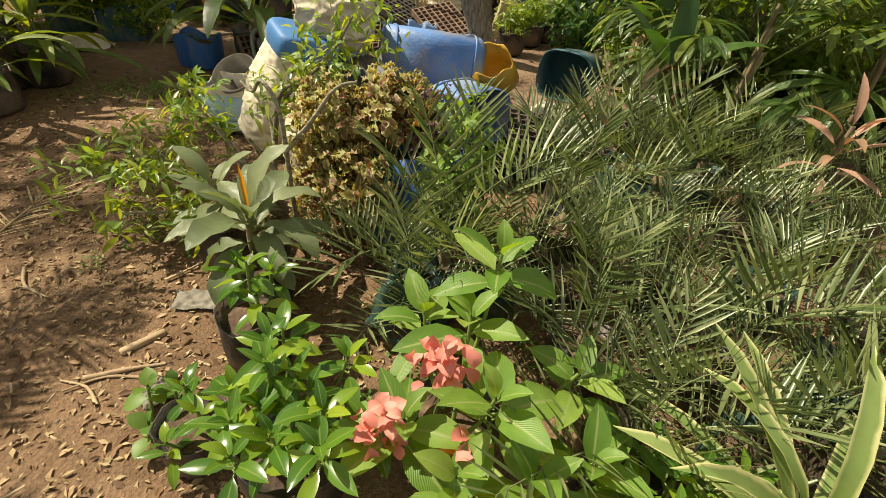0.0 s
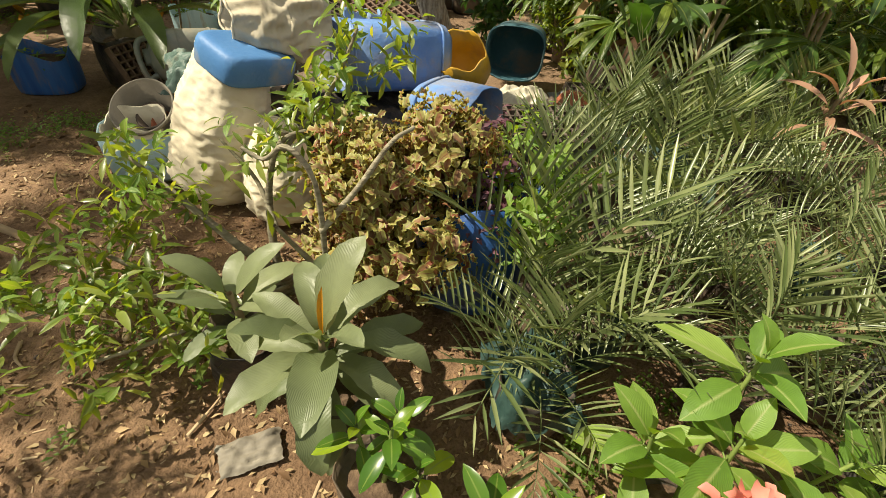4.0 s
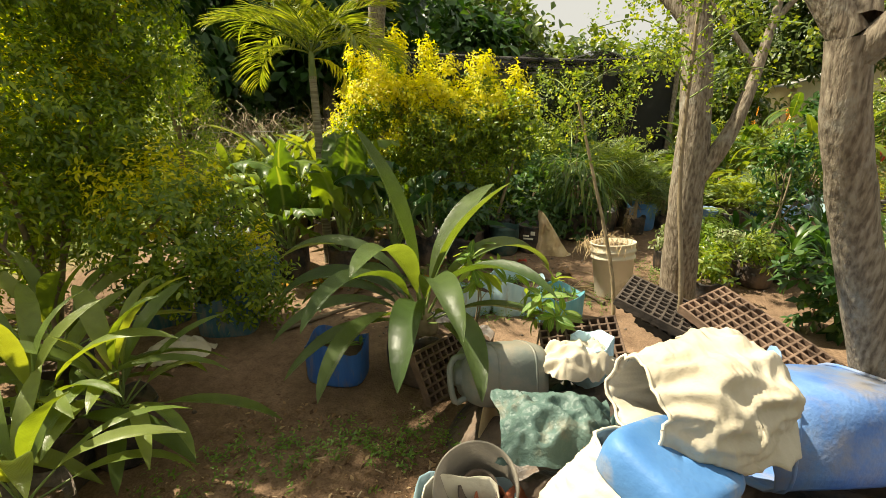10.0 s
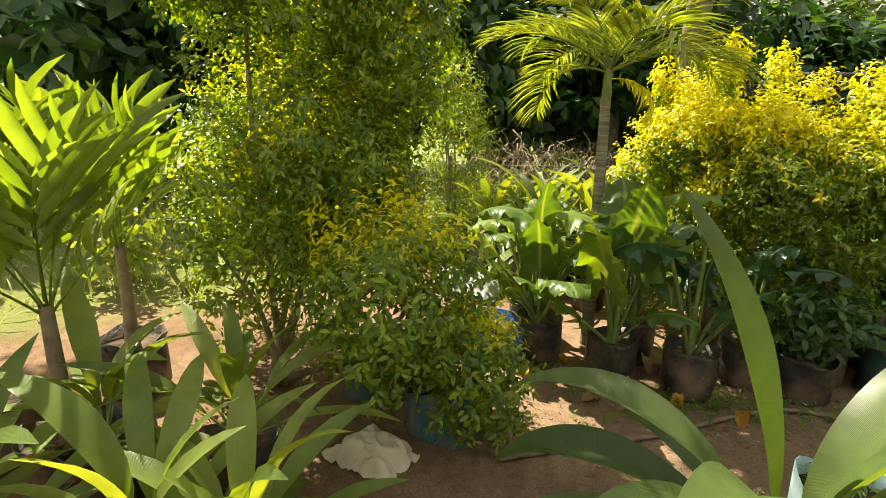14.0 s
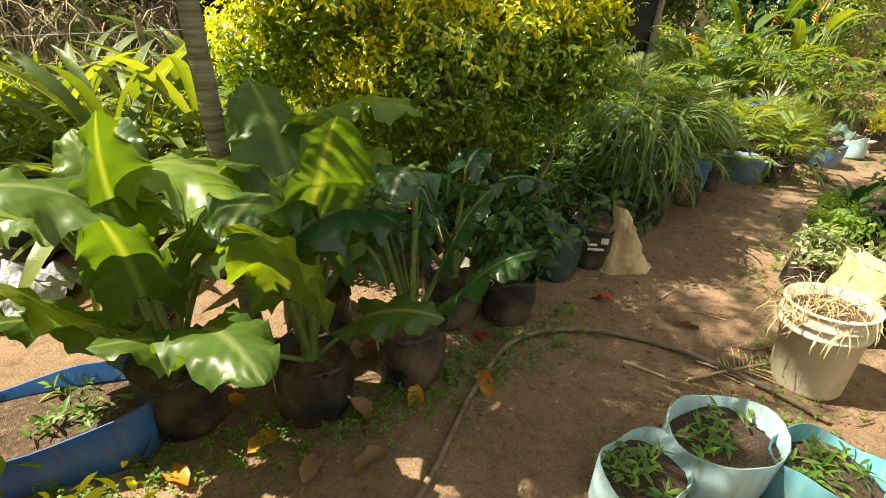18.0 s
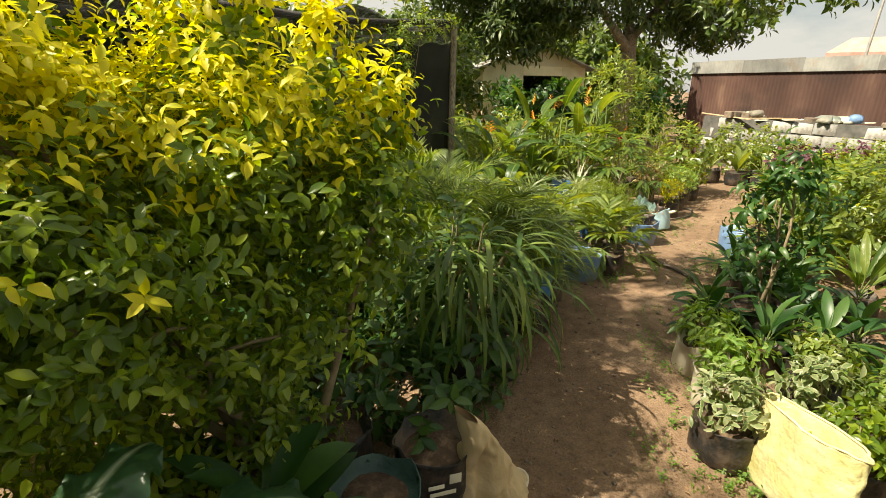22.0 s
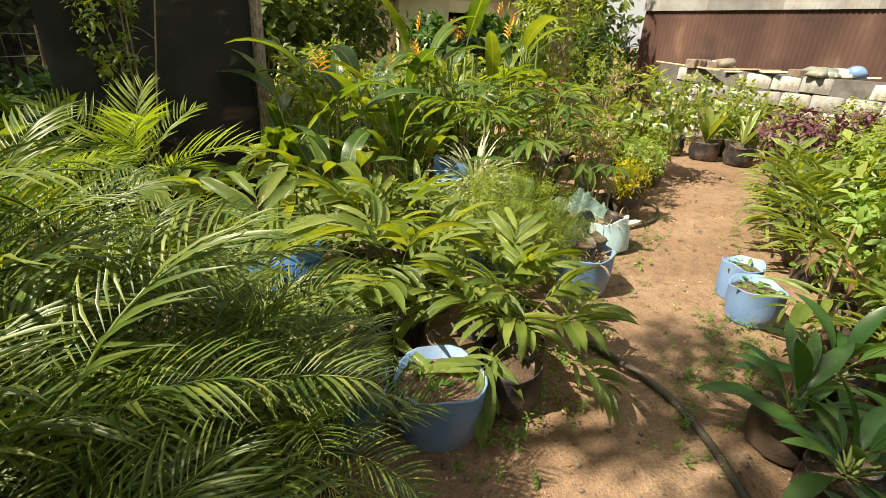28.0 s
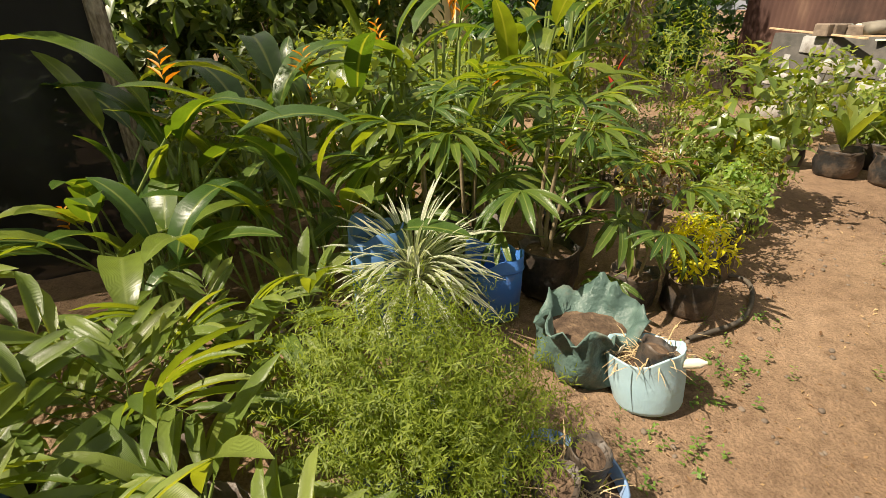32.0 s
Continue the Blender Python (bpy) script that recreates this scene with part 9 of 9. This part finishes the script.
# ---- odd things along the way ----
def canna(x, y, seed):
    root = thing("canna", x, y, 0, 0, 1.0, "canna with a dark upright leaf and withered brown leaves", "canna")
    rnd = random.Random(seed)
    for i, (az, up, bend) in enumerate(((20, 84, 0.25), (150, 62, 0.9), (-70, 58, 1.2), (80, 66, 0.8))):
        part("leaf", mesh_of("leaf", stalked(leaf_t(0.42, 0.13, 8, 0.45, 0.65, 0.3, bend, 0.06, 3), 0.25, 0.01, 0.05), [M["dark"], M["green_stem"]]), root, Matrix.Translation((0, 0, 0.35)) @ aim(az, up))
    for i in range(4):
        part("dead_leaf", mesh_of("dead_leaf", leaf_t(0.34, 0.09, 7, 0.4, 0.7, 0.8, 2.2, 0.2, 4), M["brown_leaf"]), root, Matrix.Translation((0.03, 0, 0.42 + 0.05 * i)) @ aim(i * 100 + 200, 25), "withered brown leaf")
    part("cane", mesh_of("cane", branch_t([(0, 0, 0), (0.01, 0, 0.3), (0, 0, 0.6)], 0.02, 0.012, 8), M["green_stem"]), root)


canna(1.0, 2.75, 3)
canna(0.85, 3.55, 5)


def leaf_scrap(x, y, L, W, mat, rz, label, seed):
    me = mesh_of("leaf_scrap", leaf_t(L, W, 6, 0.4, 0.6, 0.5, 1.1, 0.3, 3), M[mat])
    solid("fallen_leaf", me, x, y, ground_height(x, y) + 0.03, 12, 8, rz, label=label, category="leaf", group="fallen leaves")


leaf_scrap(-2.02, 4.98, 0.13, 0.07, "red", 60, "curled red-brown leaf fallen on the soil", 1)
leaf_scrap(-2.72, 4.45, 0.12, 0.07, "red", 10, "curled red-brown leaf fallen on the soil", 2)
for i, (x, y) in enumerate(((-3.25, 3.55), (-3.62, 3.45), (-3.0, 3.75), (-2.7, 4.25), (-1.7, 4.9), (-3.5, 3.62))):
    leaf_scrap(x, y, 0.17, 0.08, "cordy_orange" if i % 2 else "brown_leaf", i * 67, "withered orange-brown elephant ear leaf on the soil", i)


def dry_frond(x, y, rz, L=0.9):
    root = thing("dry_palm_frond", x, y, ground_height(x, y) + 0.02, rz, 1.0, "dry grey-brown palm frond lying on the soil", "palm frond")
    part("frond", mesh_of("frond", frond_t(L, 26, 0.22, 0.012, 0.12, 0.02, 0.9, 0.2, 0.15, 3), M["straw"]), root)


dry_frond(-1.75, 4.42, -62)
dry_frond(-1.2, 0.3, 30, 0.7)


def print_bars():
    """Faded white print on one black bag: a square mark and two lines."""
    root = bpy.data.objects["planting_bag.001"]
    for k, (dx, z, w, h) in enumerate(((0.035, 0.215, 0.045, 0.04), (-0.035, 0.195, 0.06, 0.016), (-0.01, 0.165, 0.10, 0.016))):
        me = mesh_of("print", box_t(w, 0.004, h, 0.001), M["white_plastic"])
        ob = part("print_mark", me, root)
        ob.matrix_basis = root.matrix_basis.inverted() @ pose(-2.12 + 0.02 + dx, 5.48 - 0.153, z, 0, 0, 6)


print_bars()


def seedling_bags():
    for i, (x, y, z) in enumerate(((0.66, 8.41, 0.20), (0.76, 8.47, 0.20), (1.2, 8.88, 0.16), (0.1, 1.62, 0.0), (-0.2, 1.62, 0.0))):
        root = thing("seedling_bag", x, y, z, i * 50, 1.0, "small black seedling bag of dry soil", "planting bag", "small seedling bags", 10)
        pot(root, "black_bag", 0.055, 0.12, i)


seedling_bags()


def bottle():
    b = thing("bottle", 1.30, 8.85, 0.21, 60, 0.6, "small clear plastic bottle with a green cap in the can", "bottle", rx=70)
    part("body", mesh_of("body", lathe_t([(0.001, 0), (0.028, 0), (0.03, 0.01), (0.03, 0.10), (0.012, 0.13), (0.012, 0.145), (0.001, 0.145)], 16), M["white_plastic"]), b)
    part("cap", mesh_of("cap", lathe_t([(0.014, 0.14), (0.014, 0.16), (0.001, 0.161)], 12), M["green_stem"]), b, label="green screw cap")


bottle()


def dead_stalk(x, y):
    root = thing("dead_stalk", x, y, 0, label="dead brown stem with withered leaves hanging down", category="plant")
    part("stem", mesh_of("stem", branch_t([(0, 0, 0), (0.02, 0, 0.3), (0.06, 0.02, 0.62)], 0.012, 0.006, 7, 4, 0.1), M["stem"]), root)
    for i in range(5):
        part("dead_leaf", mesh_of("dead_leaf", leaf_t(0.24, 0.05, 6, 0.4, 0.7, 0.9, 2.4, 0.3, 4), M["brown_leaf"]), root, Matrix.Translation((0.05, 0.02, 0.55 - 0.05 * i)) @ aim(i * 75, 20))


dead_stalk(1.48, 7.66)


# ---- beyond the fence, and the climber on the net house ----
def far_roof():
    h = thing("far_house", 25.5, 24.6, rz=-52, label="distant house with a pink roof beyond the fence", category="house")
    h["kind"] = "structure"
    part("wall", mesh_of("wall", box_t(8, 5, 3.2, 0.02), M["cream_wall"], False), h)
    part("roof", mesh_of("roof", lathe_t([(4.6, 0), (4.6, 0.25), (3.4, 0.95), (0.01, 1.0)], 4, 0.7), M["pink_roof"], False), h, pose(0, 0, 3.21, 0, 0, 45))
    for x in (-2.4, 0, 2.4):
        part("window", mesh_of("window", box_t(1.0, 0.08, 1.1, 0.01), M["dark_glass"], False), h, pose(x, -2.53, 1.4))


far_roof()


def utility_pole():
    p = thing("utility_pole", 17.6, 20.6, 0, 0, 1.0, "leaning grey utility pole with wires beyond the fence", "utility pole", ry=4)
    part("pole", mesh_of("pole", tube_t([(0, 0, 0), (0, 0, 7.2)], [0.06, 0.045], 10), M["zinc"]), p)
    part("crossarm", mesh_of("crossarm", moved(box_t(1.4, 0.08, 0.08, 0.01), pose(0, 0, 6.6)), M["wood"]), p)
    for k in (-1, 0, 1):
        part("wire", mesh_of("wire", branch_t([(0.6 * k, 0, 6.65), (-9 + 0.6 * k, 3, 5.6), (-20 + 0.6 * k, 6, 6.2)], 0.012, 0.012, 4, 8), M["hose"]), p)


utility_pole()
bush("net_climber", -1.75, 9.98, [((0, 0, 1.95), (0.16, 0.12, 0.42), 3), ((-0.1, 0, 1.3), (0.14, 0.12, 0.4), 2), ((0.35, 0.12, 2.3), (0.35, 0.15, 0.15), 1.4)], ["moringa"], 260, 6, 0.06, 0.016, SMALL_LEAF, 95, 4, 0.008, "climbing vine hanging on the net house post", "climber")


def hanging_sprigs():
    """Drooping branch ends with paired round leaflets over the path."""
    rs = np.random.RandomState(12)
    root = thing("overhanging_branch", 0.7, 7.1, 2.55, label="branch ends with dark round leaflets hanging over the path", category="branch")
    tips = []
    for i in range(7):
        a = 2.2 + 0.5 * i
        e = Vector((0.32 * math.cos(a) * (1 + 0.3 * (i % 3)), 0.3 * math.sin(a), -0.28 - 0.07 * (i % 4)))
        line = smooth_line([Vector((0.9, -0.9, 0.35)), Vector((0.25, -0.25, 0.05)), e * 0.5, e], 5)
        part("twig", mesh_of("twig", tube_t(line, [0.007 - 0.0055 * k / (len(line) - 1) for k in range(len(line))], 5), M["stem"]), root)
        tips += [tuple(q) for q in line[8:]]
    p = np.repeat(np.array(tips), 4, 0)
    d = rnd_dirs(rs, len(p)) * (1, 1, 0.5) + (0, 0, -0.2)
    part("foliage", mesh_of("foliage", spread_t(ROUND_LEAF, p, d, 0.03 + 0.025 * rs.random(len(p))), M["tree"]), root)


hanging_sprigs()
